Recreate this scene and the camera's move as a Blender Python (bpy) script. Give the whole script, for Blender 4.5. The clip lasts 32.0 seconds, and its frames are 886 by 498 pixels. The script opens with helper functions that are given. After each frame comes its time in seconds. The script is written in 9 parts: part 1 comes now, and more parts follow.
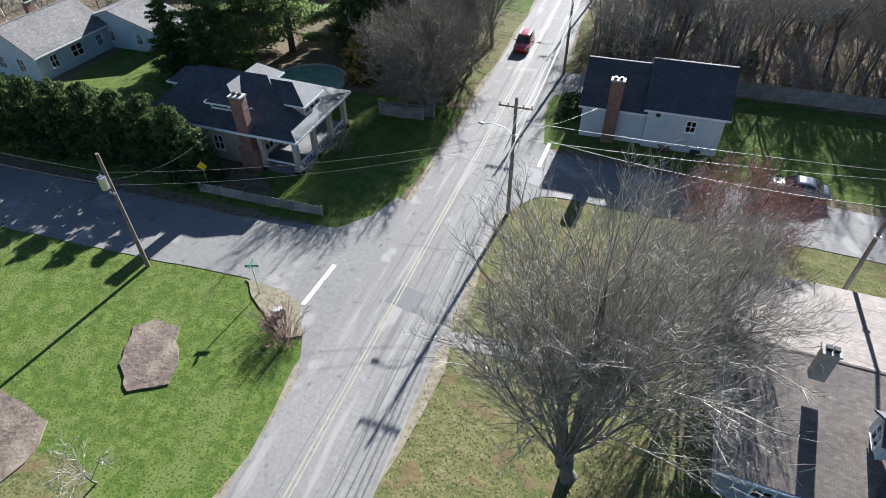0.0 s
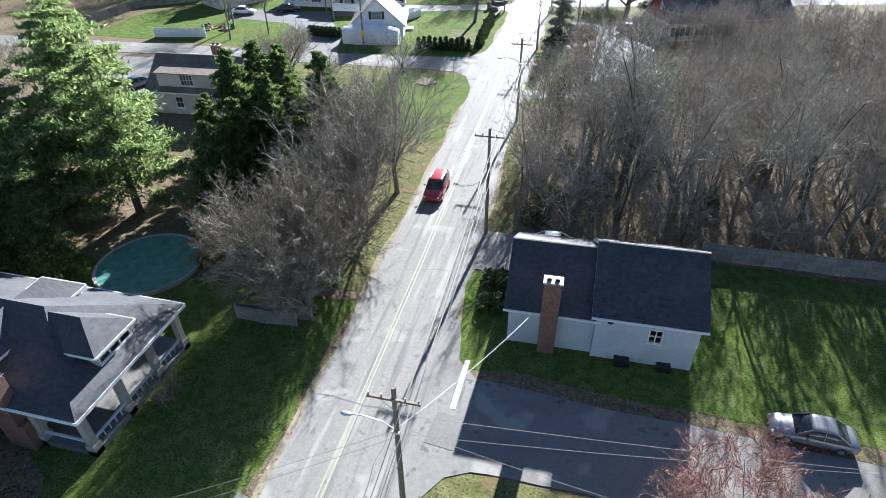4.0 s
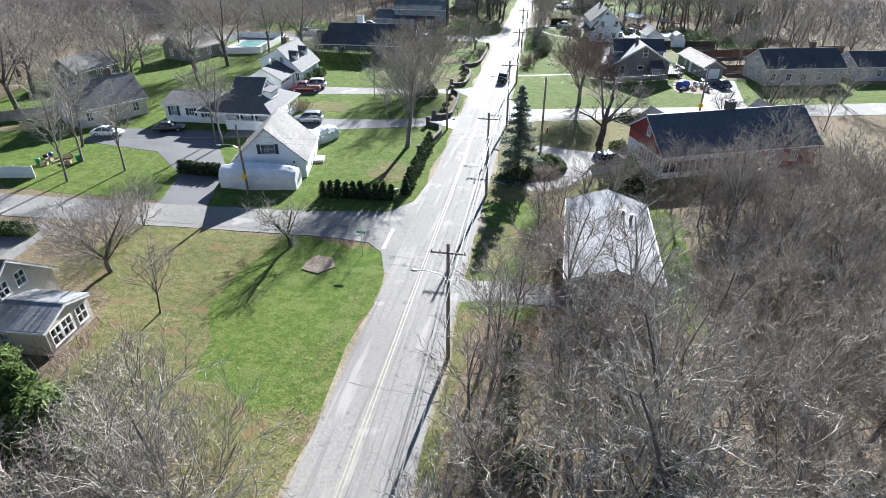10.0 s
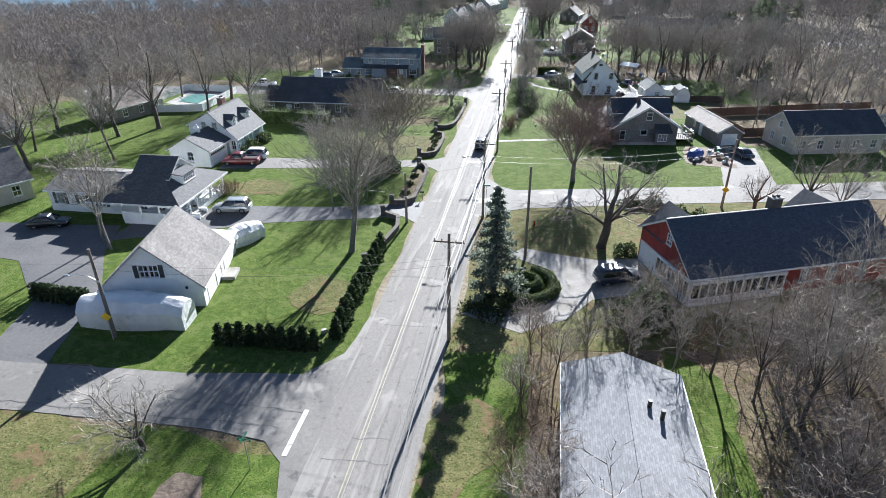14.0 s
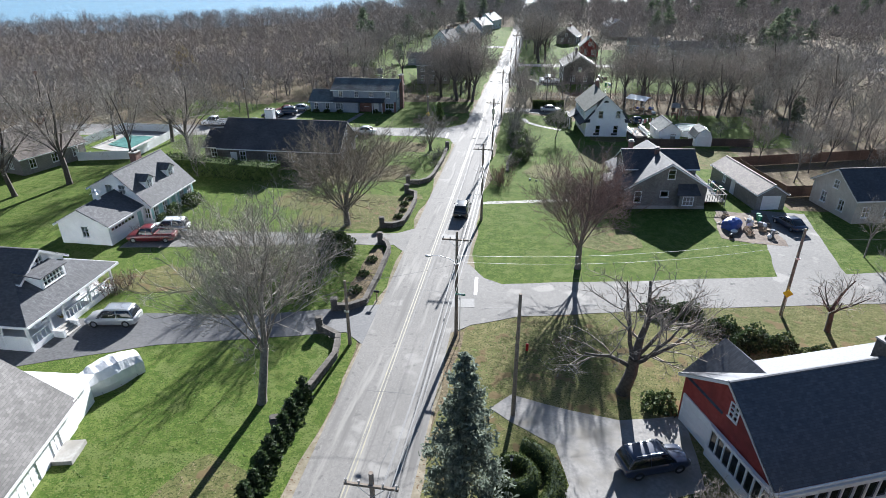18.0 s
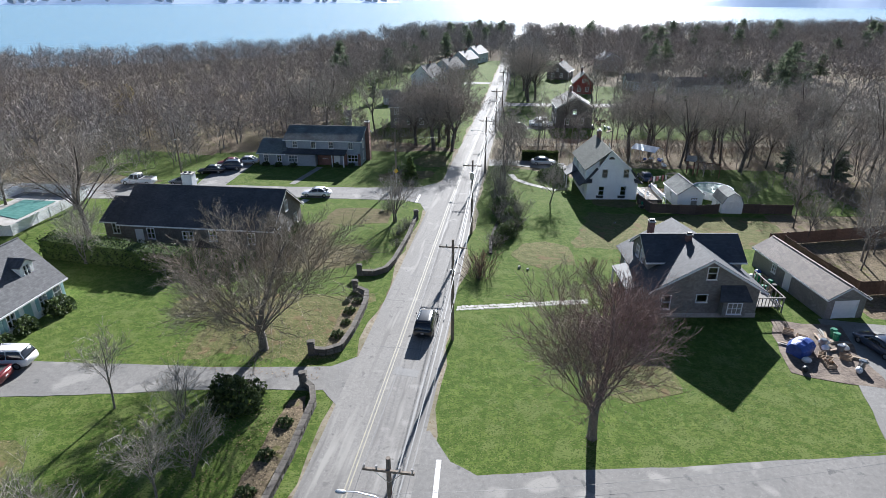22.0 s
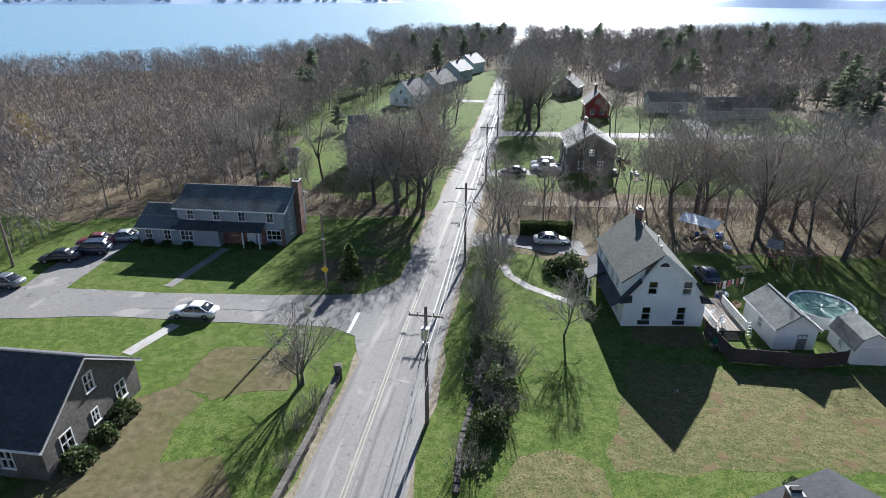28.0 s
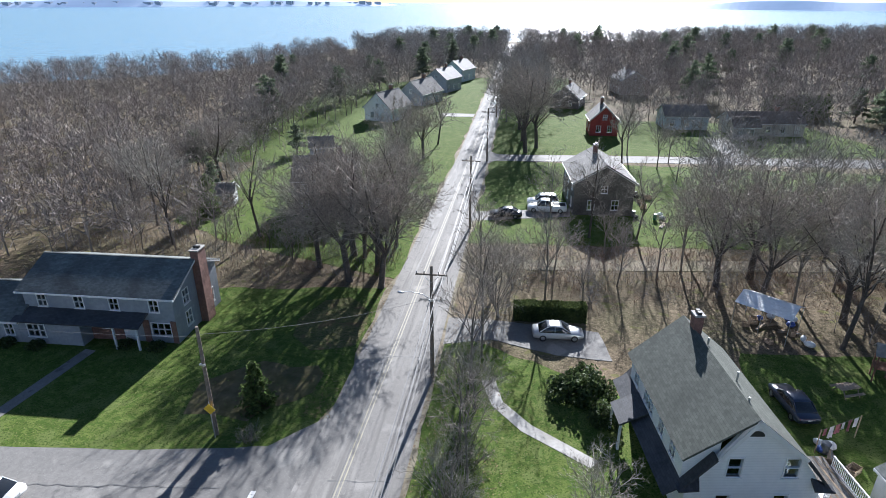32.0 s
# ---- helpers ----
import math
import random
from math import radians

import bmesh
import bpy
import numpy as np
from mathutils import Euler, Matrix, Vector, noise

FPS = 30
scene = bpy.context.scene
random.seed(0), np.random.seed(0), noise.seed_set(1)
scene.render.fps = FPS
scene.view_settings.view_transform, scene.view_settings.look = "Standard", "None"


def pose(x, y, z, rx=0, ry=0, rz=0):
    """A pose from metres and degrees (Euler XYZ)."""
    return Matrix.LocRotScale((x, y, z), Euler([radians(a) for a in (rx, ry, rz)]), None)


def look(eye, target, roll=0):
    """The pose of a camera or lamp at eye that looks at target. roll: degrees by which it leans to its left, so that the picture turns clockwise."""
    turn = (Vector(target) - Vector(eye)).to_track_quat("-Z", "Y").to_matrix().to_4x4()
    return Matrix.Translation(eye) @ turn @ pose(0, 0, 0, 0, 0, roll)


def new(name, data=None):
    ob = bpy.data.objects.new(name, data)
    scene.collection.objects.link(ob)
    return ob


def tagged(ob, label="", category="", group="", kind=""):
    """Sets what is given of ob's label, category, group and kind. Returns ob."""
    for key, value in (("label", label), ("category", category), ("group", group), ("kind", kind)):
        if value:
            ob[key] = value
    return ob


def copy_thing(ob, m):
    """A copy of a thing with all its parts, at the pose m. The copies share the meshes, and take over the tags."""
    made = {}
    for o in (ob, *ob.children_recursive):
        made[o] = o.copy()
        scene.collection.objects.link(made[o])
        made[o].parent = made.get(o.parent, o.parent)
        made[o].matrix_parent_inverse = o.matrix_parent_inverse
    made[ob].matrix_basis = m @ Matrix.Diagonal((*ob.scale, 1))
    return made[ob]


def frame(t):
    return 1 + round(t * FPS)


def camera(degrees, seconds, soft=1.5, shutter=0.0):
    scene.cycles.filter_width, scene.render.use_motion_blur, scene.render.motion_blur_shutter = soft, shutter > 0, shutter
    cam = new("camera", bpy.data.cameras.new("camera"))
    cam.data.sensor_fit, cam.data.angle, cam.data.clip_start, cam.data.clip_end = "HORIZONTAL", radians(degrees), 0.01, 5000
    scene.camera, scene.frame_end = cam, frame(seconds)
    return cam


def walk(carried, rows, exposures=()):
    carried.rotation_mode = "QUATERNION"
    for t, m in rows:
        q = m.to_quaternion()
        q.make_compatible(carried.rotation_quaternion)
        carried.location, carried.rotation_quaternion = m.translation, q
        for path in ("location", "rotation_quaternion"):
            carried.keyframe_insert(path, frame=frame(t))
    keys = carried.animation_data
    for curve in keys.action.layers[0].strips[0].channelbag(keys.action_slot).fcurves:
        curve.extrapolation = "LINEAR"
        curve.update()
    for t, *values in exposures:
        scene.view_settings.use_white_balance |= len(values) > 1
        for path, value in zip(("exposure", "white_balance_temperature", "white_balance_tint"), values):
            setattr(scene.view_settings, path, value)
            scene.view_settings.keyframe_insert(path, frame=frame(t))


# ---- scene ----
cam = camera(74.1, 32.0, soft=0.85)
METRES, EYE, TILT, LEAN, TURN = 188.5, 29.0, 0.0, 0.0, 19.9
ROWS = [
    (0.0, 0.0, 0.0, 0.0, -0.48, -40.89, 0.56),
    (0.5, 0.0032, 0.0122, 0.0009, -1.65, -39.94, 0.54),
    (1.0, 0.0067, 0.0249, 0.0018, -2.61, -39.12, 0.49),
    (1.5, 0.0101, 0.0376, 0.002, -3.35, -38.31, 0.46),
    (2.0, 0.0139, 0.051, 0.0024, -4.0, -37.58, 0.47),
    (2.5, 0.0177, 0.0649, 0.0029, -4.58, -36.97, 0.47),
    (3.0, 0.0216, 0.0793, 0.0033, -5.19, -36.44, 0.45),
    (3.5, 0.026, 0.094, 0.0038, -5.74, -36.01, 0.49),
    (5.5, 0.0437, 0.1516, 0.0061, -7.18, -34.7, 0.48),
    (6.0, 0.0482, 0.1659, 0.0062, -7.51, -34.31, 0.44),
    (6.5, 0.0529, 0.1806, 0.0064, -7.82, -33.87, 0.42),
    (7.0, 0.0578, 0.1957, 0.0065, -8.1, -33.38, 0.38),
    (7.5, 0.0626, 0.2109, 0.0065, -8.34, -32.9, 0.34),
    (8.0, 0.0678, 0.2258, 0.0064, -8.47, -32.41, 0.37),
    (8.5, 0.0728, 0.2404, 0.0064, -8.61, -31.94, 0.38),
    (9.0, 0.0774, 0.2548, 0.0064, -8.72, -31.44, 0.35),
    (9.5, 0.0819, 0.2691, 0.0062, -8.87, -30.88, 0.28),
    (10.0, 0.0862, 0.2837, 0.0062, -9.09, -30.34, 0.24),
    (10.5, 0.0909, 0.2983, 0.0054, -9.34, -29.8, 0.21),
    (11.0, 0.0957, 0.3132, 0.0049, -9.52, -29.3, 0.21),
    (11.5, 0.1007, 0.328, 0.0042, -9.67, -28.85, 0.2),
    (12.0, 0.1057, 0.3427, 0.0038, -9.8, -28.44, 0.2),
    (12.5, 0.1106, 0.3573, 0.0039, -9.86, -28.06, 0.15),
    (13.0, 0.1157, 0.3718, 0.0043, -9.91, -27.73, 0.16),
    (13.5, 0.1211, 0.3863, 0.0053, -9.95, -27.52, 0.16),
    (14.0, 0.1262, 0.4008, 0.006, -10.02, -27.34, 0.14),
    (14.5, 0.1316, 0.4161, 0.0067, -10.04, -27.17, 0.13),
    (16.5, 0.1517, 0.4732, 0.0076, -10.18, -26.79, 0.16),
    (17.0, 0.1562, 0.4873, 0.0075, -10.2, -26.62, 0.14),
    (17.5, 0.1607, 0.5012, 0.0071, -10.24, -26.3, 0.12),
    (18.0, 0.1653, 0.5148, 0.0064, -10.32, -26.0, 0.12),
    (18.5, 0.1698, 0.5285, 0.0055, -10.48, -25.64, 0.11),
    (19.0, 0.1742, 0.5425, 0.0047, -10.7, -25.24, 0.1),
    (19.5, 0.179, 0.5569, 0.0039, -10.84, -24.85, 0.11),
    (20.0, 0.1839, 0.5713, 0.0036, -10.98, -24.46, 0.08),
    (20.5, 0.1892, 0.5861, 0.0034, -11.06, -24.08, 0.1),
    (21.0, 0.1943, 0.6009, 0.0035, -11.12, -23.75, 0.11),
    (21.5, 0.1996, 0.6165, 0.0043, -11.17, -23.6, 0.15),
    (22.0, 0.2048, 0.6331, 0.004, -11.22, -23.41, 0.04),
    (22.5, 0.2113, 0.6498, 0.0042, -11.18, -23.32, 0.11),
    (23.0, 0.2173, 0.6665, 0.0046, -11.17, -23.27, 0.14),
    (23.5, 0.223, 0.6834, 0.0047, -11.15, -23.24, 0.12),
    (24.0, 0.2288, 0.6996, 0.006, -11.11, -23.27, 0.13),
    (24.5, 0.2347, 0.716, 0.0065, -11.04, -23.3, 0.14),
    (25.0, 0.2408, 0.7322, 0.0065, -10.95, -23.32, 0.14),
    (25.5, 0.2465, 0.7482, 0.0066, -10.92, -23.38, 0.13),
    (27.5, 0.2661, 0.8104, 0.0064, -10.93, -23.44, -0.01),
    (28.0, 0.2709, 0.8256, 0.0058, -10.99, -23.42, -0.03),
    (28.5, 0.2758, 0.8405, 0.0048, -11.08, -23.36, -0.03),
    (29.0, 0.2807, 0.8558, 0.0035, -11.18, -23.24, -0.02),
    (29.5, 0.2858, 0.8709, 0.0026, -11.29, -23.16, -0.01),
    (30.0, 0.2911, 0.8865, 0.0017, -11.34, -23.05, -0.0),
    (30.5, 0.2963, 0.9022, 0.0012, -11.4, -23.03, -0.0),
    (31.0, 0.3012, 0.9176, 0.0008, -11.43, -23.01, -0.03),
    (31.5, 0.3072, 0.9336, 0.0008, -11.44, -23.06, 0.01),
    (32.0, 0.3124, 0.949, 0.0004, -11.47, -23.17, 0.03),
]
walk(cam, [(t, pose(0, 0, EYE, TILT, LEAN, TURN) @ pose(METRES * x, METRES * y, METRES * z, 90 + pitch, roll, yaw)) for t, x, y, z, yaw, pitch, roll in ROWS],
     exposures=((0.0, 1.44, 5680, 11), (3.0, 1.66, 5600, 10), (6.0, 1.90, 5750, 11), (9.0, 1.76, 5720, 11), (13.0, 1.50, 5700, 11), (17.0, 1.42, 5720, 11), (21.0, 1.20, 5700, 12), (27.0, 1.19, 5700, 12), (32.0, 1.26, 5600, 13)))
# ---------- world and light ----------
SUN_ELEV, SUN_TURN = 24.0, 4.9
world = bpy.data.worlds.new("sky")
scene.world = world
world.use_nodes = True
wn = world.node_tree
bg = wn.nodes["Background"]
sky = wn.nodes.new("ShaderNodeTexSky")
sky.sky_type = "NISHITA"
sky.sun_disc = False
sky.sun_elevation = radians(SUN_ELEV)
sky.sun_rotation = radians(SUN_TURN)
sky.air_density, sky.dust_density, sky.ozone_density = 1.0, 0.35, 2.2
wn.links.new(sky.outputs[0], bg.inputs[0])
bg.inputs[1].default_value = 0.040
sun = new("sun", bpy.data.lights.new("sun", "SUN"))
sun.data.energy, sun.data.angle, sun.data.color = 6.0, radians(0.55), (1.0, 0.945, 0.85)
sun_dir = Vector((math.sin(radians(SUN_TURN)) * math.cos(radians(SUN_ELEV)), math.cos(radians(SUN_TURN)) * math.cos(radians(SUN_ELEV)), math.sin(radians(SUN_ELEV))))
sun.matrix_world = look(sun_dir * 100, (0, 0, 0))

# ---------- materials ----------
def mat(name, c1, c2, scale=4.0, rough=0.8, bump=0.3, c3=None, big=0.3, metal=0.0, kind=None, rnd=0.0, size=0.12, spec=0.5, dist=0.02, soft=0.12, island=False, mid=0.5, speck=None, leafy=0.0, streak=None):
    m = bpy.data.materials.new(name)
    m.use_nodes = True
    nt = m.node_tree
    n, link = nt.nodes, nt.links.new
    p = n["Principled BSDF"]
    tc = n.new("ShaderNodeTexCoord")
    co = tc.outputs["Object"]
    def noise_at(s, det=5.0):
        t = n.new("ShaderNodeTexNoise")
        t.inputs["Scale"].default_value, t.inputs["Detail"].default_value = s, det
        link(co, t.inputs["Vector"])
        return t.outputs["Fac"]
    def ramp(src, lo, hi):
        r = n.new("ShaderNodeMapRange")
        r.inputs[1].default_value, r.inputs[2].default_value = lo, hi
        link(src, r.inputs[0])
        return r.outputs[0]
    def mix(f, a, b, mode="MIX"):
        x = n.new("ShaderNodeMix")
        x.data_type, x.blend_type = "RGBA", mode
        for sock, val in ((x.inputs[0], f), (x.inputs[6], a), (x.inputs[7], b)):
            if isinstance(val, tuple):
                sock.default_value = (*val, 1)
            elif isinstance(val, float):
                sock.default_value = val
            else:
                link(val, sock)
        return x.outputs[2]
    fine = noise_at(scale)
    col = mix(ramp(fine, mid - 0.17, mid + 0.17), c1, c2)
    if c3:
        col = mix(ramp(noise_at(big, 4.0), 0.5 - soft * 0.4, 0.5 + soft * 1.6), col, c3)
    height = fine
    if speck:
        for colour, sc, lo in speck:
            col = mix(ramp(noise_at(sc, 2.0), lo, lo + 0.06), col, colour)
    if streak:
        for colour, wide, long_, lo, hi in streak:
            vm = n.new("ShaderNodeVectorMath")
            vm.operation = "MULTIPLY"
            vm.inputs[1].default_value = (1 / wide, 1 / long_, 1.0)
            link(co, vm.inputs[0])
            t = n.new("ShaderNodeTexNoise")
            t.inputs["Scale"].default_value, t.inputs["Detail"].default_value = 1.0, 3.0
            link(vm.outputs[0], t.inputs["Vector"])
            col = mix(ramp(t.outputs["Fac"], lo, hi), col, colour)
    if kind in ("shingle", "brick", "siding_shingle"):
        t = n.new("ShaderNodeTexBrick")
        t.offset = 0.5
        w = size * (2.2 if kind != "siding_shingle" else 1.3)
        t.inputs["Scale"].default_value = 1.0
        t.inputs["Brick Width"].default_value, t.inputs["Row Height"].default_value = w, size
        t.inputs["Mortar Size"].default_value = 0.012 if kind == "brick" else 0.008
        t.inputs["Color1"].default_value, t.inputs["Color2"].default_value = (1, 1, 1, 1), (0.62, 0.62, 0.62, 1)
        t.inputs["Mortar"].default_value = (1.5, 1.45, 1.4, 1) if kind == "brick" else (0.45, 0.45, 0.45, 1)
        v = co
        if kind != "shingle":
            s = n.new("ShaderNodeSeparateXYZ")
            link(co, s.inputs[0])
            a = n.new("ShaderNodeMath")
            link(s.outputs[0], a.inputs[0])
            link(s.outputs[1], a.inputs[1])
            c = n.new("ShaderNodeCombineXYZ")
            link(a.outputs[0], c.inputs[0])
            link(s.outputs[2], c.inputs[1])
            v = c.outputs[0]
        link(v, t.inputs["Vector"])
        col = mix(0.8, col, t.outputs["Color"], "MULTIPLY")
        height = t.outputs["Color"]
    if kind in ("clap", "board"):
        t = n.new("ShaderNodeTexWave")
        t.wave_type, t.bands_direction, t.wave_profile = "BANDS", "Z" if kind == "clap" else "X", "SAW"
        t.inputs["Scale"].default_value = 0.314 / size
        link(co, t.inputs["Vector"])
        col = mix(ramp(t.outputs["Fac"], 0.0, 0.16), mix(1.0, col, (0.72, 0.72, 0.74), "MULTIPLY"), col)
        height = t.outputs["Fac"]
    if rnd:
        o = n.new("ShaderNodeNewGeometry" if island else "ShaderNodeObjectInfo")
        src = o.outputs["Random Per Island"] if island else o.outputs["Random"]
        h = n.new("ShaderNodeHueSaturation")
        link(col, h.inputs["Color"])
        r = n.new("ShaderNodeMapRange")
        r.inputs[3].default_value, r.inputs[4].default_value = 1 - rnd, 1 + rnd
        link(src, r.inputs[0])
        link(r.outputs[0], h.inputs["Value"])
        col = h.outputs[0]
    link(col, p.inputs["Base Color"])
    p.inputs["Roughness"].default_value, p.inputs["Metallic"].default_value = rough, metal
    p.inputs["Specular IOR Level"].default_value = spec
    if leafy:
        t = n.new("ShaderNodeBsdfTranslucent")
        link(col, t.inputs["Color"])
        x = n.new("ShaderNodeMixShader")
        x.inputs[0].default_value = leafy
        link(p.outputs[0], x.inputs[1])
        link(t.outputs[0], x.inputs[2])
        link(x.outputs[0], n["Material Output"].inputs["Surface"])
    if bump:
        b = n.new("ShaderNodeBump")
        b.inputs["Strength"].default_value, b.inputs["Distance"].default_value = bump, dist
        link(height, b.inputs["Height"])
        link(b.outputs[0], p.inputs["Normal"])
    return m

def glass_mat(name, tint, rough=0.03):
    m = bpy.data.materials.new(name)
    m.use_nodes = True
    p = m.node_tree.nodes["Principled BSDF"]
    p.inputs["Base Color"].default_value = (*tint, 1)
    p.inputs["Roughness"].default_value = rough
    p.inputs["Transmission Weight"].default_value = 1.0
    p.inputs["IOR"].default_value = 1.45
    return m

M = {}
M["litter"] = mat("leaf_litter", (0.105, 0.080, 0.054), (0.215, 0.165, 0.110), 2.2, 0.95, 0.9, (0.10, 0.105, 0.045), 0.09, dist=0.10, soft=0.3, spec=0.08, speck=(((0.28, 0.215, 0.15), 7.0, 0.58), ((0.055, 0.043, 0.032), 6.0, 0.60), ((0.14, 0.13, 0.055), 0.7, 0.60)))
M["lawn"] = mat("lawn_grass", (0.060, 0.105, 0.018), (0.134, 0.182, 0.040), 0.9, 0.95, 0.9, (0.135, 0.148, 0.047), 0.07, dist=0.06, soft=0.35, spec=0.05, speck=(((0.068, 0.112, 0.021), 1.7, 0.50), ((0.122, 0.157, 0.045), 0.45, 0.55), ((0.042, 0.072, 0.014), 7.0, 0.55), ((0.19, 0.19, 0.075), 11.0, 0.60), ((0.036, 0.060, 0.013), 20.0, 0.60)))
M["dry"] = mat("dry_grass", (0.115, 0.120, 0.044), (0.205, 0.182, 0.086), 1.2, 0.92, 1.0, (0.060, 0.090, 0.022), 0.12, dist=0.10, soft=0.3, spec=0.05, speck=(((0.06, 0.072, 0.026), 7.0, 0.55), ((0.25, 0.205, 0.125), 6.0, 0.62), ((0.05, 0.055, 0.022), 18.0, 0.60), ((0.15, 0.115, 0.06), 0.6, 0.58)))
M["worn"] = mat("worn_brown_grass", (0.10, 0.085, 0.045), (0.165, 0.135, 0.08), 1.3, 0.95, 0.8, (0.09, 0.105, 0.03), 0.22, dist=0.06, soft=0.3, spec=0.05)
M["verge"] = mat("sandy_verge", (0.22, 0.185, 0.135), (0.34, 0.30, 0.23), 2.5, 0.95, 0.6, (0.10, 0.105, 0.045), 0.25, dist=0.04, soft=0.3, spec=0.1, speck=(((0.15, 0.10, 0.06), 5.0, 0.6),))
M["asphalt"] = mat("worn_asphalt", (0.205, 0.195, 0.180), (0.265, 0.252, 0.234), 5.0, 0.86, 0.4, (0.165, 0.157, 0.146), 0.09, dist=0.012, soft=0.35, spec=0.28, speck=(((0.30, 0.286, 0.265), 0.35, 0.63), ((0.155, 0.148, 0.138), 1.3, 0.64), ((0.14, 0.134, 0.126), 16.0, 0.62), ((0.33, 0.314, 0.29), 18.0, 0.62)), streak=(((0.165, 0.157, 0.146), 0.55, 14.0, 0.55, 0.68), ((0.30, 0.286, 0.262), 0.8, 9.0, 0.57, 0.70)))
M["asphalt_side"] = mat("old_asphalt", (0.18, 0.172, 0.16), (0.235, 0.225, 0.21), 3.0, 0.84, 0.4, (0.135, 0.131, 0.124), 0.16, dist=0.012, soft=0.3, spec=0.3, speck=(((0.11, 0.108, 0.104), 0.9, 0.64), ((0.28, 0.267, 0.246), 0.3, 0.60), ((0.135, 0.13, 0.122), 15.0, 0.61), ((0.30, 0.288, 0.268), 17.0, 0.62)))
M["asphalt_dark"] = mat("dark_asphalt", (0.07, 0.07, 0.072), (0.115, 0.115, 0.118), 4.0, 0.7, 0.3, (0.16, 0.155, 0.15), 0.2, dist=0.012, soft=0.3)
M["patch"] = mat("asphalt_patch", (0.10, 0.098, 0.095), (0.14, 0.137, 0.13), 6.0, 0.7, 0.3)
M["paint_white"] = mat("road_paint_white", (0.60, 0.60, 0.58), (0.76, 0.76, 0.74), 6.0, 0.6, 0.1, speck=(((0.30, 0.295, 0.285), 2.5, 0.60),))
M["paint_yellow"] = mat("road_paint_yellow", (0.36, 0.325, 0.22), (0.27, 0.255, 0.215), 2.0, 0.7, 0.1)
M["drive"] = mat("worn_drive_concrete", (0.225, 0.215, 0.205), (0.305, 0.292, 0.272), 4.0, 0.88, 0.3, (0.18, 0.165, 0.14), 0.5)
M["porch_boards"] = mat("painted_porch_boards", (0.15, 0.145, 0.14), (0.21, 0.20, 0.19), 5.0, 0.6, 0.2)
M["concrete"] = mat("concrete", (0.34, 0.325, 0.30), (0.44, 0.42, 0.39), 5.0, 0.85, 0.3, (0.27, 0.255, 0.225), 0.5)
M["stone"] = mat("field_stone", (0.095, 0.085, 0.075), (0.175, 0.158, 0.14), 6.0, 0.9, 0.6, rnd=0.35)
M["stone_cap"] = mat("weathered_cap_stone", (0.105, 0.095, 0.083), (0.175, 0.158, 0.138), 5.0, 0.92, 0.5, (0.085, 0.077, 0.068), 0.6, rnd=0.15, spec=0.2)
M["flag"] = mat("pale_flagstone", (0.34, 0.325, 0.29), (0.46, 0.44, 0.40), 5.0, 0.85, 0.3, rnd=0.2)
M["soil"] = mat("garden_soil", (0.09, 0.065, 0.05), (0.17, 0.13, 0.10), 4.0, 0.95, 0.8, (0.24, 0.19, 0.14), 0.6, dist=0.08)
M["bark"] = mat("grey_bark", (0.115, 0.102, 0.088), (0.21, 0.19, 0.165), 5.0, 0.95, 0.6, rnd=0.25)
M["bark_dark"] = mat("dark_bark", (0.062, 0.052, 0.044), (0.115, 0.099, 0.085), 5.0, 0.95, 0.6, rnd=0.2)
M["twig_tan"] = mat("tan_twigs", (0.15, 0.128, 0.096), (0.29, 0.25, 0.195), 3.0, 0.9, 0, rnd=0.5, island=True)
M["twig"] = mat("grey_twigs", (0.22, 0.20, 0.168), (0.385, 0.352, 0.30), 3.0, 0.9, 0, rnd=0.5, island=True)
M["twig_brown"] = mat("brown_twigs", (0.222, 0.192, 0.162), (0.372, 0.324, 0.278), 3.0, 0.9, 0, rnd=0.5, island=True)
M["twig_red"] = mat("red_budded_twigs", (0.21, 0.115, 0.09), (0.33, 0.19, 0.155), 3.0, 0.9, 0, rnd=0.4, island=True)
M["pine"] = mat("pine_needles", (0.15, 0.215, 0.075), (0.265, 0.335, 0.135), 1.5, 0.7, 0, rnd=0.4, island=True, leafy=0.6, spec=0.2)
M["cedar"] = mat("cedar_needles", (0.075, 0.12, 0.035), (0.155, 0.20, 0.07), 1.5, 0.8, 0, rnd=0.45, island=True, leafy=0.55, spec=0.2)
M["yew"] = mat("clipped_yew", (0.022, 0.042, 0.016), (0.055, 0.08, 0.028), 2.0, 0.85, 0, rnd=0.4, island=True, leafy=0.3)
M["yew_top"] = mat("clipped_yew_tips", (0.05, 0.075, 0.024), (0.10, 0.125, 0.04), 2.0, 0.85, 0, rnd=0.4, island=True, leafy=0.35, spec=0.2)
M["spruce"] = mat("blue_spruce_needles", (0.135, 0.16, 0.128), (0.23, 0.265, 0.212), 2.0, 0.8, 0, rnd=0.4, island=True, leafy=0.5, spec=0.2)
# Needle green made paler and greyer: distance haze put into the colour.
M["far_pine"] = mat("haze_lightened_needles", (0.12, 0.15, 0.095), (0.20, 0.235, 0.155), 1.5, 0.8, 0, rnd=0.4, island=True, leafy=0.45, spec=0.2)
M["golden"] = mat("golden_foliage", (0.22, 0.17, 0.035), (0.36, 0.27, 0.07), 2.0, 0.8, 0, rnd=0.3, island=True, leafy=0.45)
M["rhodo"] = mat("rhododendron_leaves", (0.035, 0.06, 0.02), (0.10, 0.13, 0.05), 2.0, 0.72, 0, rnd=0.4, island=True, leafy=0.3, spec=0.25)
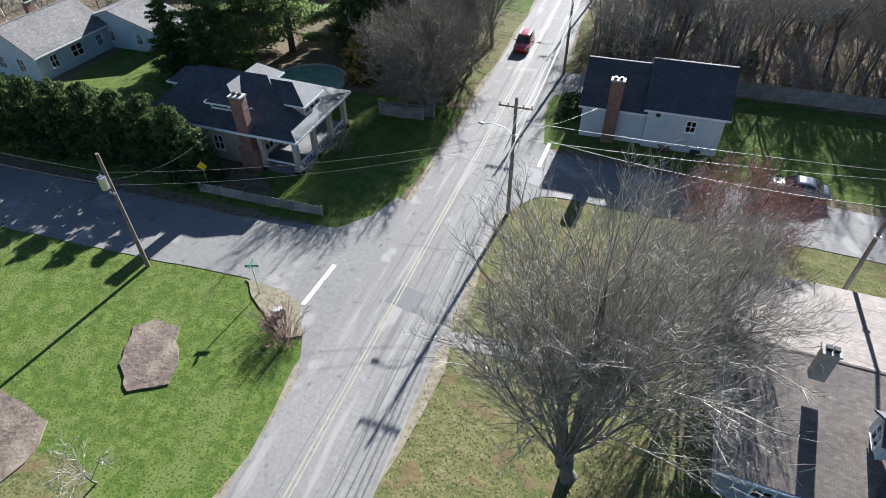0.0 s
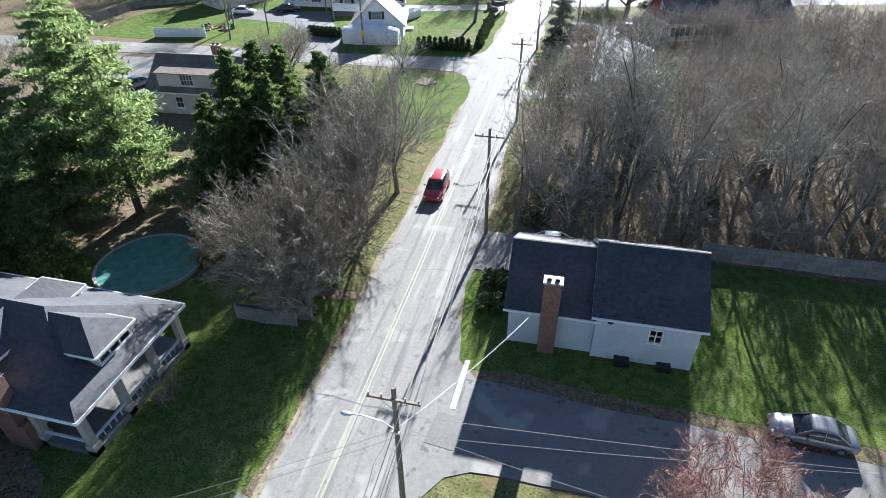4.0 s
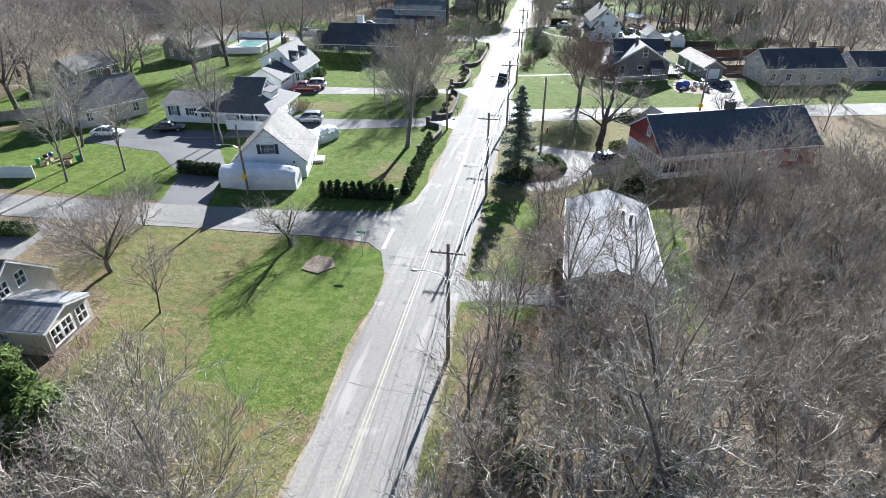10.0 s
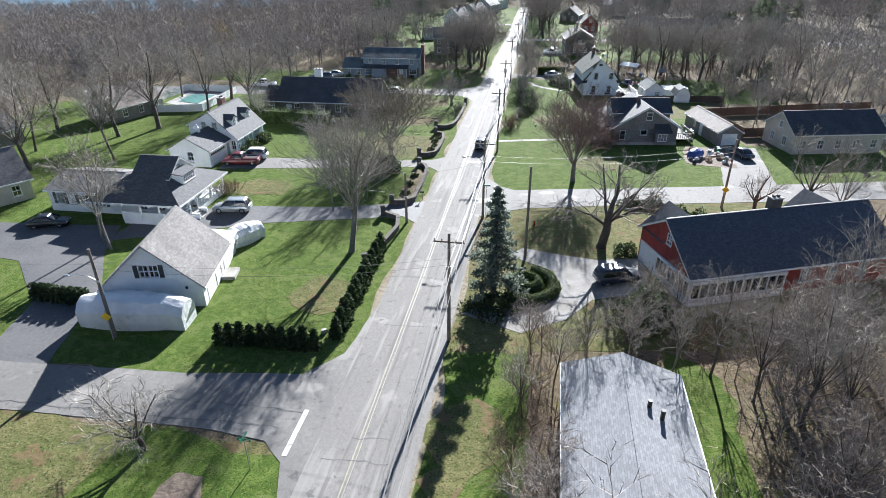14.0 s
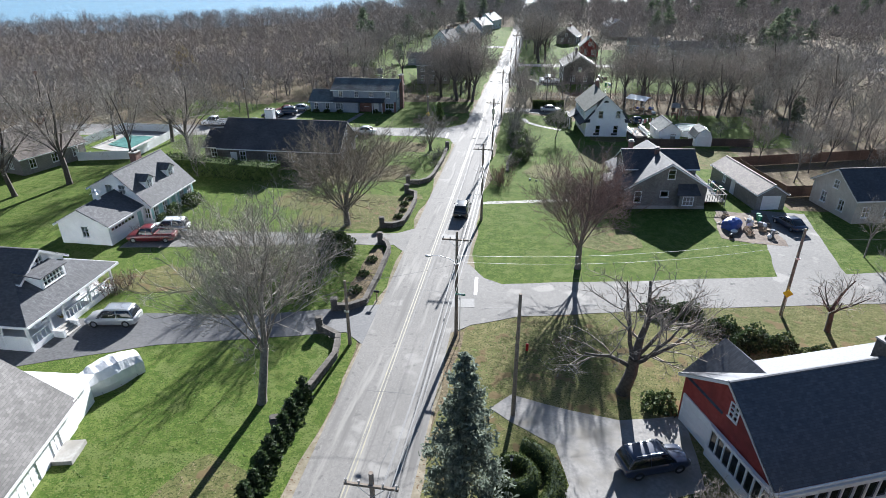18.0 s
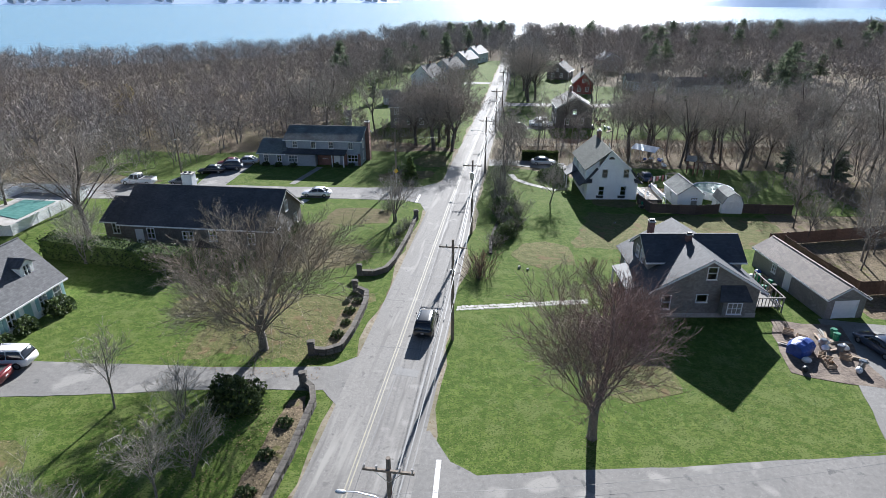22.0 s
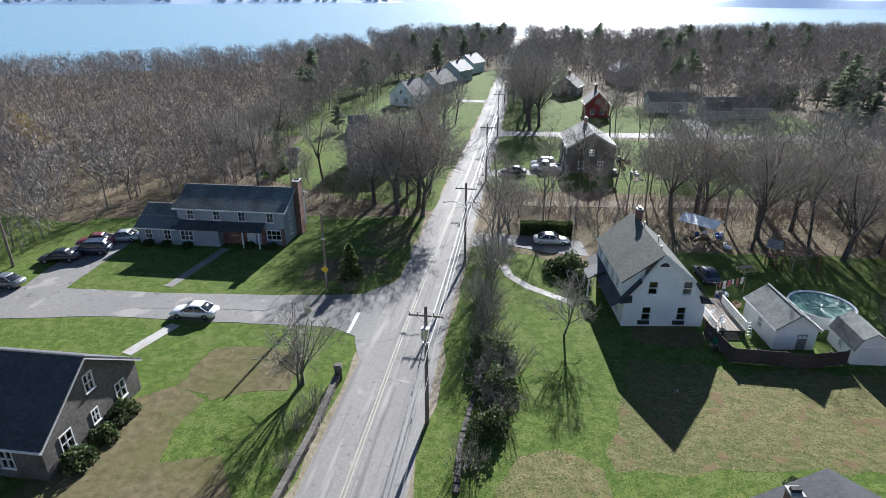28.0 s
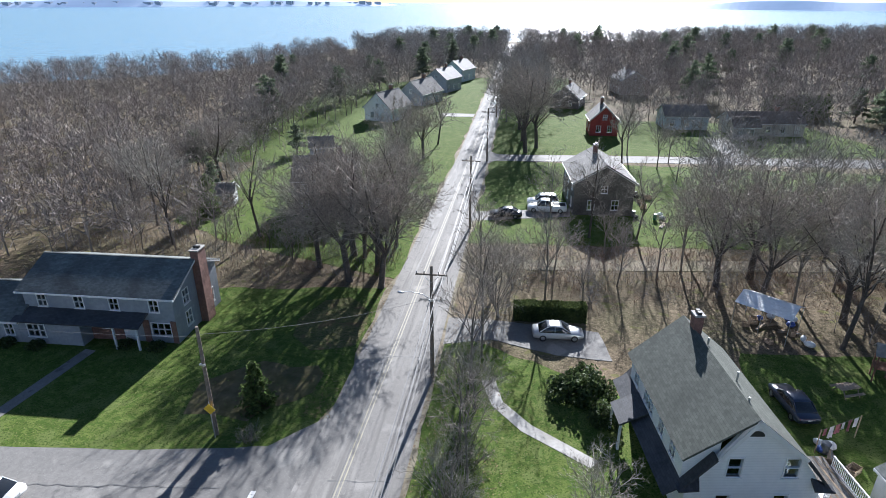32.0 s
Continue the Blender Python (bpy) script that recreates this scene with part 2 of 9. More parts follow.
M["brush"] = mat("brown_brush", (0.17, 0.10, 0.07), (0.28, 0.19, 0.13), 2.0, 0.9, 0, rnd=0.35, island=True)
M["roof_dark"] = mat("charcoal_shingles", (0.044, 0.047, 0.055), (0.070, 0.074, 0.085), 3.0, 0.72, 0.4, (0.083, 0.086, 0.094), 0.4, spec=0.5, kind="shingle", size=0.14)
# Blue skylight on the shaded slope is put into these charcoal shingles' colour.
M["roof_skylit"] = mat("sky_blue_tinted_shingles", (0.062, 0.072, 0.092), (0.10, 0.113, 0.138), 3.0, 0.66, 0.4, (0.08, 0.09, 0.11), 0.4, spec=0.5, kind="shingle", size=0.14)
M["roof_olive"] = mat("olive_grey_shingles", (0.112, 0.122, 0.104), (0.145, 0.156, 0.134), 3.0, 0.88, 0.4, (0.10, 0.108, 0.093), 0.35, spec=0.3, kind="shingle", size=0.14)
M["roof_grey"] = mat("grey_shingles", (0.185, 0.175, 0.165), (0.245, 0.232, 0.22), 3.0, 0.88, 0.4, (0.15, 0.142, 0.134), 0.35, kind="shingle", size=0.14)
M["roof_mid"] = mat("slate_grey_shingles", (0.085, 0.086, 0.092), (0.135, 0.136, 0.142), 3.0, 0.82, 0.4, (0.10, 0.10, 0.104), 0.35, kind="shingle", size=0.14)
M["roof_brown"] = mat("brown_shingles", (0.185, 0.148, 0.122), (0.255, 0.21, 0.175), 3.0, 0.75, 0.5, (0.15, 0.12, 0.10), 0.35, kind="shingle", size=0.14)
M["roof_green"] = mat("green_grey_shingles", (0.130, 0.146, 0.137), (0.202, 0.221, 0.208), 3.0, 0.85, 0.5, (0.085, 0.09, 0.085), 0.35, kind="shingle", size=0.14)
M["roof_pale"] = mat("pale_grey_shingles", (0.265, 0.27, 0.285), (0.30, 0.307, 0.32), 1.5, 0.9, 0.3, (0.245, 0.252, 0.264), 0.3, kind="shingle", size=0.14)
M["white_clap"] = mat("white_clapboard", (0.84, 0.85, 0.86), (0.90, 0.90, 0.90), 3.0, 0.6, 0.3, (0.80, 0.80, 0.80), 0.5, kind="clap", size=0.12)
M["blue_clap"] = mat("pale_blue_clapboard", (0.50, 0.58, 0.64), (0.56, 0.64, 0.69), 3.0, 0.65, 0.5, (0.46, 0.53, 0.58), 0.5, kind="clap", size=0.12)
M["grey_clap"] = mat("blue_grey_clapboard", (0.30, 0.33, 0.375), (0.37, 0.40, 0.445), 3.0, 0.7, 0.5, (0.28, 0.305, 0.345), 0.5, kind="clap", size=0.12)
M["cream_clap"] = mat("cream_clapboard", (0.52, 0.48, 0.41), (0.60, 0.56, 0.49), 3.0, 0.7, 0.5, (0.46, 0.42, 0.36), 0.5, kind="clap", size=0.12)
M["red_board"] = mat("barn_red_boards", (0.26, 0.035, 0.03), (0.34, 0.06, 0.05), 3.0, 0.75, 0.4, (0.20, 0.03, 0.028), 0.6, kind="clap", size=0.15)
M["shake"] = mat("weathered_shingle_siding", (0.15, 0.135, 0.12), (0.24, 0.22, 0.20), 4.0, 0.9, 0.5, (0.12, 0.105, 0.095), 0.5, kind="siding_shingle", size=0.14)
M["shake_grey"] = mat("grey_shingle_siding", (0.24, 0.225, 0.205), (0.33, 0.315, 0.29), 4.0, 0.9, 0.5, (0.20, 0.19, 0.175), 0.5, kind="siding_shingle", size=0.14)
M["stucco"] = mat("tan_stucco", (0.40, 0.36, 0.30), (0.48, 0.44, 0.37), 4.0, 0.9, 0.4, (0.36, 0.32, 0.27), 0.4)
M["brick"] = mat("red_brick", (0.185, 0.098, 0.078), (0.265, 0.15, 0.122), 4.0, 0.88, 0.5, (0.15, 0.088, 0.075), 0.8, kind="brick", size=0.075)
M["trim"] = mat("white_trim_paint", (0.76, 0.76, 0.76), (0.82, 0.82, 0.82), 3.0, 0.5, 0.1)
M["black_paint"] = mat("black_shutter_paint", (0.02, 0.022, 0.025), (0.035, 0.037, 0.04), 3.0, 0.5, 0.1)
M["teal"] = mat("pale_teal_paint", (0.25, 0.40, 0.40), (0.32, 0.48, 0.47), 3.0, 0.5, 0.1)
M["glass"] = glass_mat("window_glass", (0.85, 0.92, 0.95))
M["pole"] = mat("weathered_pole_wood", (0.17, 0.135, 0.105), (0.26, 0.215, 0.175), 6.0, 0.9, 0.4, rnd=0.15)
M["wire"] = mat("wire_sheath", (0.07, 0.07, 0.07), (0.11, 0.11, 0.11), 3.0, 0.5, 0, spec=0.4)
M["metal"] = mat("galvanised_steel", (0.50, 0.51, 0.52), (0.60, 0.61, 0.62), 6.0, 0.4, 0.1, metal=0.8)
M["black_metal"] = mat("black_metal", (0.02, 0.02, 0.02), (0.04, 0.04, 0.04), 6.0, 0.4, 0.1, metal=0.4)
M["porcelain"] = mat("insulator_porcelain", (0.35, 0.33, 0.32), (0.45, 0.43, 0.42), 6.0, 0.2, 0)
M["fence_grey"] = mat("weathered_fence_boards", (0.20, 0.188, 0.168), (0.31, 0.292, 0.262), 4.0, 0.9, 0.4, (0.17, 0.158, 0.14), 0.6, rnd=0.2)
M["fence_red"] = mat("cedar_fence_boards", (0.155, 0.092, 0.064), (0.225, 0.138, 0.096), 4.0, 0.9, 0.4, rnd=0.2)
M["fence_white"] = mat("white_vinyl", (0.76, 0.77, 0.78), (0.82, 0.82, 0.82), 3.0, 0.45, 0.1)
M["fence_dark"] = mat("dark_stained_boards", (0.06, 0.045, 0.04), (0.10, 0.075, 0.062), 4.0, 0.85, 0.4, rnd=0.2)
M["tarp"] = mat("white_tarpaulin", (0.70, 0.70, 0.70), (0.80, 0.80, 0.80), 1.2, 0.45, 0.8, dist=0.15)
M["tarp_blue"] = mat("blue_tarpaulin", (0.03, 0.06, 0.25), (0.06, 0.12, 0.40), 2.0, 0.4, 0.8, dist=0.1)
M["pool_green"] = mat("green_pool_cover", (0.05, 0.16, 0.13), (0.12, 0.26, 0.22), 1.5, 0.4, 0.6, dist=0.1)
M["rubber"] = mat("tyre_rubber", (0.02, 0.02, 0.02), (0.035, 0.035, 0.035), 8.0, 0.85, 0.2)
M["rim"] = mat("alloy", (0.5, 0.5, 0.52), (0.6, 0.6, 0.62), 8.0, 0.3, 0, metal=0.9)
M["car_glass"] = mat("car_glass_dark", (0.012, 0.014, 0.016), (0.02, 0.022, 0.025), 2.0, 0.06, 0, spec=0.8)
M["lamp_red"] = mat("tail_lamp_plastic", (0.30, 0.01, 0.01), (0.4, 0.02, 0.02), 5.0, 0.15, 0)
M["lamp_clear"] = mat("headlamp_plastic", (0.6, 0.6, 0.62), (0.7, 0.7, 0.72), 5.0, 0.1, 0)
M["sign_green"] = mat("green_sign", (0.01, 0.16, 0.08), (0.015, 0.19, 0.10), 3.0, 0.4, 0)
M["sign_yellow"] = mat("yellow_sign", (0.75, 0.50, 0.02), (0.80, 0.56, 0.03), 3.0, 0.4, 0)
M["sign_red"] = mat("red_sign", (0.40, 0.015, 0.02), (0.45, 0.02, 0.025), 3.0, 0.4, 0)
M["cedar_wood"] = mat("red_brown_timber", (0.17, 0.075, 0.045), (0.26, 0.125, 0.08), 5.0, 0.8, 0.3, rnd=0.15)
M["wood"] = mat("bare_wood", (0.28, 0.20, 0.13), (0.38, 0.29, 0.20), 5.0, 0.85, 0.3, rnd=0.15)
for car_name, c in (("black", (0.008, 0.009, 0.011)), ("silver", (0.42, 0.43, 0.44)), ("red", (0.28, 0.012, 0.014)), ("maroon", (0.16, 0.018, 0.02)), ("white", (0.75, 0.75, 0.75)), ("grey", (0.18, 0.19, 0.20)), ("navy", (0.02, 0.03, 0.06))):
    mm = mat(car_name + "_car_paint", c, tuple(min(1, q * 1.12) for q in c), 20.0, 0.28, 0, metal=0.35 if car_name in ("silver", "grey") else 0.0)
    mm.node_tree.nodes["Principled BSDF"].inputs["Coat Weight"].default_value = 0.8
    mm.node_tree.nodes["Principled BSDF"].inputs["Coat Roughness"].default_value = 0.06
    M["car_" + car_name] = mm

def water_mat():
    m = bpy.data.materials.new("bay_water")
    m.use_nodes = True
    nt = m.node_tree
    p = nt.nodes["Principled BSDF"]
    p.inputs["Base Color"].default_value = (0.16, 0.30, 0.42, 1)
    p.inputs["Roughness"].default_value = 0.22
    tc = nt.nodes.new("ShaderNodeTexCoord")
    t = nt.nodes.new("ShaderNodeTexNoise")
    t.inputs["Scale"].default_value, t.inputs["Detail"].default_value = 0.12, 6
    b = nt.nodes.new("ShaderNodeBump")
    b.inputs["Strength"].default_value, b.inputs["Distance"].default_value = 0.9, 0.8
    nt.links.new(tc.outputs["Object"], t.inputs["Vector"])
    nt.links.new(t.outputs["Fac"], b.inputs["Height"])
    nt.links.new(b.outputs[0], p.inputs["Normal"])
    return m
M["water"] = water_mat()

# ---------- mesh tools ----------
class Shape:
    def __init__(self):
        self.v, self.f = [], []
    def add(self, pts, faces):
        k = len(self.v)
        self.v += [tuple(p) for p in pts]
        self.f += [tuple(k + i for i in q) for q in faces]
        return self
    def box(self, x0, x1, y0, y1, z0, z1):
        return self.add([(x0, y0, z0), (x1, y0, z0), (x1, y1, z0), (x0, y1, z0), (x0, y0, z1), (x1, y0, z1), (x1, y1, z1), (x0, y1, z1)],
                        [(0, 3, 2, 1), (4, 5, 6, 7), (0, 1, 5, 4), (1, 2, 6, 5), (2, 3, 7, 6), (3, 0, 4, 7)])
    def prism(self, poly, z0, z1):
        n = len(poly)
        return self.add([(x, y, z0) for x, y in poly] + [(x, y, z1) for x, y in poly],
                        [tuple(range(n - 1, -1, -1)), tuple(range(n, 2 * n))] + [(i, (i + 1) % n, n + (i + 1) % n, n + i) for i in range(n)])
    def slab(self, pts, th):
        """A sheet of any outline, th thick below its upper face."""
        a, b, c = (Vector(p) for p in pts[:3])
        nrm = (b - a).cross(c - a).normalized()
        if nrm.z < 0:
            pts = list(reversed(pts))
            nrm = -nrm
        n = len(pts)
        low = [tuple(Vector(p) - nrm * th) for p in pts]
        return self.add(list(pts) + low, [tuple(range(n)), tuple(range(2 * n - 1, n - 1, -1))] + [(i, n + i, n + (i + 1) % n, (i + 1) % n) for i in range(n)])
    def tube(self, p0, p1, r0, r1=None, n=8, caps=True):
        r1 = r0 if r1 is None else r1
        p0, p1 = Vector(p0), Vector(p1)
        d = (p1 - p0).normalized()
        u = d.orthogonal().normalized()
        w = d.cross(u)
        ring = [(math.cos(6.28318 * i / n), math.sin(6.28318 * i / n)) for i in range(n)]
        pts = [p0 + u * (c * r0) + w * (s * r0) for c, s in ring] + [p1 + u * (c * r1) + w * (s * r1) for c, s in ring]
        faces = [(i, (i + 1) % n, n + (i + 1) % n, n + i) for i in range(n)]
        if caps:
            faces += [tuple(range(n - 1, -1, -1)), tuple(range(n, 2 * n))]
        return self.add(pts, faces)
    def ball(self, c, rx, ry, rz, n=10, k=6):
        pts = [(c[0], c[1], c[2] - rz)]
        for j in range(1, k):
            a = -math.pi / 2 + math.pi * j / k
            pts += [(c[0] + rx * math.cos(a) * math.cos(6.28318 * i / n), c[1] + ry * math.cos(a) * math.sin(6.28318 * i / n), c[2] + rz * math.sin(a)) for i in range(n)]
        pts.append((c[0], c[1], c[2] + rz))
        faces = [(0, 1 + (i + 1) % n, 1 + i) for i in range(n)]
        for j in range(k - 2):
            o = 1 + j * n
            faces += [(o + i, o + (i + 1) % n, o + n + (i + 1) % n, o + n + i) for i in range(n)]
        o = 1 + (k - 2) * n
        faces += [(o + i, o + (i + 1) % n, len(pts) - 1) for i in range(n)]
        return self.add(pts, faces)
    def lattice(self, xs, zs, solid, y0, y1):
        """One connected plate in the xz plane with openings where solid(i, j) is false."""
        ids = {}
        def vid(i, j, k):
            if (i, j, k) not in ids:
                ids[i, j, k] = len(self.v)
                self.v.append((xs[i], (y0, y1)[k], zs[j]))
            return ids[i, j, k]
        n, m = len(xs) - 1, len(zs) - 1
        ok = lambda i, j: 0 <= i < n and 0 <= j < m and solid(i, j)
        for i in range(n):
            for j in range(m):
                if not ok(i, j):
                    continue
                q = [(i, j), (i + 1, j), (i + 1, j + 1), (i, j + 1)]
                self.f.append(tuple(vid(*p, 0) for p in q))
                self.f.append(tuple(vid(*p, 1) for p in reversed(q)))
                for (di, dj), (p, r) in (((0, -1), (q[0], q[1])), ((1, 0), (q[1], q[2])), ((0, 1), (q[2], q[3])), ((-1, 0), (q[3], q[0]))):
                    if not ok(i + di, j + dj):
                        self.f.append((vid(*p, 0), vid(*p, 1), vid(*r, 1), vid(*r, 0)))
        return self
    def weld(self):
        """Joins points that lie together."""
        seen, where = {}, []
        for p in self.v:
            k = tuple(round(c, 4) for c in p)
            where.append(seen.setdefault(k, len(seen)))
        self.v = list(seen)
        self.f = [q for q in (tuple(where[i] for i in f) for f in self.f) if len(set(q)) == len(q)]
        return self
    def mesh(self, name, material=None, smooth=False):
        me = bpy.data.meshes.new(name)
        me.from_pydata(self.v, [], self.f)
        if material:
            me.materials.append(material)
        if smooth:
            me.shade_smooth()
        return me

def raw_mesh(name, v, faces, material, smooth=False):
    """A mesh from arrays: v (n, 3), faces a list of (m, k) index arrays."""
    me = bpy.data.meshes.new(name)
    me.vertices.add(len(v))
    me.vertices.foreach_set("co", np.asarray(v, np.float32).ravel())
    idx = np.concatenate([f.ravel() for f in faces]).astype(np.int32)
    counts = np.concatenate([np.full(len(f), f.shape[1]) for f in faces])
    me.loops.add(len(idx))
    me.loops.foreach_set("vertex_index", idx)
    me.polygons.add(len(counts))
    me.polygons.foreach_set("loop_start", np.r_[0, np.cumsum(counts)[:-1]].astype(np.int32))
    me.update(calc_edges=True)
    me.materials.append(material)
    if smooth:
        me.shade_smooth()
    return me

def part(name, shape, material, parent=None, label="", at=None, smooth=False):
    data = shape if isinstance(shape, bpy.types.Mesh) else shape.mesh(name, material, smooth)
    ob = new(name, data)
    if parent is not None:
        ob.parent = parent
    if at is not None:
        ob.matrix_basis = at
    if label:
        ob["label"] = label
    return ob

def thing(name, x, y, z=0.0, rz=0.0, label="", category="", group="", kind=""):
    ob = new(name)
    ob.empty_display_size = 0.3
    ob.matrix_basis = pose(x, y, z, 0, 0, rz)
    return tagged(ob, label, category, group, kind)

def sheet(name, poly, z, material, label, category="", kind="structure", ragged=0.0, step=1.5, base=-0.3):
    """A flat piece of ground with a skirt; ragged: metres by which its edge wanders."""
    pts = []
    for i, a in enumerate(poly):
        b = poly[(i + 1) % len(poly)]
        n = max(1, int(math.dist(a, b) / step)) if ragged else 1
        for k in range(n):
            x, y = a[0] + (b[0] - a[0]) * k / n, a[1] + (b[1] - a[1]) * k / n
            if ragged:
                v = Vector((x * 0.35, y * 0.35, 0.3))
                x += ragged * (noise.noise(v) + 0.7 * noise.noise(v * 3.7))
                y += ragged * (noise.noise(v + Vector((9, 4, 2))) + 0.7 * noise.noise(v * 3.7 + Vector((3, 8, 1))))
            pts.append((x, y))
    area = sum(a[0] * b[1] - b[0] * a[1] for a, b in zip(pts, pts[1:] + pts[:1]))
    if area < 0:
        pts.reverse()
    s = Shape().prism(pts, base, z)
    ob = part(name, s, material)
    return tagged(ob, label, category or name, kind=kind)

# ---------- ground, water, roads ----------
def left_edge(y):
    return float(np.interp(y, [-60, 10, 60, 100, 130, 165, 210, 300, 620], [-15.3, -15.6, -16.3, -16.9, -17.6, -18.5, -19.3, -19.4, -24.0]))

def right_edge(y):
    return float(np.interp(y, [-60, 20, 60, 100, 130, 165, 210, 300, 620], [-8.0, -8.4, -8.7, -9.8, -10.2, -10.9, -12.3, -13.2, -18.5]))

def middle(y):
    return (left_edge(y) + right_edge(y)) / 2 - 0.55

LAND = [(-330, -160), (900, -160), (900, 820), (330, 745), (210, 690), (90, 660), (10, 640), (-70, 632), (-118, 560), (-136, 500), (-140, 440), (-165, 410), (-200, 385), (-330, 300)]
sheet("ground", LAND, 0.0, M["litter"], "brown leaf-littered ground sloping to a shore", "ground", ragged=1.0, step=12, base=-6.0)
sheet("water", [(-4500, -900), (4500, -900), (4500, 4600), (-4500, 4600)], -4.0, M["water"], "wide blue bay glittering under a low sun", "water", base=-4.5)

def far_shore(name, a, b, top, label):
    n, rng = 60, random.Random(3)
    s = Shape()
    for i in range(n):
        for k, (dy, h) in enumerate(((0, 0.0), (60, 0.75), (140, 1.0), (320, 0.6))):
            f = i / (n - 1)
            env = min(1, f * 5, (1 - f) * 5) ** 0.5
            z = -4.1 + top * h * env * (0.75 + 0.5 * noise.noise(Vector((f * 9, k * 0.4, top))))
            s.v.append((a[0] + (b[0] - a[0]) * f, a[1] + (b[1] - a[1]) * f + dy, z))
    for i in range(n - 1):
        for k in range(3):
            o = i * 4 + k
            s.f.append((o, o + 4, o + 5, o + 1))
    return tagged(part(name, s, M["far"]), label, "hills", kind="structure")

# Distance haze is put into the woods' colour as blue tint and glow.
M["far"] = mat("far_woods_haze_in_colour", (0.34, 0.41, 0.52), (0.42, 0.49, 0.60), 0.02, 0.95, 0)
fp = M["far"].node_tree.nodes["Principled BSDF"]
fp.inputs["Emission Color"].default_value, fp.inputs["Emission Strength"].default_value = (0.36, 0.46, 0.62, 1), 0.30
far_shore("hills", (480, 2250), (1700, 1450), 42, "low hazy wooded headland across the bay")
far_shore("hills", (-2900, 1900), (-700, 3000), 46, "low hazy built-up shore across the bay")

# Distance haze over the buildings is put into this pale bluish wall colour.
M["far_wall"] = mat("far_haze_pale_walls", (0.42, 0.45, 0.50), (0.52, 0.55, 0.6), 0.05, 0.9, 0)
rng = random.Random(5)
s = Shape()
for i in range(120):
    f = rng.random()
    x, y = -2850 + 2100 * f, 1930 + 1050 * f + rng.uniform(10, 90)
    w, h = rng.uniform(8, 30), rng.uniform(5, 11)
    s.box(x, x + w, y, y + 15, -2, 6 + h)
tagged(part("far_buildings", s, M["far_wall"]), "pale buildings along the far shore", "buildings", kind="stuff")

# lawns and dry grass: rough-edged sheets under the roads
LAYER = [0]
def lawn(poly, label, m="lawn", z=0.02, ragged=0.5):
    """Each lawn lies half a millimetre above the one before it."""
    LAYER[0] += 1
    z = z * 0.6 + 0.0005 * LAYER[0]
    return sheet("lawn", poly, z, M[m], label, "lawn", ragged=ragged)

lawn([(-75, -60), (-15, -60), (-15, 20), (-17, 25), (-75, 25)], "bright green corner lawn with mown stripes")
lawn([(-9, -40), (45, -40), (45, 40.5), (-9, 40.5)], "thin patchy grass under a bare tree", "dry")
lawn([(2, 41), (45, 41), (45, 43), (2, 43)], "strip of green verge grass", z=0.024)
lawn([(-9.2, 56), (-6.5, 58), (-7.4, 76), (-7.9, 97), (-10.2, 97)], "thin sandy grass between the road and a wood", "dry", ragged=0.9)
lawn([(-20.5, 55), (-16, 55), (-16.6, 76), (-20.5, 76)], "leaf-strewn roadside grass under bare trees", "dry", ragged=0.9)
lawn([(-9, 48.5), (50, 47), (50, 64.5), (-4, 64.5), (-9, 58)], "shaded green lawn round a white house")
lawn([(-60, 31), (-17, 31), (-16.5, 53), (-60, 54)], "dark shaded lawn beside a bungalow")
lawn([(-62, 40), (-48, 38), (-47, 56), (-62, 60)], "sunlit strip of lawn behind a hedge", z=0.024)
lawn([(-34, 76), (-17, 74), (-17, 106), (-47, 106), (-47, 97), (-40, 92)], "corner lawn of mixed green and straw grass", "dry")
lawn([(-27, 84), (-17, 82), (-17, 105), (-30, 106), (-31, 95)], "green middle of the corner lawn", z=0.024, ragged=1.2)
lawn([(-10, 96), (-3, 96), (-3, 122), (-10, 120)], "green verge and front grass of a low house")
lawn([(7.5, 98), (11.6, 97), (12, 119), (8, 121)], "narrow shaded lawn behind a low house", ragged=0.9)
lawn([(-90, 111.5), (-17, 111.5), (-18.5, 147), (-60, 146), (-90, 128)], "green lawn between a garage and the road")
lawn([(-100, 130), (-18, 146), (-19.5, 212), (-80, 210), (-110, 190)], "broad green lawns in front of white houses", z=0.026)
lawn([(-34, 166), (-20.5, 167), (-20, 180), (-36, 178)], "leaf-strewn grass under a spreading tree", "dry", z=0.03, ragged=1.5)
lawn([(-10.5, 118), (30, 125), (30, 158.5), (10, 154.5), (-2, 151.5), (-9, 149)], "straw-coloured grass round a bend of drive", "dry")
lawn([(-11, 153.5), (8, 156.5), (60, 168), (62, 184), (-12, 180)], "bright green corner lawn")
lawn([(-12, 179), (30, 182), (30, 214), (-12.5, 236)], "green lawn behind a shingled bungalow", z=0.026)
lawn([(2, 196), (30, 200), (30, 211), (4, 210)], "bare brown patch of old grass", "dry", z=0.032, ragged=1.5)
lawn([(-68, 212), (-19, 214.5), (-18.5, 244), (-44, 240), (-68, 236)], "green lawn in the shade of a two-storey house")
lawn([(12, 212), (46, 214), (40, 238), (14, 236)], "grass round a pool and a shed")
lawn([(-13, 258), (40, 262), (70, 300), (-13, 300)], "green lawn beside a far side street")
lawn([(-13.5, 305), (70, 313), (60, 345), (-14, 345)], "green lawns of far houses")
lawn([(-55, 260), (-44, 254), (-19, 246), (-19, 305), (-58, 305)], "sunlit green lawn behind bare trees")
lawn([(-70, 290), (-20, 300), (-21, 430), (-75, 400)], "long green lawns of far houses")
lawn([(-15, 345), (10, 345), (8, 430), (-17, 430)], "green verge by the far road", z=0.02)
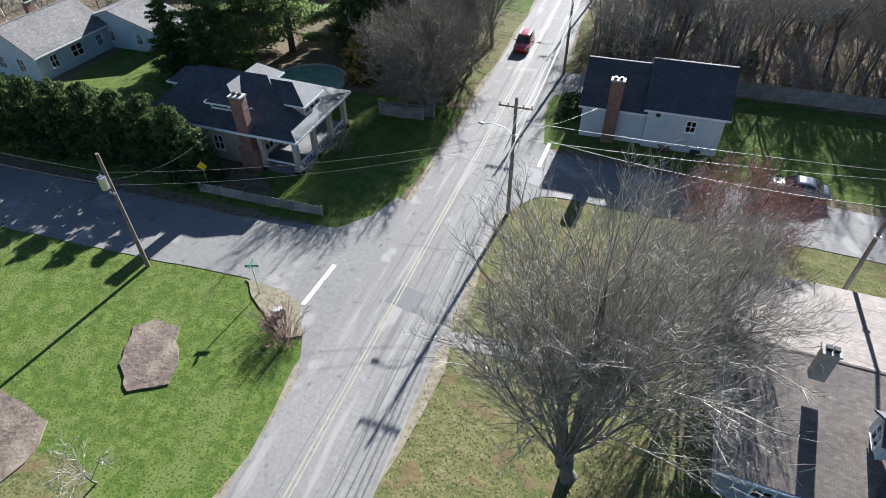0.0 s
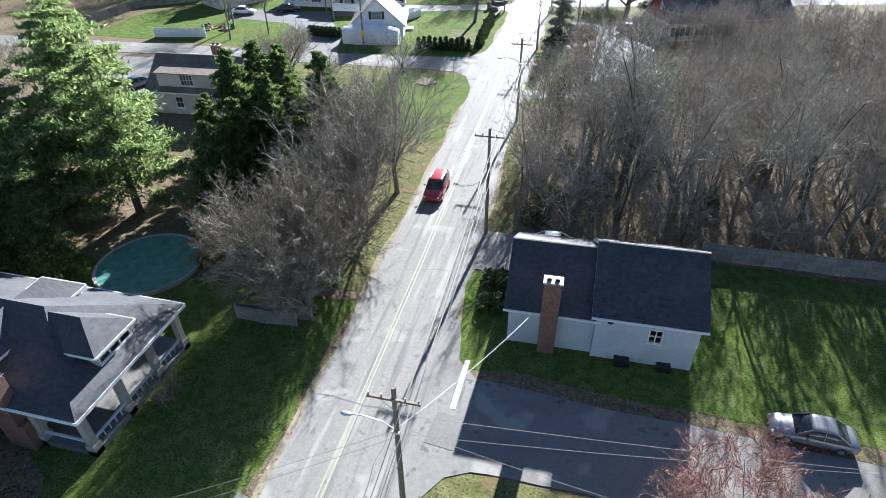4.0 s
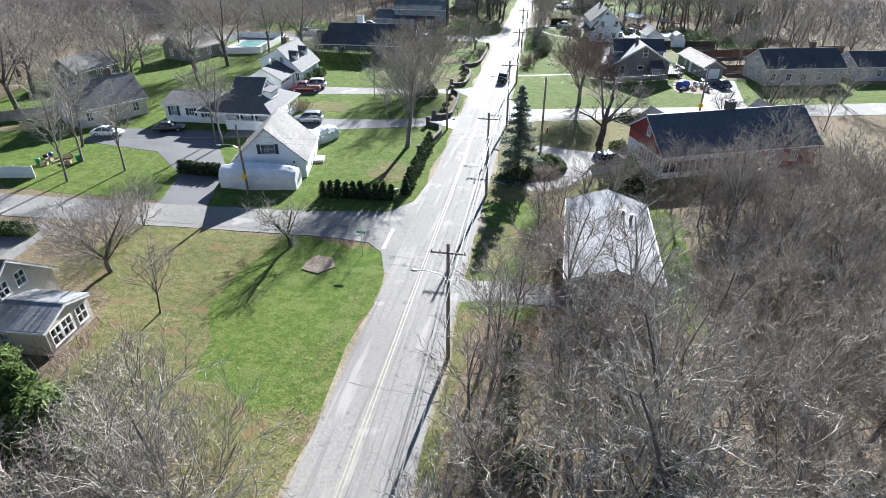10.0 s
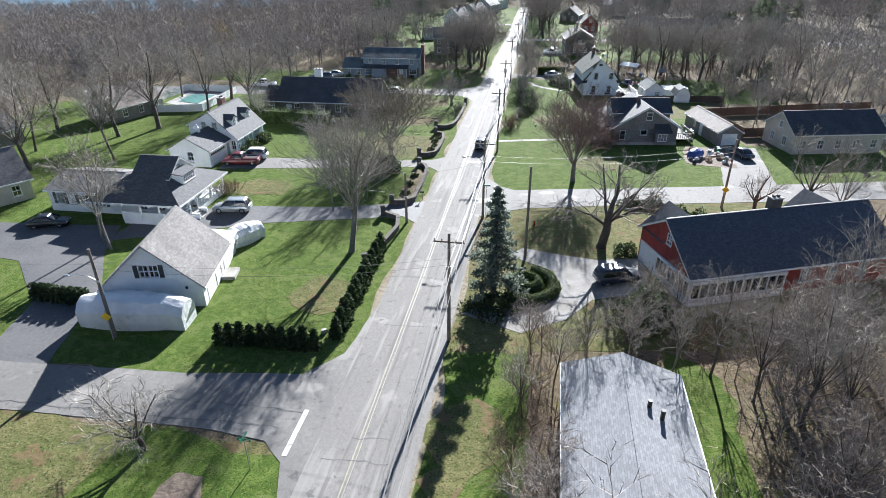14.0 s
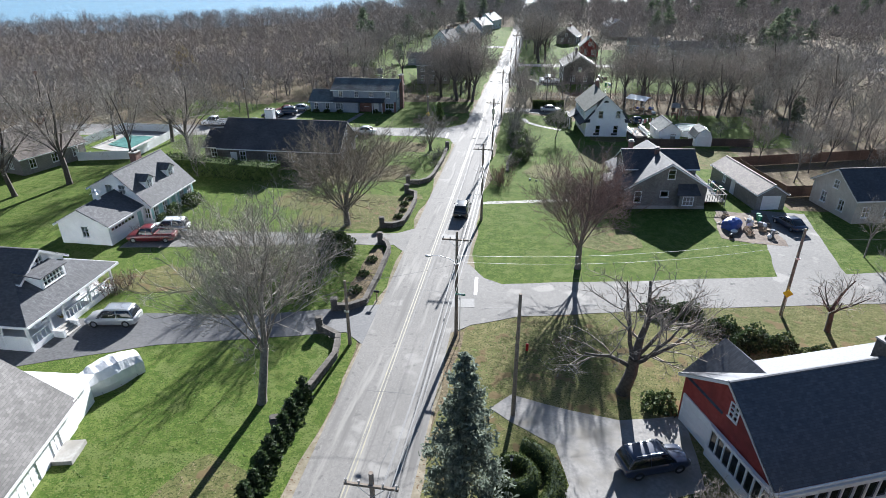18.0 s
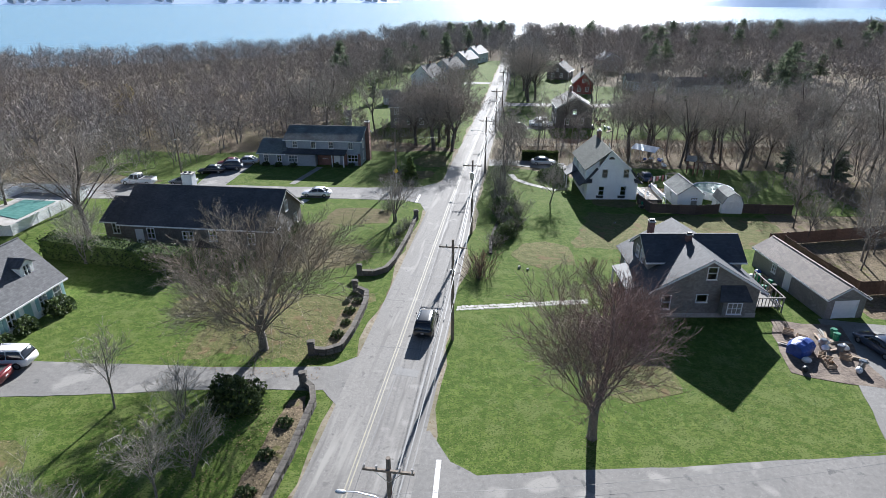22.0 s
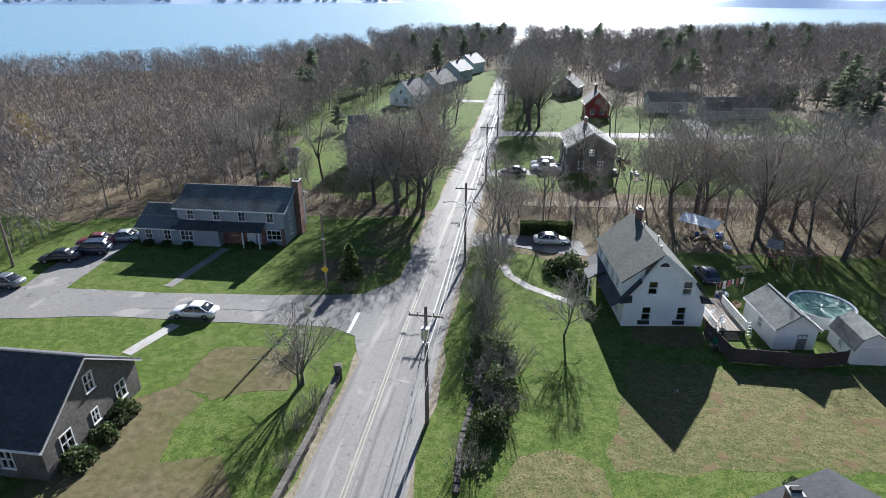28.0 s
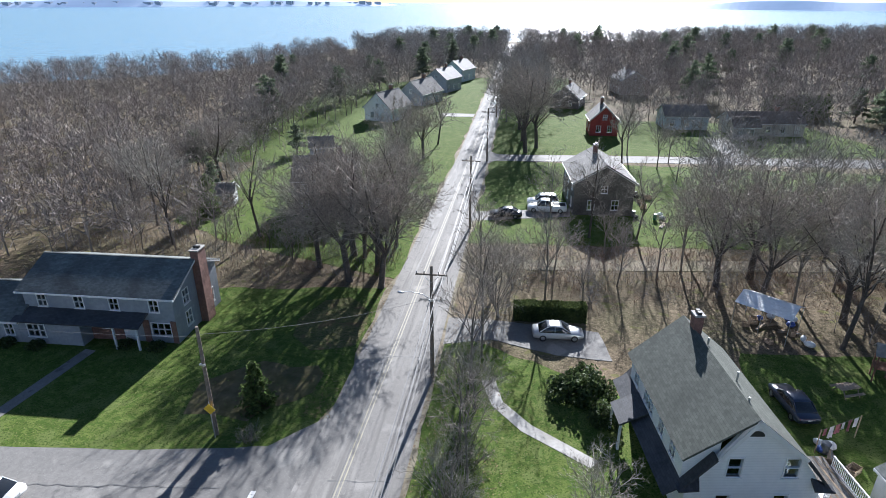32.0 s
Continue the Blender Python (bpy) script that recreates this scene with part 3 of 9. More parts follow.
lawn([(-90, 220), (-58, 214), (-60, 232), (-90, 236)], "grassy verge by parked cars", z=0.03)

for x0, y0, x1, y1, q in ((-32, 186, -24, 192, 1), (-33, 200, -24, 206, 2), (-36, 184, -30, 199, 4), (-5, 190, 1, 197, 5), (-30, 222, -22, 228, 6), (-26, 232, -21, 240, 7), (2, 166, 9, 172, 8), (-26, 122, -21, 128, 9), (-9, 104, -5, 112, 10), (24, 52, 36, 60, 11), (-30, 2, -22, 8, 12), (-40, 172, -34, 178, 13), (-46, 148, -38, 153, 14), (6, 213, 12, 219, 15)):
    lawn([(x0, y0), ((x0 + x1) / 2, y0 - 0.8), (x1, y0 + 1), (x1 + 0.6, (y0 + y1) / 2), (x1 - 0.5, y1), ((x0 + x1) / 2, y1 + 0.7), (x0 + 0.4, y1 - 0.6), (x0 - 0.7, (y0 + y1) / 2)], "thin straw-coloured patch in a lawn", "worn" if q in (1, 2, 4, 6, 15) else "dry", z=0.034, ragged=1.6)

def strip(name, ys, f0, f1, z, m, label, category):
    pts = [(f0(y), y) for y in ys] + [(f1(y), y) for y in reversed(ys)]
    return sheet(name, pts, z, m, label, category)

YS = [-60, 10, 30, 60, 80, 100, 115, 130, 150, 165, 190, 210, 250, 300, 400, 500, 618]
YF = list(range(-60, 600, 3))
def wander(f, a, k):
    return lambda y: f(y) + a * (0.35 + noise.noise(Vector((k, y * 0.13, 0))) + 0.6 * noise.noise(Vector((k, y * 0.5, 3))))
strip("verge", YF, wander(left_edge, -1.0, 1), lambda y: left_edge(y) + 0.3, 0.036, M["verge"], "sandy leaf-strewn road verge", "verge")
strip("verge", YF, lambda y: right_edge(y) - 0.3, wander(right_edge, 1.0, 5), 0.036, M["verge"], "sandy leaf-strewn road verge", "verge")

def street(poly, label, m="asphalt_side", z=0.046, name="road", ragged=0.0, category="road"):
    LAYER[0] += 1
    z += 0.0001 * (LAYER[0] - 30)
    return sheet(name, poly, z, M[m], label, category, ragged=ragged, step=1.0)

street([(-75, 22.0), (-46, 22.6), (-31.5, 23.4), (-23.6, 24.0), (-19.5, 23.0), (-17.2, 20.6), (-15.6, 17), (-15.0, 24), (-15.2, 36), (-17.2, 36.5), (-18.2, 33.5), (-20.2, 31.2), (-28, 30.0), (-75, 29.2)], "worn grey asphalt side street in shade", ragged=0.10)
street([(-9.2, 36.5), (-7.9, 37.5), (-6.4, 40.0), (-5.0, 40.7), (5, 40.9), (13, 40.5), (45, 39), (45, 45), (20.6, 46.3), (11.6, 46.8), (2.7, 47.0), (-6.0, 47.6), (-7.4, 49.0), (-8.2, 53), (-9.4, 52)], "wide grey asphalt side street", ragged=0.10)
street([(-130, 101.5), (-46, 105.6), (-31.5, 106.4), (-24.4, 106.6), (-20.5, 106.2), (-18.7, 104.6), (-17.4, 101), (-16.4, 101), (-16.8, 124), (-17.5, 124), (-18.2, 116.5), (-20.6, 113.4), (-29.6, 112.0), (-46, 110.8), (-130, 107)], "pale worn asphalt side street with tar cracks", ragged=0.10)
street([(-10.5, 145.8), (-8.8, 147.4), (-4.4, 149.6), (0, 150.7), (11.2, 153.6), (36, 159), (120, 180), (120, 187), (37, 165.6), (25, 162.6), (6.3, 158.3), (-0.4, 157.0), (-6.6, 155.6), (-8.6, 156.6), (-10.6, 159.5), (-11.6, 159)], "wide pale asphalt side street", ragged=0.10)
street([(-19.4, 206.5), (-20.8, 210.2), (-23.6, 211.4), (-37, 210.5), (-47, 209.9), (-66, 206), (-110, 199), (-112, 208), (-60, 214.6), (-44, 215.5), (-31, 217.0), (-22.5, 218.6), (-19.6, 222), (-18.6, 226.5), (-17.8, 226)], "pale asphalt side street", ragged=0.10)
street([(-13.5, 297), (-12, 299.8), (23, 302.8), (60, 304.2), (160, 312), (160, 319), (64, 311), (29, 308.4), (-11.5, 305), (-13.8, 308)], "far asphalt side street", ragged=0.08)
# drives
DR = dict(name="driveway", category="driveway", z=0.042, ragged=0.12)
street([(-10.2, 100.9), (-5.9, 101.6), (2, 101.6), (2, 98.5), (-6.5, 98.3), (-10.2, 97.4)], "short pale asphalt drive", "asphalt_side", **DR)
street([(-9.0, 59.4), (-5.6, 59.2), (-4.6, 61.6), (-0.2, 62.2), (-0.4, 65.0), (-5.5, 65.0), (-9.2, 65.2)], "short asphalt parking pad beside a house", "asphalt_side", **DR)
street([(-18.0, 149.6), (-30, 145.6), (-41.5, 144.2), (-47.4, 141.6), (-52, 138), (-52, 132), (-42.7, 136.4), (-36.2, 139.6), (-19.9, 144.4), (-17.6, 142.6)], "grey asphalt drive to a white house", "asphalt_dark", **DR)
street([(-18.2, 168.4), (-20.5, 166.2), (-30.0, 164.7), (-43.7, 163.4), (-52, 162.5), (-52, 157), (-40.2, 159.2), (-30.6, 161.4), (-20.1, 163.0), (-18.0, 160.8)], "leaf-strewn asphalt drive to a white cape house", "asphalt_side", **DR)
street([(-9.6, 124.0), (-4.0, 121.8), (0, 124.6), (2.4, 128.4), (8.2, 131), (8.2, 138), (3.5, 136.6), (-1.4, 137.4), (-4.6, 138.2), (-6.0, 136.4), (-4.4, 135.2), (-1.2, 133.4), (-0.4, 130.0), (-1.6, 127.0), (-4.2, 125.2), (-7.6, 125.6)], "curved pale drive round a clipped island", "drive", **DR)
street([(22, 160.5), (29.5, 162.6), (31.5, 181), (25, 181.5), (24, 172)], "asphalt drive to a small garage", "asphalt_side", **DR)
street([(-60.6, 214), (-55.5, 214.6), (-57, 231), (-63, 230)], "grey asphalt drive with parked cars", "asphalt_side", **DR)
street([(-47.5, 110), (-41.5, 110.6), (-45, 122), (-50, 129), (-53, 136), (-72, 134), (-72, 128), (-58, 126), (-50, 119)], "dark asphalt yard beside a garage", "asphalt_dark", **DR)
street([(-12.4, 238.5), (-9, 238.6), (2, 237.8), (2.8, 233), (-2, 233.2), (-8, 235), (-12.2, 233.6)], "short asphalt parking drive", "asphalt_side", **DR)
street([(-13.0, 266), (1, 269.8), (1, 273.4), (-12.8, 270)], "asphalt drive with parked cars", "asphalt_side", **DR)
street([(-70, 92), (-54, 93), (-55, 104), (-80, 102)], "pale gravel yard", "asphalt_side", **DR)
street([(-64, 78), (-60, 78), (-60, 92), (-66, 92)], "asphalt drive beside a brown-roofed house", "asphalt_side", **DR)
street([(33, 326), (38, 327), (38, 310), (33, 309.5)], "far drive to a pale house", "asphalt_side", **DR)
street([(-30, 344), (-20.5, 345), (-20.5, 349), (-30, 349)], "far drive", "asphalt_side", **DR)
street([(-9.5, 250.2), (6, 252), (60, 259), (60, 262), (6, 255), (-9.5, 253)], "sandy track through bare trees", "verge", **DR)

strip("road", YS, left_edge, right_edge, 0.056, M["asphalt"], "long straight grey asphalt road, worn pale", "road")
LINE = [y for y in range(-60, 600, 10)]
for off in (-0.16, 0.10):
    strip("road_line", LINE, lambda y: middle(y) + off, lambda y: middle(y) + off + 0.09, 0.061, M["paint_yellow"], "faded yellow centre line", "road marking")
def bar(x0, y0, x1, y1, w, label, m="paint_white", z=0.064, name="stop_line"):
    d = Vector((x1 - x0, y1 - y0)).normalized()
    q = Vector((-d.y, d.x)) * w / 2
    sheet(name, [(x0 + q.x, y0 + q.y), (x1 + q.x, y1 + q.y), (x1 - q.x, y1 - q.y), (x0 - q.x, y0 - q.y)], z, M[m], label, "road marking")
bar(-18.3, 27.2, -18.5, 22.9, 0.34, "painted white stop line")
bar(-6.9, 49.1, -7.0, 44.8, 0.34, "painted white stop line")
bar(-18.8, 109.6, -18.7, 105.2, 0.34, "painted white stop line")
bar(-9.4, 156.6, -9.1, 152.9, 0.34, "painted white stop line")
bar(-21.7, 214.6, -21.6, 210.6, 0.34, "painted white stop line")
PATCH = dict(m="patch", z=0.0605, name="asphalt_patch")
bar(-13.2, 26.0, -10.9, 25.5, 1.9, "square dark asphalt repair patch", **PATCH)
bar(-11.0, 25.0, -8.9, 24.4, 0.7, "dark asphalt repair strip", **PATCH)
bar(-14.9, 166.5, -12.7, 166.3, 1.1, "square dark asphalt repair patch", **PATCH)
bar(-11.5, 151.0, -9.0, 151.3, 1.6, "dark asphalt repair strip", **PATCH)
bar(-8.0, 43.2, -6.2, 43.0, 2.4, "dark asphalt repair patch", **PATCH)
# tar-filled cracks
rng = random.Random(11)
s = Shape()
def crack(x0, y0, x1, y1, w=0.05):
    n = max(3, int(math.dist((x0, y0), (x1, y1)) / 0.7))
    pts = [(x0 + (x1 - x0) * i / n + rng.uniform(-.12, .12), y0 + (y1 - y0) * i / n + rng.uniform(-.12, .12)) for i in range(n + 1)]
    d = Vector((x1 - x0, y1 - y0)).normalized()
    for a, b in zip(pts, pts[1:]):
        q = Vector((-d.y, d.x)) * w * rng.uniform(0.5, 1.2)
        k = len(s.v)
        s.v += [(a[0] + q.x, a[1] + q.y, 0.0625), (b[0] + q.x, b[1] + q.y, 0.0625), (b[0] - q.x, b[1] - q.y, 0.0625), (a[0] - q.x, a[1] - q.y, 0.0625)]
        s.f.append((k, k + 3, k + 2, k + 1))
for y in (31, 44, 58, 71, 86, 105.5, 107.5, 121, 137, 153, 170, 185, 204, 216, 231):
    crack(left_edge(y) + rng.uniform(0.3, 2.5), y, right_edge(y) - rng.uniform(0.5, 2), y + rng.uniform(-0.8, 0.8))
for y in range(10, 240, 22):
    crack(middle(y) + 2.2 + rng.uniform(-.4, .4), y, middle(y + 12) + 2.2 + rng.uniform(-.4, .4), y + rng.uniform(8, 14), 0.035)
for a in ((-46, 106.5, -20, 107.6), (-30, 109, -19, 109.4), (-8, 150.5, 10, 154.5), (-45, 212, -24, 214.5)):
    crack(*a)
tagged(part("asphalt_cracks", s, M["patch"]), "thin tar-filled cracks across the asphalt", "road marking", kind="stuff")
# pavings
bar(-8.3, 23.3, 3.6, 24.2, 1.3, "narrow concrete garden path", m="drive", z=0.05, name="path")
bar(-44.5, 217, -43.4, 228, 1.1, "narrow stone path to a front door", m="asphalt_side", z=0.05, name="path")
bar(-40.5, 204, -39.0, 209.5, 1.2, "narrow concrete garden path", m="concrete", z=0.05, name="path")
sheet("path", [(-8.3, 228.5), (-7.2, 225.4), (-4.9, 222.8), (-0.2, 219.8), (0.4, 220.5), (-4.2, 223.6), (-6.4, 226.0), (-7.2, 228.8)], 0.05, M["concrete"], "curved pale concrete garden path", "path")
sheet("garden_bed", [(-26.9, 14.6), (-24.6, 13.4), (-22.8, 14.3), (-23.4, 16.4), (-25.2, 18.6), (-27.2, 18.6), (-28.2, 17.4)], 0.12, M["soil"], "oval bed of bare brown soil", "garden bed", ragged=0.3, step=0.6)
sheet("garden_bed", [(-33.5, 5), (-26.9, 6.2), (-26.8, 8.4), (-27.8, 10.2), (-32.2, 11), (-33.5, 11)], 0.12, M["soil"], "rounded bed of bare brown soil", "garden bed", ragged=0.3, step=0.6)
# Sheet of dark litter added to stand in for shade south of the bungalow.
sheet("garden_bed", [(-43, 33.2), (-33.5, 32.4), (-27.5, 32.5), (-28.5, 34.5), (-31, 36.4), (-43, 36.6)], 0.07, M["litter"], "dark litter sheet put in place of shade by a bungalow", "garden bed", ragged=0.4, step=0.7)
sheet("garden_bed", [(-20.6, 21.4), (-18.4, 19.8), (-17.2, 20.6), (-18.6, 22.6), (-20.6, 23.7), (-23.7, 23.9)], 0.10, M["verge"], "dry straw-mulched corner bed", "garden bed", ragged=0.3, step=0.6)
sheet("garden_bed", [(-25.3, 100.2), (-23.4, 99.6), (-22.4, 101.0), (-23.2, 102.6), (-25.0, 102.6)], 0.10, M["soil"], "small round stone-edged bed", "garden bed", ragged=0.3, step=0.6)
sheet("ground_bare", [(18.5, 171), (26, 170), (26.5, 180), (20, 180.5)], 0.05, M["soil"], "bare trodden yard", "ground", ragged=0.8)

# ---------- houses ----------
WIN = {}
def window(parent, x, y, z, rz, w, h, cols=2, rows=2, shutters=None, deep=False, sill=True):
    """A sash window set into a wall: frame with bars, pane, sill, shutters. x, y: its middle on the outer face; z: its foot; rz: its outward turn."""
    key = (round(w, 2), round(h, 2), cols, rows)
    if key not in WIN:
        t = 0.09
        b = 0.028
        xs, zs = [-w / 2 - t, -w / 2], [-t, 0]
        for i in range(1, cols):
            xs += [-w / 2 + w * i / cols - b, -w / 2 + w * i / cols + b]
        for i in range(1, rows):
            zs += [h * i / rows - b, h * i / rows + b]
        xs += [w / 2, w / 2 + t]
        zs += [h, h + t]
        s = Shape().lattice(xs, zs, lambda i, j: i % 2 == 0 or j % 2 == 0, -0.05, 0.075)
        sl = Shape().box(-w / 2 - 0.14, w / 2 + 0.14, -0.11, -0.052, -t - 0.04, -t + 0.02)
        gl = Shape().box(-w / 2, w / 2, 0.076, 0.090, 0, h)
        n = int(h / 0.12)
        prof = [(-0.004, -0.05), (-0.004, h + 0.05)] + [p for i in range(n, -1, -1) for p in ((-0.03, min(h + 0.05, i * h / n + 0.05)), (-0.06, max(-0.05, i * h / n - 0.04)))]
        k = len(prof)
        sh = Shape().add([(-0.2, *p) for p in prof] + [(0.2, *p) for p in prof], [tuple(range(k)), tuple(range(2 * k - 1, k - 1, -1))] + [(i, k + i, k + (i + 1) % k, (i + 1) % k) for i in range(k)])
        WIN[key] = [s.mesh("window_frame", M["trim"]), gl.mesh("pane", M["glass"]), sl.mesh("window_sill", M["trim"]), sh.mesh("shutter", M["black_paint"])]
    fr, gl, sl, sh = WIN[key]
    at = pose(x, y, z, 0, 0, rz)
    ob = part("window", fr, None, parent, at=at)
    host, m = (ob, None) if not deep else (parent, at)
    g = part("pane", gl, None, host, at=m)
    g.visible_shadow = False
    if sill:
        part("window_sill", sl, None, host, at=m)
    if shutters:
        for sx in (-w / 2 - 0.32, w / 2 + 0.32):
            me = sh
            if shutters != "black":
                me = sh.copy()
                me.materials.clear()
                me.materials.append(M[shutters])
            part("shutter", me, None, host, at=(m or Matrix()) @ pose(sx, 0, 0))
    return ob

def door(parent, x, y, z, rz, w=0.95, h=2.05, m="trim"):
    at = pose(x, y, z, 0, 0, rz)
    s = Shape().lattice([-w / 2 - 0.1, -w / 2, w / 2, w / 2 + 0.1], [0, h, h + 0.1], lambda i, j: i != 1 or j, -0.05, 0.08)
    ob = part("door", s, M["trim"], parent, at=at)
    part("door_panel", Shape().box(-w / 2, w / 2, 0.012, 0.05, 0, h), M[m], ob)
    part("door_panelling", Shape().lattice([-w / 2, -w / 2 + 0.12, -0.06, 0.06, w / 2 - 0.12, w / 2], [0, 0.2, 0.85, 1.0, 1.5, 1.62, h - 0.12, h], lambda i, j: i % 2 == 0 or j % 2 == 0, -0.008, 0.012), M[m], ob)
    part("door_handle", Shape().ball((w / 2 - 0.09, -0.04, 1.0), 0.035, 0.035, 0.035, 6, 4), M["metal"], ob)
    return ob

def garage_door(parent, x, y, z, rz, w=2.6, h=2.1, lights=0):
    at = pose(x, y, z, 0, 0, rz)
    s = Shape().lattice([-w / 2 - 0.12, -w / 2, w / 2, w / 2 + 0.12], [0, h, h + 0.12], lambda i, j: i != 1 or j, -0.04, 0.1)
    ob = part("garage_door", s, M["trim"], parent, at=at)
    for i in range(4):
        xs = [-w / 2] + [-w / 2 + w * (k + q) / 4 for k in range(4) for q in (0.12, 0.88)] + [w / 2]
        part("door_panel", Shape().box(-w / 2, w / 2, 0.022, 0.06, i * h / 4 + 0.01, (i + 1) * h / 4 - 0.01)
             .lattice(xs, [i * h / 4 + 0.01, i * h / 4 + 0.09, (i + 1) * h / 4 - 0.09, (i + 1) * h / 4 - 0.01], lambda i_, j: i_ % 2 == 0 or j % 2 == 0, 0.006, 0.022), M["trim"], ob)
    for k in range(lights):
        c = -w / 2 + w * (k + 0.5) / lights
        part("pane", Shape().box(c - w / lights * 0.35, c + w / lights * 0.35, -0.008, 0.004, h * 0.78, h * 0.93), M["car_glass"], ob)
    return ob

def wall_mesh(s, a, b, top, holes, th=0.2, z0=0.0):
    """A wall from a to b (outside on its right), its top given by (distance, height) pairs, with openings (s0, s1, z0, z1) cut through."""
    a, b = Vector(a), Vector(b)
    L = (b - a).length
    d = (b - a) / L
    inn = Vector((-d.y, d.x)) * th
    xs = sorted({0.0, L, *(q[0] for q in top if 0 < q[0] < L), *(max(0, h[0]) for h in holes), *(min(L, h[1]) for h in holes)})
    tz = lambda q: float(np.interp(q, [t[0] for t in top], [t[1] for t in top]))
    def P(q, z, k):
        p = a + d * q + inn * k
        return (p.x, p.y, z)
    def quad(q0, q1, za, zb, zc, zd):
        s.add([P(q0, za, 0), P(q1, zb, 0), P(q1, zc, 0), P(q0, zd, 0)], [(0, 1, 2, 3)])
        s.add([P(q0, za, 1), P(q1, zb, 1), P(q1, zc, 1), P(q0, zd, 1)], [(3, 2, 1, 0)])
    for q0, q1 in zip(xs, xs[1:]):
        if q1 - q0 < 1e-4:
            continue
        z = z0
        for h in sorted((h for h in holes if h[0] <= q0 + 1e-4 and h[1] >= q1 - 1e-4), key=lambda h: h[2]):
            quad(q0, q1, z, z, h[2], h[2])
            z = h[3]
        quad(q0, q1, z, z, tz(q1), tz(q0))
        s.add([P(q0, tz(q0), 0), P(q1, tz(q1), 0), P(q1, tz(q1), 1), P(q0, tz(q0), 1)], [(0, 1, 2, 3)])
    for h in holes:
        c = [P(h[0], h[2], 0), P(h[1], h[2], 0), P(h[1], h[3], 0), P(h[0], h[3], 0), P(h[0], h[2], 1), P(h[1], h[2], 1), P(h[1], h[3], 1), P(h[0], h[3], 1)]
        s.add(c, [(0, 4, 5, 1), (1, 5, 6, 2), (2, 6, 7, 3), (3, 7, 4, 0)])

def body(ob, walls, material, wins, base=0.0, label=""):
    """Walls of a thing, each a part, with their windows. walls: (name, a, b, top); wins: name -> rows (kind, s, z, w, h, extra)."""
    for name, a, b, top in walls:
        rows = wins.get(name, [])
        holes = [(r[1] - r[3] / 2, r[1] + r[3] / 2, r[2], r[2] + r[4]) for r in rows]
        s = Shape()
        wall_mesh(s, a, b, top, holes, z0=base)
        part("wall", s.weld(), material, ob, label)
        d = (Vector(b) - Vector(a)).normalized()
        turn = math.degrees(math.atan2(d.y, d.x))
        for r in rows:
            p = Vector(a) + d * r[1]
            extra = r[5] if len(r) > 5 else {}
            if r[0] == "w":
                window(ob, p.x, p.y, r[2], turn, r[3], r[4], **extra)
            elif r[0] == "d":
                door(ob, p.x, p.y, r[2], turn, r[3], r[4], **extra)
            else:
                garage_door(ob, p.x, p.y, r[2], turn, r[3], r[4], **extra)

def gable(ob, x0, x1, y0, y1, H, zr, wall, roof, wins=None, Hn=None, yr=None, over=0.35, trim=True, base=0.0, skip=(), label=""):
    """A gabled block, ridge along x. H: eave height in front (y0), Hn: at the back, zr: ridge height, yr: ridge line."""
    wins, Hn, yr = wins or {}, H if Hn is None else Hn, (y0 + y1) / 2 if yr is None else yr
    D = y1 - y0
    walls = [("S", (x0, y0), (x1, y0), [(0, H), (x1 - x0, H)]), ("E", (x1, y0), (x1, y1), [(0, H), (yr - y0, zr), (D, Hn)]),
             ("N", (x1, y1), (x0, y1), [(0, Hn), (x1 - x0, Hn)]), ("W", (x0, y1), (x0, y0), [(0, Hn), (y1 - yr, zr), (D, H)])]
    body(ob, [w for w in walls if w[0] not in skip], M[wall], wins, base, label)
    sf, sb = (zr - H) / (yr - y0), (zr - Hn) / (y1 - yr)
    t = 0.17
    a = [(x0 - over, y0 - over, H - sf * over + t), (x1 + over, y0 - over, H - sf * over + t), (x1 + over, yr, zr + t), (x0 - over, yr, zr + t)]
    b = [(x0 - over, yr, zr + t), (x1 + over, yr, zr + t), (x1 + over, y1 + over, Hn - sb * over + t), (x0 - over, y1 + over, Hn - sb * over + t)]
    part("roof", Shape().slab(a, 0.14), M[roof], ob)
    part("roof", Shape().slab(b, 0.14), M[roof], ob)
    part("ridge_cap", Shape().slab([(x0 - over, yr - 0.12, zr + t + 0.005), (x1 + over, yr - 0.12, zr + t + 0.005), (x1 + over, yr, zr + t + 0.03), (x0 - over, yr, zr + t + 0.03)], 0.02)
         .slab([(x0 - over, yr + 0.12, zr + t + 0.005), (x1 + over, yr + 0.12, zr + t + 0.005), (x1 + over, yr, zr + t + 0.03), (x0 - over, yr, zr + t + 0.03)], 0.02), M[roof], ob)
    if trim:
        for xx in (x0 - over, x1 + over - 0.04):
            s = Shape()
            for (ya, za), (yb, zb) in (((y0 - over, H - sf * over), (yr, zr)), ((yr, zr), (y1 + over, Hn - sb * over))):
                s.add([(xx, ya, za - 0.12), (xx, yb, zb - 0.12), (xx, yb, zb + t - 0.03), (xx, ya, za + t - 0.03), (xx + 0.04, ya, za - 0.12), (xx + 0.04, yb, zb - 0.12), (xx + 0.04, yb, zb + t - 0.03), (xx + 0.04, ya, za + t - 0.03)],
                      [(0, 1, 2, 3), (7, 6, 5, 4), (0, 4, 5, 1), (3, 2, 6, 7), (0, 3, 7, 4), (1, 5, 6, 2)])
            part("rake_board", s, M["trim"], ob)
        for yy, zz in ((y0 - over - 0.05, H - sf * over), (y1 + over, Hn - sb * over)):
            part("gutter", Shape().box(x0 - over, x1 + over, yy - 0.05, yy + 0.05, zz - 0.02, zz + 0.13), M["trim"], ob)

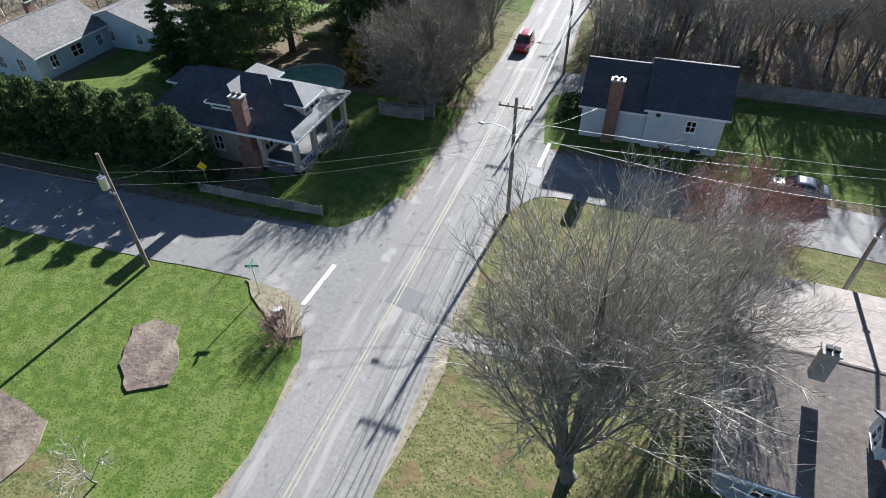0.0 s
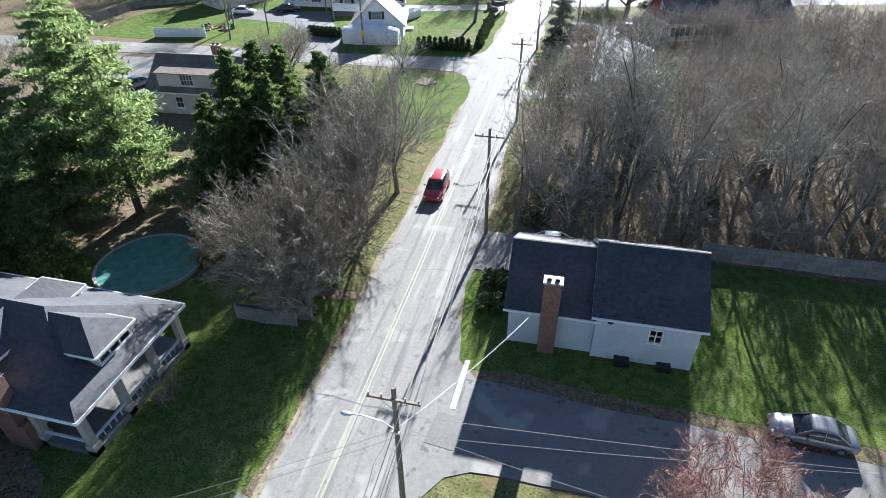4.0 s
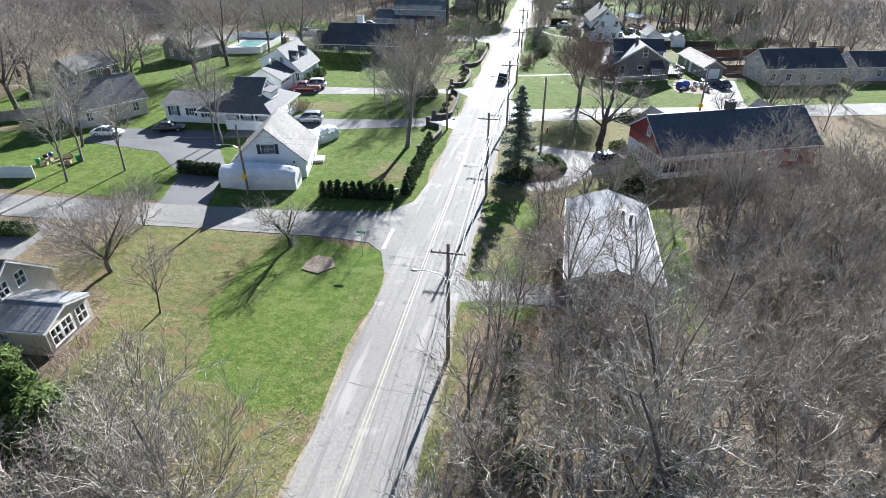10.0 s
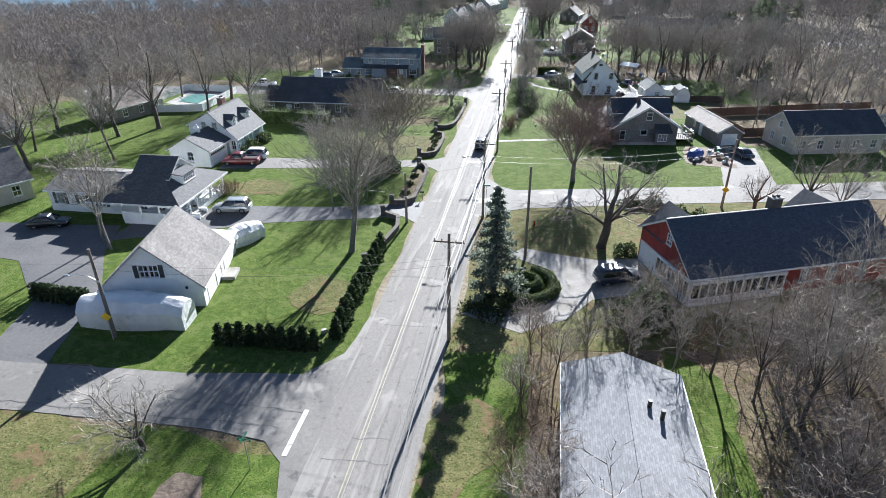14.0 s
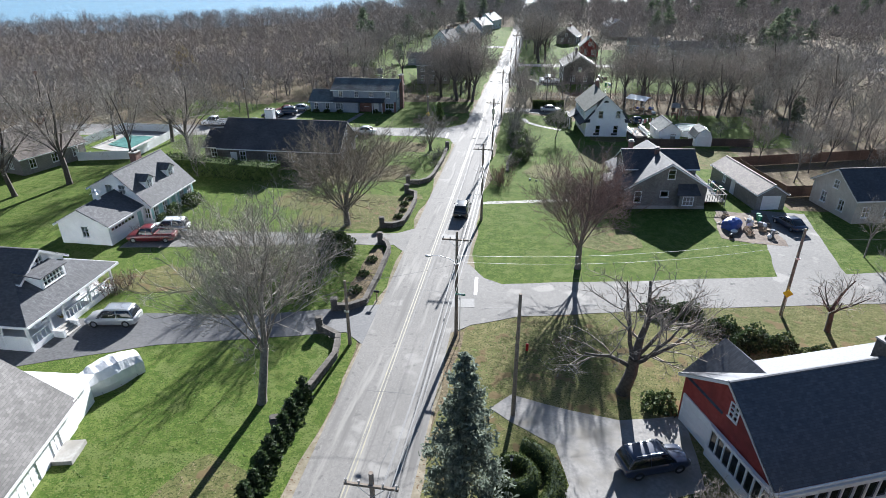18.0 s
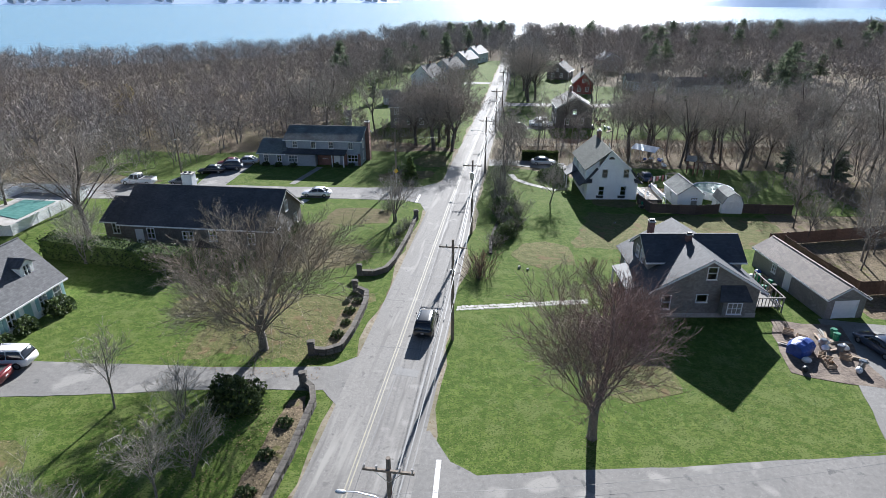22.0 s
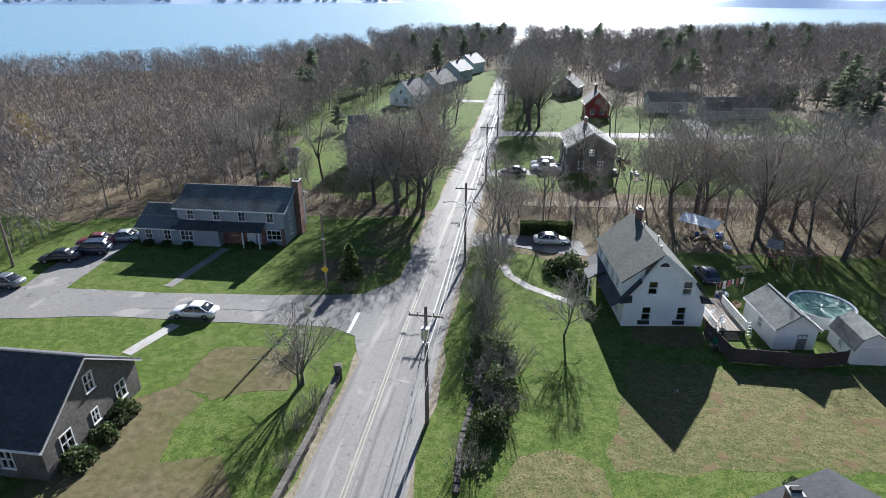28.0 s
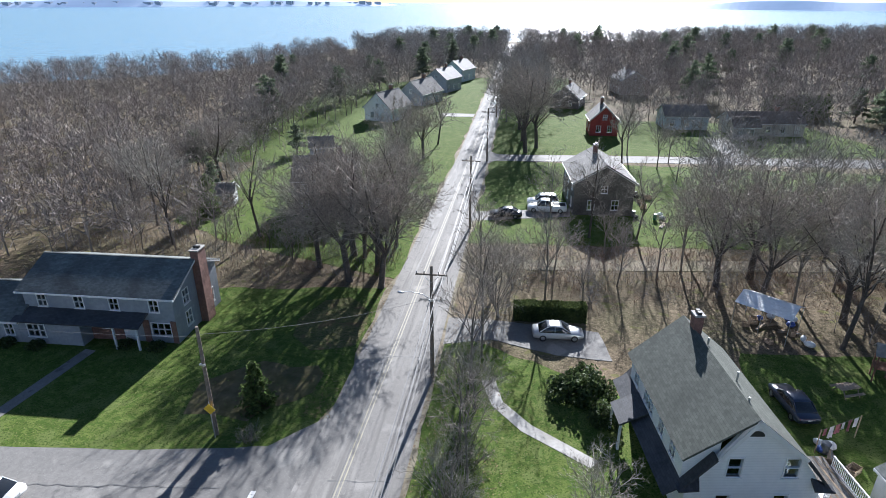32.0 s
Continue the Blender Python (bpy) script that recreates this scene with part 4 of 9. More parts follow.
def chimney(ob, x, y, z0, z1, w=0.9, d=0.6, m="brick", pots=2):
    c = part("chimney", Shape().box(x - w / 2, x + w / 2, y - d / 2, y + d / 2, z0, z1), M[m], ob)
    part("chimney_cap", Shape().box(x - w / 2 - 0.07, x + w / 2 + 0.07, y - d / 2 - 0.07, y + d / 2 + 0.07, z1, z1 + 0.12), M["concrete"], c)
    for i in range(pots):
        px = x + (i - (pots - 1) / 2) * w / max(pots, 1) * 0.9
        part("flue", Shape().box(px - 0.13, px + 0.13, y - 0.13, y + 0.13, z1 + 0.12, z1 + 0.32), M["black_metal"], c)
    return c

def dormer(ob, x, y, z, rz, w, h, depth, roof, wall, rise=None, wn=1, shed=False):
    """A dormer whose front foot is at (x, y, z), facing rz; it runs depth back into the roof."""
    at = pose(x, y, z, 0, 0, rz)
    rise = w * 0.35 if rise is None else rise
    s = Shape()
    if shed:
        wall_mesh(s, (-w / 2, 0), (w / 2, 0), [(0, h), (w, h)], [(w / 2 - 0.4 * wn, w / 2 + 0.4 * wn, 0.25, h - 0.15)])
    else:
        ww = 0.75 * wn
        wall_mesh(s, (-w / 2, 0), (w / 2, 0), [(0, h), (w / 2, h + rise), (w, h)], [(w / 2 - ww / 2, w / 2 + ww / 2, 0.2, h - 0.05)])
    s.add([(-w / 2, 0, 0), (-w / 2, 0, h), (-w / 2, depth, h)], [(0, 1, 2)]).add([(w / 2, 0, 0), (w / 2, 0, h), (w / 2, depth, h)], [(0, 2, 1)])
    d = part("dormer", s, M[wall], ob, at=at)
    if shed:
        part("dormer_roof", Shape().slab([(-w / 2 - 0.2, -0.25, h - 0.02 + 0.1), (w / 2 + 0.2, -0.25, h - 0.02 + 0.1), (w / 2 + 0.2, depth + 0.6, h + 0.5), (-w / 2 - 0.2, depth + 0.6, h + 0.5)], 0.1), M[roof], d)
        window(d, 0, 0, 0.25, 0, 0.8 * wn, h - 0.4, cols=2 * wn, deep=True)
    else:
        back = depth + rise * depth / max(h, 0.1)
        for sg in (-1, 1):
            part("dormer_roof", Shape().slab([(sg * (w / 2 + 0.18), -0.22, h - 0.06 + 0.06), (0, -0.22, h + rise + 0.1), (0, back, h + rise + 0.1), (sg * (w / 2 + 0.18), depth, h - 0.06 + 0.06)], 0.09), M[roof], d)
        window(d, 0, 0, 0.2, 0, 0.75 * wn, h - 0.25, cols=2 * wn, deep=True)
    return d

def hip_roof(ob, x0, x1, y0, y1, H, zr, rx0, rx1, roof, th=0.16):
    yr = (y0 + y1) / 2
    a, b, c, d, e, f = (x0, y0, H), (x1, y0, H), (x1, y1, H), (x0, y1, H), (rx0, yr, zr), (rx1, yr, zr)
    for q in ([a, b, f, e], [b, c, f], [c, d, e, f], [d, a, e]):
        part("roof", Shape().slab(q, th), M[roof], ob)
    s = Shape().box(x0, x1, y0 - 0.06, y0, H - 0.22, H).box(x0, x1, y1, y1 + 0.06, H - 0.22, H).box(x0 - 0.06, x0, y0, y1, H - 0.22, H).box(x1, x1 + 0.06, y0, y1, H - 0.22, H)
    part("fascia", s, M["trim"], ob)

W = lambda s, z, w=0.9, h=1.35, **k: ("w", s, z, w, h, k)

def hip_dormer(ob, x, y, rz, w, f, a, e, b, ze, za, zb, roof, wall, wn=3):
    """A hip-roofed dormer on the roof round (x, y), facing rz: eaves w to each side and f out, apex a out, eaves run back to e, ridge to b."""
    at = pose(x, y, 0, 0, 0, rz)
    ww, fy = w - 0.28, -f + 0.32
    s = Shape()
    wall_mesh(s, (-ww, fy), (ww, fy), [(0, ze), (2 * ww, ze)], [(ww - 0.42 * wn, ww + 0.42 * wn, zb + 0.22, ze - 0.1)], z0=zb)
    for sg in (-1, 1):
        s.add([(sg * ww, fy, zb), (sg * ww, fy, ze), (sg * ww, -e, ze)], [(0, 1, 2)])
    d = part("dormer", s, M[wall], ob, at=at)
    window(d, 0, fy, zb + 0.22, 0, 0.84 * wn, ze - zb - 0.32, cols=wn, deep=True)
    part("dormer_roof", Shape().slab([(-w, -f, ze), (w, -f, ze), (0, -a, za)], 0.1), M[roof], d)
    for sg in (-1, 1):
        part("dormer_roof", Shape().slab([(sg * w, -f, ze), (sg * w, -e, ze), (0, -b, za), (0, -a, za)][::sg], 0.1), M[roof], d)
    part("fascia", Shape().box(-w, w, -f - 0.05, -f, ze - 0.16, ze).box(-w - 0.05, -w, -f, -e, ze - 0.16, ze).box(w, w + 0.05, -f, -e, ze - 0.16, ze), M["trim"], d)

# dark-roofed bungalow with a porch
h = thing("house", -35, 41.5, 0, 0, "tan bungalow with a charcoal hip roof and open porch", "house")
body(h, [("S", (-6.0, -4.5), (4.2, -4.5), [(0, 3.6), (10.2, 3.6)]), ("E", (4.2, -4.5), (4.2, 4.1), [(0, 3.6), (8.6, 3.6)]),
         ("N", (4.2, 4.1), (-6.0, 4.1), [(0, 3.6), (10.2, 3.6)]), ("W", (-6.0, 4.1), (-6.0, -4.5), [(0, 3.6), (8.6, 3.6)])], M["stucco"],
     {"S": [W(1.6, 1.1), W(4.2, 1.1), W(6.2, 1.1), W(9.2, 1.1, 0.8)], "E": [W(1.8, 0.9, 1.4, 1.5), ("d", 4.6, 0.25, 0.95, 2.05, {}), W(7.0, 0.9, 1.2, 1.5)], "W": [W(3, 1.1), W(6, 1.1)]})
hip_roof(h, -7.1, 8.95, -5.3, 4.85, 3.75, 6.8, -3.4, 3.7, "roof_dark")
for px, py in ((8.3, -4.6), (8.3, -1.6), (8.3, 1.4), (8.3, 4.2), (4.9, -4.6)):
    part("porch_column", Shape().box(px - 0.22, px + 0.22, py - 0.22, py + 0.22, 0.4, 3.6).box(px - 0.3, px + 0.3, py - 0.3, py + 0.3, 0, 0.9), M["stucco"], h)
part("porch_floor", Shape().box(4.2, 8.6, -4.9, 4.5, 0.0, 0.45), M["porch_boards"], h)
part("porch_rail", Shape().box(8.2, 8.35, -4.4, 4.0, 0.95, 1.05).box(5, 8.2, -4.7, -4.55, 0.95, 1.05), M["trim"], h)
for i in range(17):
    part("baluster", Shape().box(8.25, 8.3, -4.2 + i * 0.5, -4.15 + i * 0.5, 0.45, 0.96), M["trim"], h)
chimney(h, 3.85, -4.95, 0, 7.0, 1.15, 0.8)
part("chimney_foot", Shape().box(2.95, 4.75, -5.36, -4.54, 0, 2.2), M["brick"], h)
part("aerial", Shape().box(4.62, 4.65, -4.96, -4.93, 5.0, 6.1).box(4.3, 5.2, -4.96, -4.94, 6.05, 6.08).box(4.5, 4.52, -5.3, -4.6, 6.05, 6.08).box(4.9, 4.92, -5.2, -4.7, 6.05, 6.08), M["metal"], h)
hip_dormer(h, 1.1, -0.2, 0, 1.75, 3.75, 2.4, 1.9, 0.0, 5.35, 6.62, 4.6, "roof_dark", "stucco")
hip_dormer(h, 1.1, -0.2, 180, 1.75, 3.75, 2.4, 1.9, 0.0, 5.35, 6.62, 4.6, "roof_dark", "stucco")
hip_dormer(h, 3.7, -0.4, 90, 1.75, 4.55, 2.6, 2.3, -0.2, 5.35, 6.6, 4.2, "roof_dark", "stucco")
hip_dormer(h, -3.4, -0.2, 270, 1.5, 3.0, 1.6, 1.6, -0.2, 5.45, 6.5, 4.6, "roof_dark", "stucco", 2)

# white house with a brick chimney
h = thing("house", 1.6, 51.5, 0, 1.2, "pale blue-white house with charcoal roof and brick chimney", "house")
gable(h, -6.2, -0.4, 0.35, 9.6, 3.35, 6.1, "blue_clap", "roof_dark", {"W": [W(3, 1), W(6, 1)]}, yr=4.2, Hn=3.0)
gable(h, -0.38, 6.2, 0.0, 8.6, 3.95, 6.6, "blue_clap", "roof_dark", {"S": [W(3.9, 2.1, 0.75, 1.0)], "E": [W(2.5, 1.1), W(6, 1.1)]})
chimney(h, -3.45, 0.0, 0, 6.1, 1.15, 0.75)
part("vent", Shape().tube((0.55, -0.03, 3.35), (0.55, 0.02, 3.35), 0.22, n=10), M["black_metal"], h, "round dark gable vent")
part("bulkhead", Shape().box(1.2, 2.2, -0.7, -0.01, 0, 0.45), M["black_metal"], h)
part("bulkhead", Shape().box(4.0, 4.9, -0.6, -0.01, 0, 0.4), M["black_metal"], h)
# brown-roofed house at the start of the road
h = thing("house", 15.0, 24.8, 0, -2, "low house with weathered brown shingle roof", "house")
gable(h, -7.0, 7.5, -7.0, 7.6, 2.7, 4.0, "grey_clap", "roof_brown", {"S": [W(2, 0.9), W(4.4, 0.9)], "W": [W(3, 0.9), W(6, 0.9), W(10, 0.9)], "N": [W(4, 0.9), W(9, 0.9)]}, over=0.5)
body(h, [("S", (-0.6, -12.0), (6.4, -12.0), [(0, 2.9), (3.5, 5.2), (7.0, 2.9)]), ("W", (-0.6, -7.05), (-0.6, -12.0), [(0, 2.9), (4.95, 2.9)]), ("E", (6.4, -12.0), (6.4, -7.05), [(0, 2.9), (4.95, 2.9)])], M["grey_clap"], {"S": [W(2, 0.9), W(5, 0.9)], "W": [W(2.5, 0.9)]})
for sg in (-1, 1):
    part("roof", Shape().slab([(2.9, -12.4, 5.4), (2.9, -1.5, 5.4), (2.9 + sg * 4.0, -6.5, 2.78), (2.9 + sg * 4.0, -12.4, 2.78)], 0.14), M["roof_dark"], h)
dormer(h, -0.9, -4.0, 3.6, -90, 1.8, 1.2, 1.8, "roof_dark", "blue_clap")
chimney(h, -3.4, -1.4, 4.4, 6.3, 0.75, 0.6, "concrete", pots=2)

# low house with a pale roof
h = thing("house", 3.4, 106.6, 0, 90, "low house with a broad pale grey shingle roof", "house")
gable(h, -7.8, 7.8, -3.9, 3.9, 2.75, 4.1, "shake", "roof_pale", {"W": [W(1.6, 1.0), ("d", 4.2, 0.15, 0.95, 2.05, {}), W(6, 1)], "N": [W(3, 1), W(8, 1), W(12, 1)], "S": [W(4, 1), W(11, 1)]}, over=0.3)
for px, py in ((3.2, -1.3), (2.4, -2.0)):
    part("vent_pipe", Shape().tube((px, py, 3.0), (px, py, 4.25), 0.15, n=8).tube((px, py, 4.25), (px, py, 4.32), 0.17, n=8), M["black_metal"], h)
# white garage
h = thing("garage", -38.7, 124.4, 0, 103, "white clapboard garage with a steep grey roof and black shutters", "garage")
gable(h, -4.25, 4.25, -4.5, 4.5, 2.4, 6.5, "white_clap", "roof_grey", {"W": [W(4.1, 3.3, 0.8, 1.2, cols=2), W(4.95, 3.3, 0.8, 1.2, cols=2)], "S": [("g", 2.4, 0.05, 2.6, 2.1, {}), ("d", 6, 0.1, 0.95, 2.05, {})]})
for sy in (-1.15, 1.1):
    part("shutter", Shape().box(-4.32, -4.26, sy - 0.2, sy + 0.2, 3.25, 4.55), M["black_paint"], h)
part("back_wall", Shape().box(4.28, 7.0, -4.4, 0.6, 0, 2.3), M["white_clap"], h)
part("back_roof", Shape().slab([(4.28, -4.8, 2.36), (7.3, -4.8, 2.36), (7.3, 0.9, 3.0), (4.28, 0.9, 3.0)], 0.12), M["trim"], h)
part("step", Shape().box(0.6, 2.6, -5.9, -4.55, 0, 0.35), M["concrete"], h)
part("wall_lamp", Shape().box(-4.4, -4.27, -3.2, -3.0, 2.0, 2.25), M["black_metal"], h)
# white house with a hipped roof and porches
h = thing("house", -55.6, 142.8, 0, 2, "white house with a broad grey hipped roof and railed porch", "house")
gable(h, -9.2, -1.02, -3.6, 4.4, 2.85, 4.0, "white_clap", "roof_grey", {"S": [W(1.6, 1.1, 0.9, 1.4, shutters="black"), W(4.6, 1.2, 0.8, 1.1, shutters="black"), W(7.2, 1.0, 0.9, 1.3, shutters="black")], "W": [W(2.5, 1.1), W(5.5, 1.1)]})
body(h, [("S", (-1.0, -3.6), (8.2, -3.6), [(0, 2.75), (9.2, 2.75)]), ("E", (8.2, -3.6), (8.2, 5.0), [(0, 2.75), (8.6, 2.75)]), ("N", (8.2, 5.0), (-1.0, 5.0), [(0, 2.75), (9.2, 2.75)]), ("W", (-1.0, 5.0), (-1.0, -3.6), [(0, 2.75), (8.6, 2.75)])], M["white_clap"],
     {"S": [W(4.6, 0.9, 0.9, 1.5), W(7.0, 0.9, 0.9, 1.5)], "E": [W(1.2, 0.9, 0.9, 1.4), ("d", 3, 0.5, 0.95, 2.0, {}), W(5.2, 1.0), W(7.2, 1.0)]})
hip_roof(h, -2.2, 10.3, -6.4, 5.8, 2.78, 6.0, 3.8, 4.3, "roof_mid")
gable(h, 2.4, 6.9, -2.4, 3.0, 4.75, 6.5, "white_clap", "roof_mid", {"E": [W(2.6, 4.9, 0.8, 1.0)], "W": [W(2.6, 4.9, 0.8, 1.0)]}, base=4.0)
dormer(h, 8.5, -0.4, 3.7, 90, 3.0, 1.2, 2.0, "roof_mid", "white_clap", shed=True, wn=3)
part("porch_floor", Shape().box(2.4, 9.9, -6.1, -3.62, 0, 0.6), M["white_clap"], h)
part("porch_floor", Shape().box(8.22, 9.9, -3.6, 5.0, 0, 0.6), M["white_clap"], h)
part("porch_wall", Shape().box(2.4, 9.9, -6.15, -6.05, 0.6, 1.5).box(2.4, 9.9, -6.17, -6.03, 1.5, 1.58).box(2.4, 9.9, -6.15, -6.05, 2.45, 2.72), M["white_clap"], h)
part("porch_rail", Shape().box(9.8, 9.93, -1.9, 5.0, 1.45, 1.55).box(9.8, 9.93, -6.0, -3.6, 1.45, 1.55), M["trim"], h)
for i in range(22):
    if not -3.6 < -5.9 + i * 0.5 < -1.9:
        part("baluster", Shape().box(9.84, 9.90, -5.9 + i * 0.5, -5.84 + i * 0.5, 0.6, 1.45), M["trim"], h)
for px, py in ((2.5, -6.1), (4.9, -6.1), (7.3, -6.1), (9.85, -6.1), (9.85, -3.6), (9.85, -1.9), (9.85, 1.5), (9.85, 4.9)):
    part("porch_post", Shape().box(px - 0.1, px + 0.1, py - 0.1, py + 0.1, 0.6, 2.75), M["trim"], h)
for i in range(4):
    part("step", Shape().box(9.95 + i * 0.3, 10.25 + i * 0.3, -3.5, -2.0, 0, 0.60 - i * 0.15), M["concrete"], h)
for py in (-3.7, -1.9):
    part("step_wall", Shape().box(9.95, 11.0, py - 0.12, py + 0.12, 0, 0.75), M["white_clap"], h)
# white cape house with dormers
h = thing("house", -56.4, 168.5, 0, 91, "white cape house with grey roof, dormers and brick chimney", "house")
gable(h, -4.6, 5.2, -4.4, 3.4, 2.75, 6.7, "white_clap", "roof_mid", {"S": [W(0.9, 0.8, 0.9, 1.5, shutters="teal"), W(2.9, 0.8, 0.9, 1.5, shutters="teal"), ("d", 4.9, 0.2, 0.95, 2.05, {"m": "teal"}), W(6.9, 0.8, 0.9, 1.5, shutters="teal"), W(8.8, 0.8, 0.9, 1.5, shutters="teal")],
    "W": [W(2.6, 4.0, 0.75, 1.15), W(4.4, 4.0, 0.75, 1.15), W(7.2, 0.8, 0.7, 1.4)]}, yr=-0.4, Hn=4.7)
gable(h, -11.2, -4.65, -3.2, 3.3, 2.65, 4.4, "white_clap", "roof_mid", {"S": [("g", 2.6, 0.05, 4.4, 2.1, {"lights": 7}), ("d", 5.8, 0.1, 0.9, 2.0, {"m": "teal"})], "W": [W(3.4, 1.0, 0.8, 1.3)]})
dormer(h, -2.0, -3.1, 3.95, 0, 1.7, 1.25, 1.5, "roof_mid", "white_clap")
dormer(h, 2.8, -3.1, 3.95, 0, 1.7, 1.25, 1.5, "roof_mid", "white_clap")
chimney(h, 0.8, 0.1, 5.5, 7.8, 1.2, 0.9)
part("cupola", Shape().box(-8.1, -7.5, -0.2, 0.4, 4.3, 5.2).slab([(-8.3, -0.4, 5.2), (-7.3, -0.4, 5.2), (-7.8, 0.1, 5.75)], 0.05).slab([(-8.3, 0.6, 5.2), (-7.3, 0.6, 5.2), (-7.8, 0.1, 5.75)], 0.05), M["trim"], h)
# long dark cape
h = thing("house", -47.5, 194.0, 0, 1.5, "long dark-shingled cape house with charcoal roof", "house")
gable(h, -8.6, 11.7, -5.0, 5.2, 2.95, 6.5, "shake", "roof_dark", {"S": [("d", 2.4, 0.1, 0.9, 2.0, {}), W(4.0, 1.0), W(9.0, 1.1, 1.3, 1.0, cols=3), W(12.4, 1.1, 0.9, 1.3), W(17.5, 0.9, 0.9, 1.4)],
    "E": [W(2.1, 0.9, 1.0, 1.4), W(5.0, 1.0, 0.6, 1.0), W(8.0, 0.9, 1.0, 1.4), W(5.2, 3.7, 0.8, 1.3)], "N": [W(4, 1), W(12, 1)]})
chimney(h, -1.5, 0.6, 5.6, 8.1, 1.4, 1.1, "trim")
gable(h, -12.0, -8.62, -3.6, 4.0, 2.6, 4.6, "shake", "roof_dark", {"S": [W(1.6, 0.9)]})
# two-storey blue-grey house
h = thing("house", -45.0, 233.5, 0, 2.0, "two-storey blue-grey house with brick entrance and chimney", "house")
gable(h, -5.6, 8.8, -3.6, 4.6, 4.75, 6.5, "grey_clap", "roof_green", {"S": [W(1.8, 3.2, 0.8, 1.15), W(5.4, 3.2, 0.8, 1.15), W(8.8, 3.2, 0.8, 1.15), W(12.6, 3.2, 0.8, 1.15), W(7.6, 1.3, 0.8, 0.6), ("d", 9.8, 0.15, 0.95, 2.05, {}), W(12.9, 0.8, 1.8, 1.2, cols=3)],
    "E": [W(2.2, 3.1), W(2.2, 0.9), W(6.5, 0.9)]}, over=0.4)
gable(h, -10.6, -5.62, -5.0, 2.6, 2.35, 4.2, "grey_clap", "roof_green", {"S": [W(1.4, 0.8, 0.8, 1.2), W(4.0, 0.8, 0.8, 1.2)], "W": [W(3, 0.8)]})
body(h, [("S", (-5.6, -5.0), (0.4, -5.0), [(0, 2.3), (6, 2.3)]), ("E", (0.4, -5.0), (0.4, -3.6), [(0, 2.3), (1.4, 2.3)])], M["grey_clap"], {"S": [W(1.7, 0.8, 1.6, 1.2, cols=3)]})
part("porch_roof", Shape().slab([(-5.9, -5.4, 2.42), (6.3, -5.4, 2.42), (6.3, -3.62, 3.05), (-5.9, -3.62, 3.05)], 0.12), M["roof_dark"], h)
for bx0, bx1 in ((0.45, 3.6), (5.6, 6.2), (8.3, 8.8)):
    part("brick_front", Shape().box(bx0, bx1, -3.68, -3.62, 0, 2.3), M["brick"], h)
for px in (3.7, 5.9):
    part("porch_post", Shape().box(px - 0.08, px + 0.08, -5.2, -5.04, 0, 2.35), M["trim"], h)
chimney(h, 9.2, 1.2, 0, 7.4, 0.75, 1.4)
# shingled bungalow on the other side
h = thing("house", 12.6, 185.6, 0, 8.5, "grey-brown shingled bungalow with charcoal cross-gabled roof", "house")
body(h, [("S", (-5.2, -5.6), (5.4, -5.6), [(0, 3.3), (5.3, 6.4), (10.6, 3.3)]), ("E", (5.4, -5.6), (5.4, 5.2), [(0, 3.3), (10.8, 3.3)]), ("N", (5.4, 5.2), (-5.2, 5.2), [(0, 3.3), (5.3, 6.4), (10.6, 3.3)]), ("W", (-5.2, 5.2), (-5.2, -5.6), [(0, 3.3), (10.8, 3.3)])],
     M["shake_grey"], {"S": [W(1.5, 1.0, 0.8, 1.45, cols=1), W(5.0, 1.8, 1.0, 0.75, cols=1, rows=1), W(5.6, 4.3, 0.85, 1.2, cols=1)], "W": [W(2, 1), W(5, 1), W(8, 1)], "E": [W(3, 1.0)]})
for sg in (-1, 1):
    part("roof", Shape().slab([(0.1, -6.1, 6.55), (0.1, 5.6, 6.55), (0.1 + sg * 5.9, 5.6, 3.05), (0.1 + sg * 5.9, -6.1, 3.05)], 0.15), M["roof_dark"], h)
    part("rake_board", Shape().slab([(0.1, -6.13, 6.5), (0.1, -6.08, 6.5), (0.1 + sg * 5.9, -6.08, 3.0), (0.1 + sg * 5.9, -6.13, 3.0)], 0.22), M["trim"], h)
gable(h, -4.7, 4.9, -2.2, 3.0, 4.75, 6.5, "shake_grey", "roof_dark", {"W": [W(1.7, 3.75, 0.8, 1.15), W(3.2, 3.75, 0.8, 1.15)], "E": [W(1.7, 3.75, 0.8, 1.15), W(3.2, 3.75, 0.8, 1.15)]}, over=0.35)
part("porch_roof", Shape().slab([(-7.4, -4.4, 2.55), (-5.2, -4.4, 3.1), (-5.2, 1.2, 3.1), (-7.4, 1.2, 2.55)], 0.14), M["roof_dark"], h)
for py in (-4.2, -1.6, 1.0):
    part("porch_post", Shape().box(-7.3, -7.12, py - 0.09, py + 0.09, 0, 2.48), M["trim"], h)
part("porch_floor", Shape().box(-7.4, -5.2, -4.4, 1.2, 0, 0.5), M["wood"], h)
b = part("bay", Shape().box(1.6, 3.9, -6.5, -5.6, 0.6, 2.3), M["shake_grey"], h)
part("bay_roof", Shape().slab([(1.1, -6.8, 2.35), (4.3, -6.8, 2.35), (3.9, -5.6, 3.6), (1.5, -5.6, 3.6)], 0.1), M["roof_dark"], b)
window(b, 2.75, -6.5, 0.95, 0, 1.3, 1.1, cols=3, deep=True)
chimney(h, -2.8, 3.6, 3.6, 6.8, 0.6, 0.6)
chimney(h, -0.3, -0.6, 6.0, 6.9, 0.5, 0.5)
part("foundation", Shape().box(-5.25, 5.45, -5.66, -5.61, 0, 0.5), M["concrete"], h)
dk = part("deck", Shape().box(5.5, 8.6, -4.8, 1.5, 0.7, 0.8), M["fence_grey"], h)
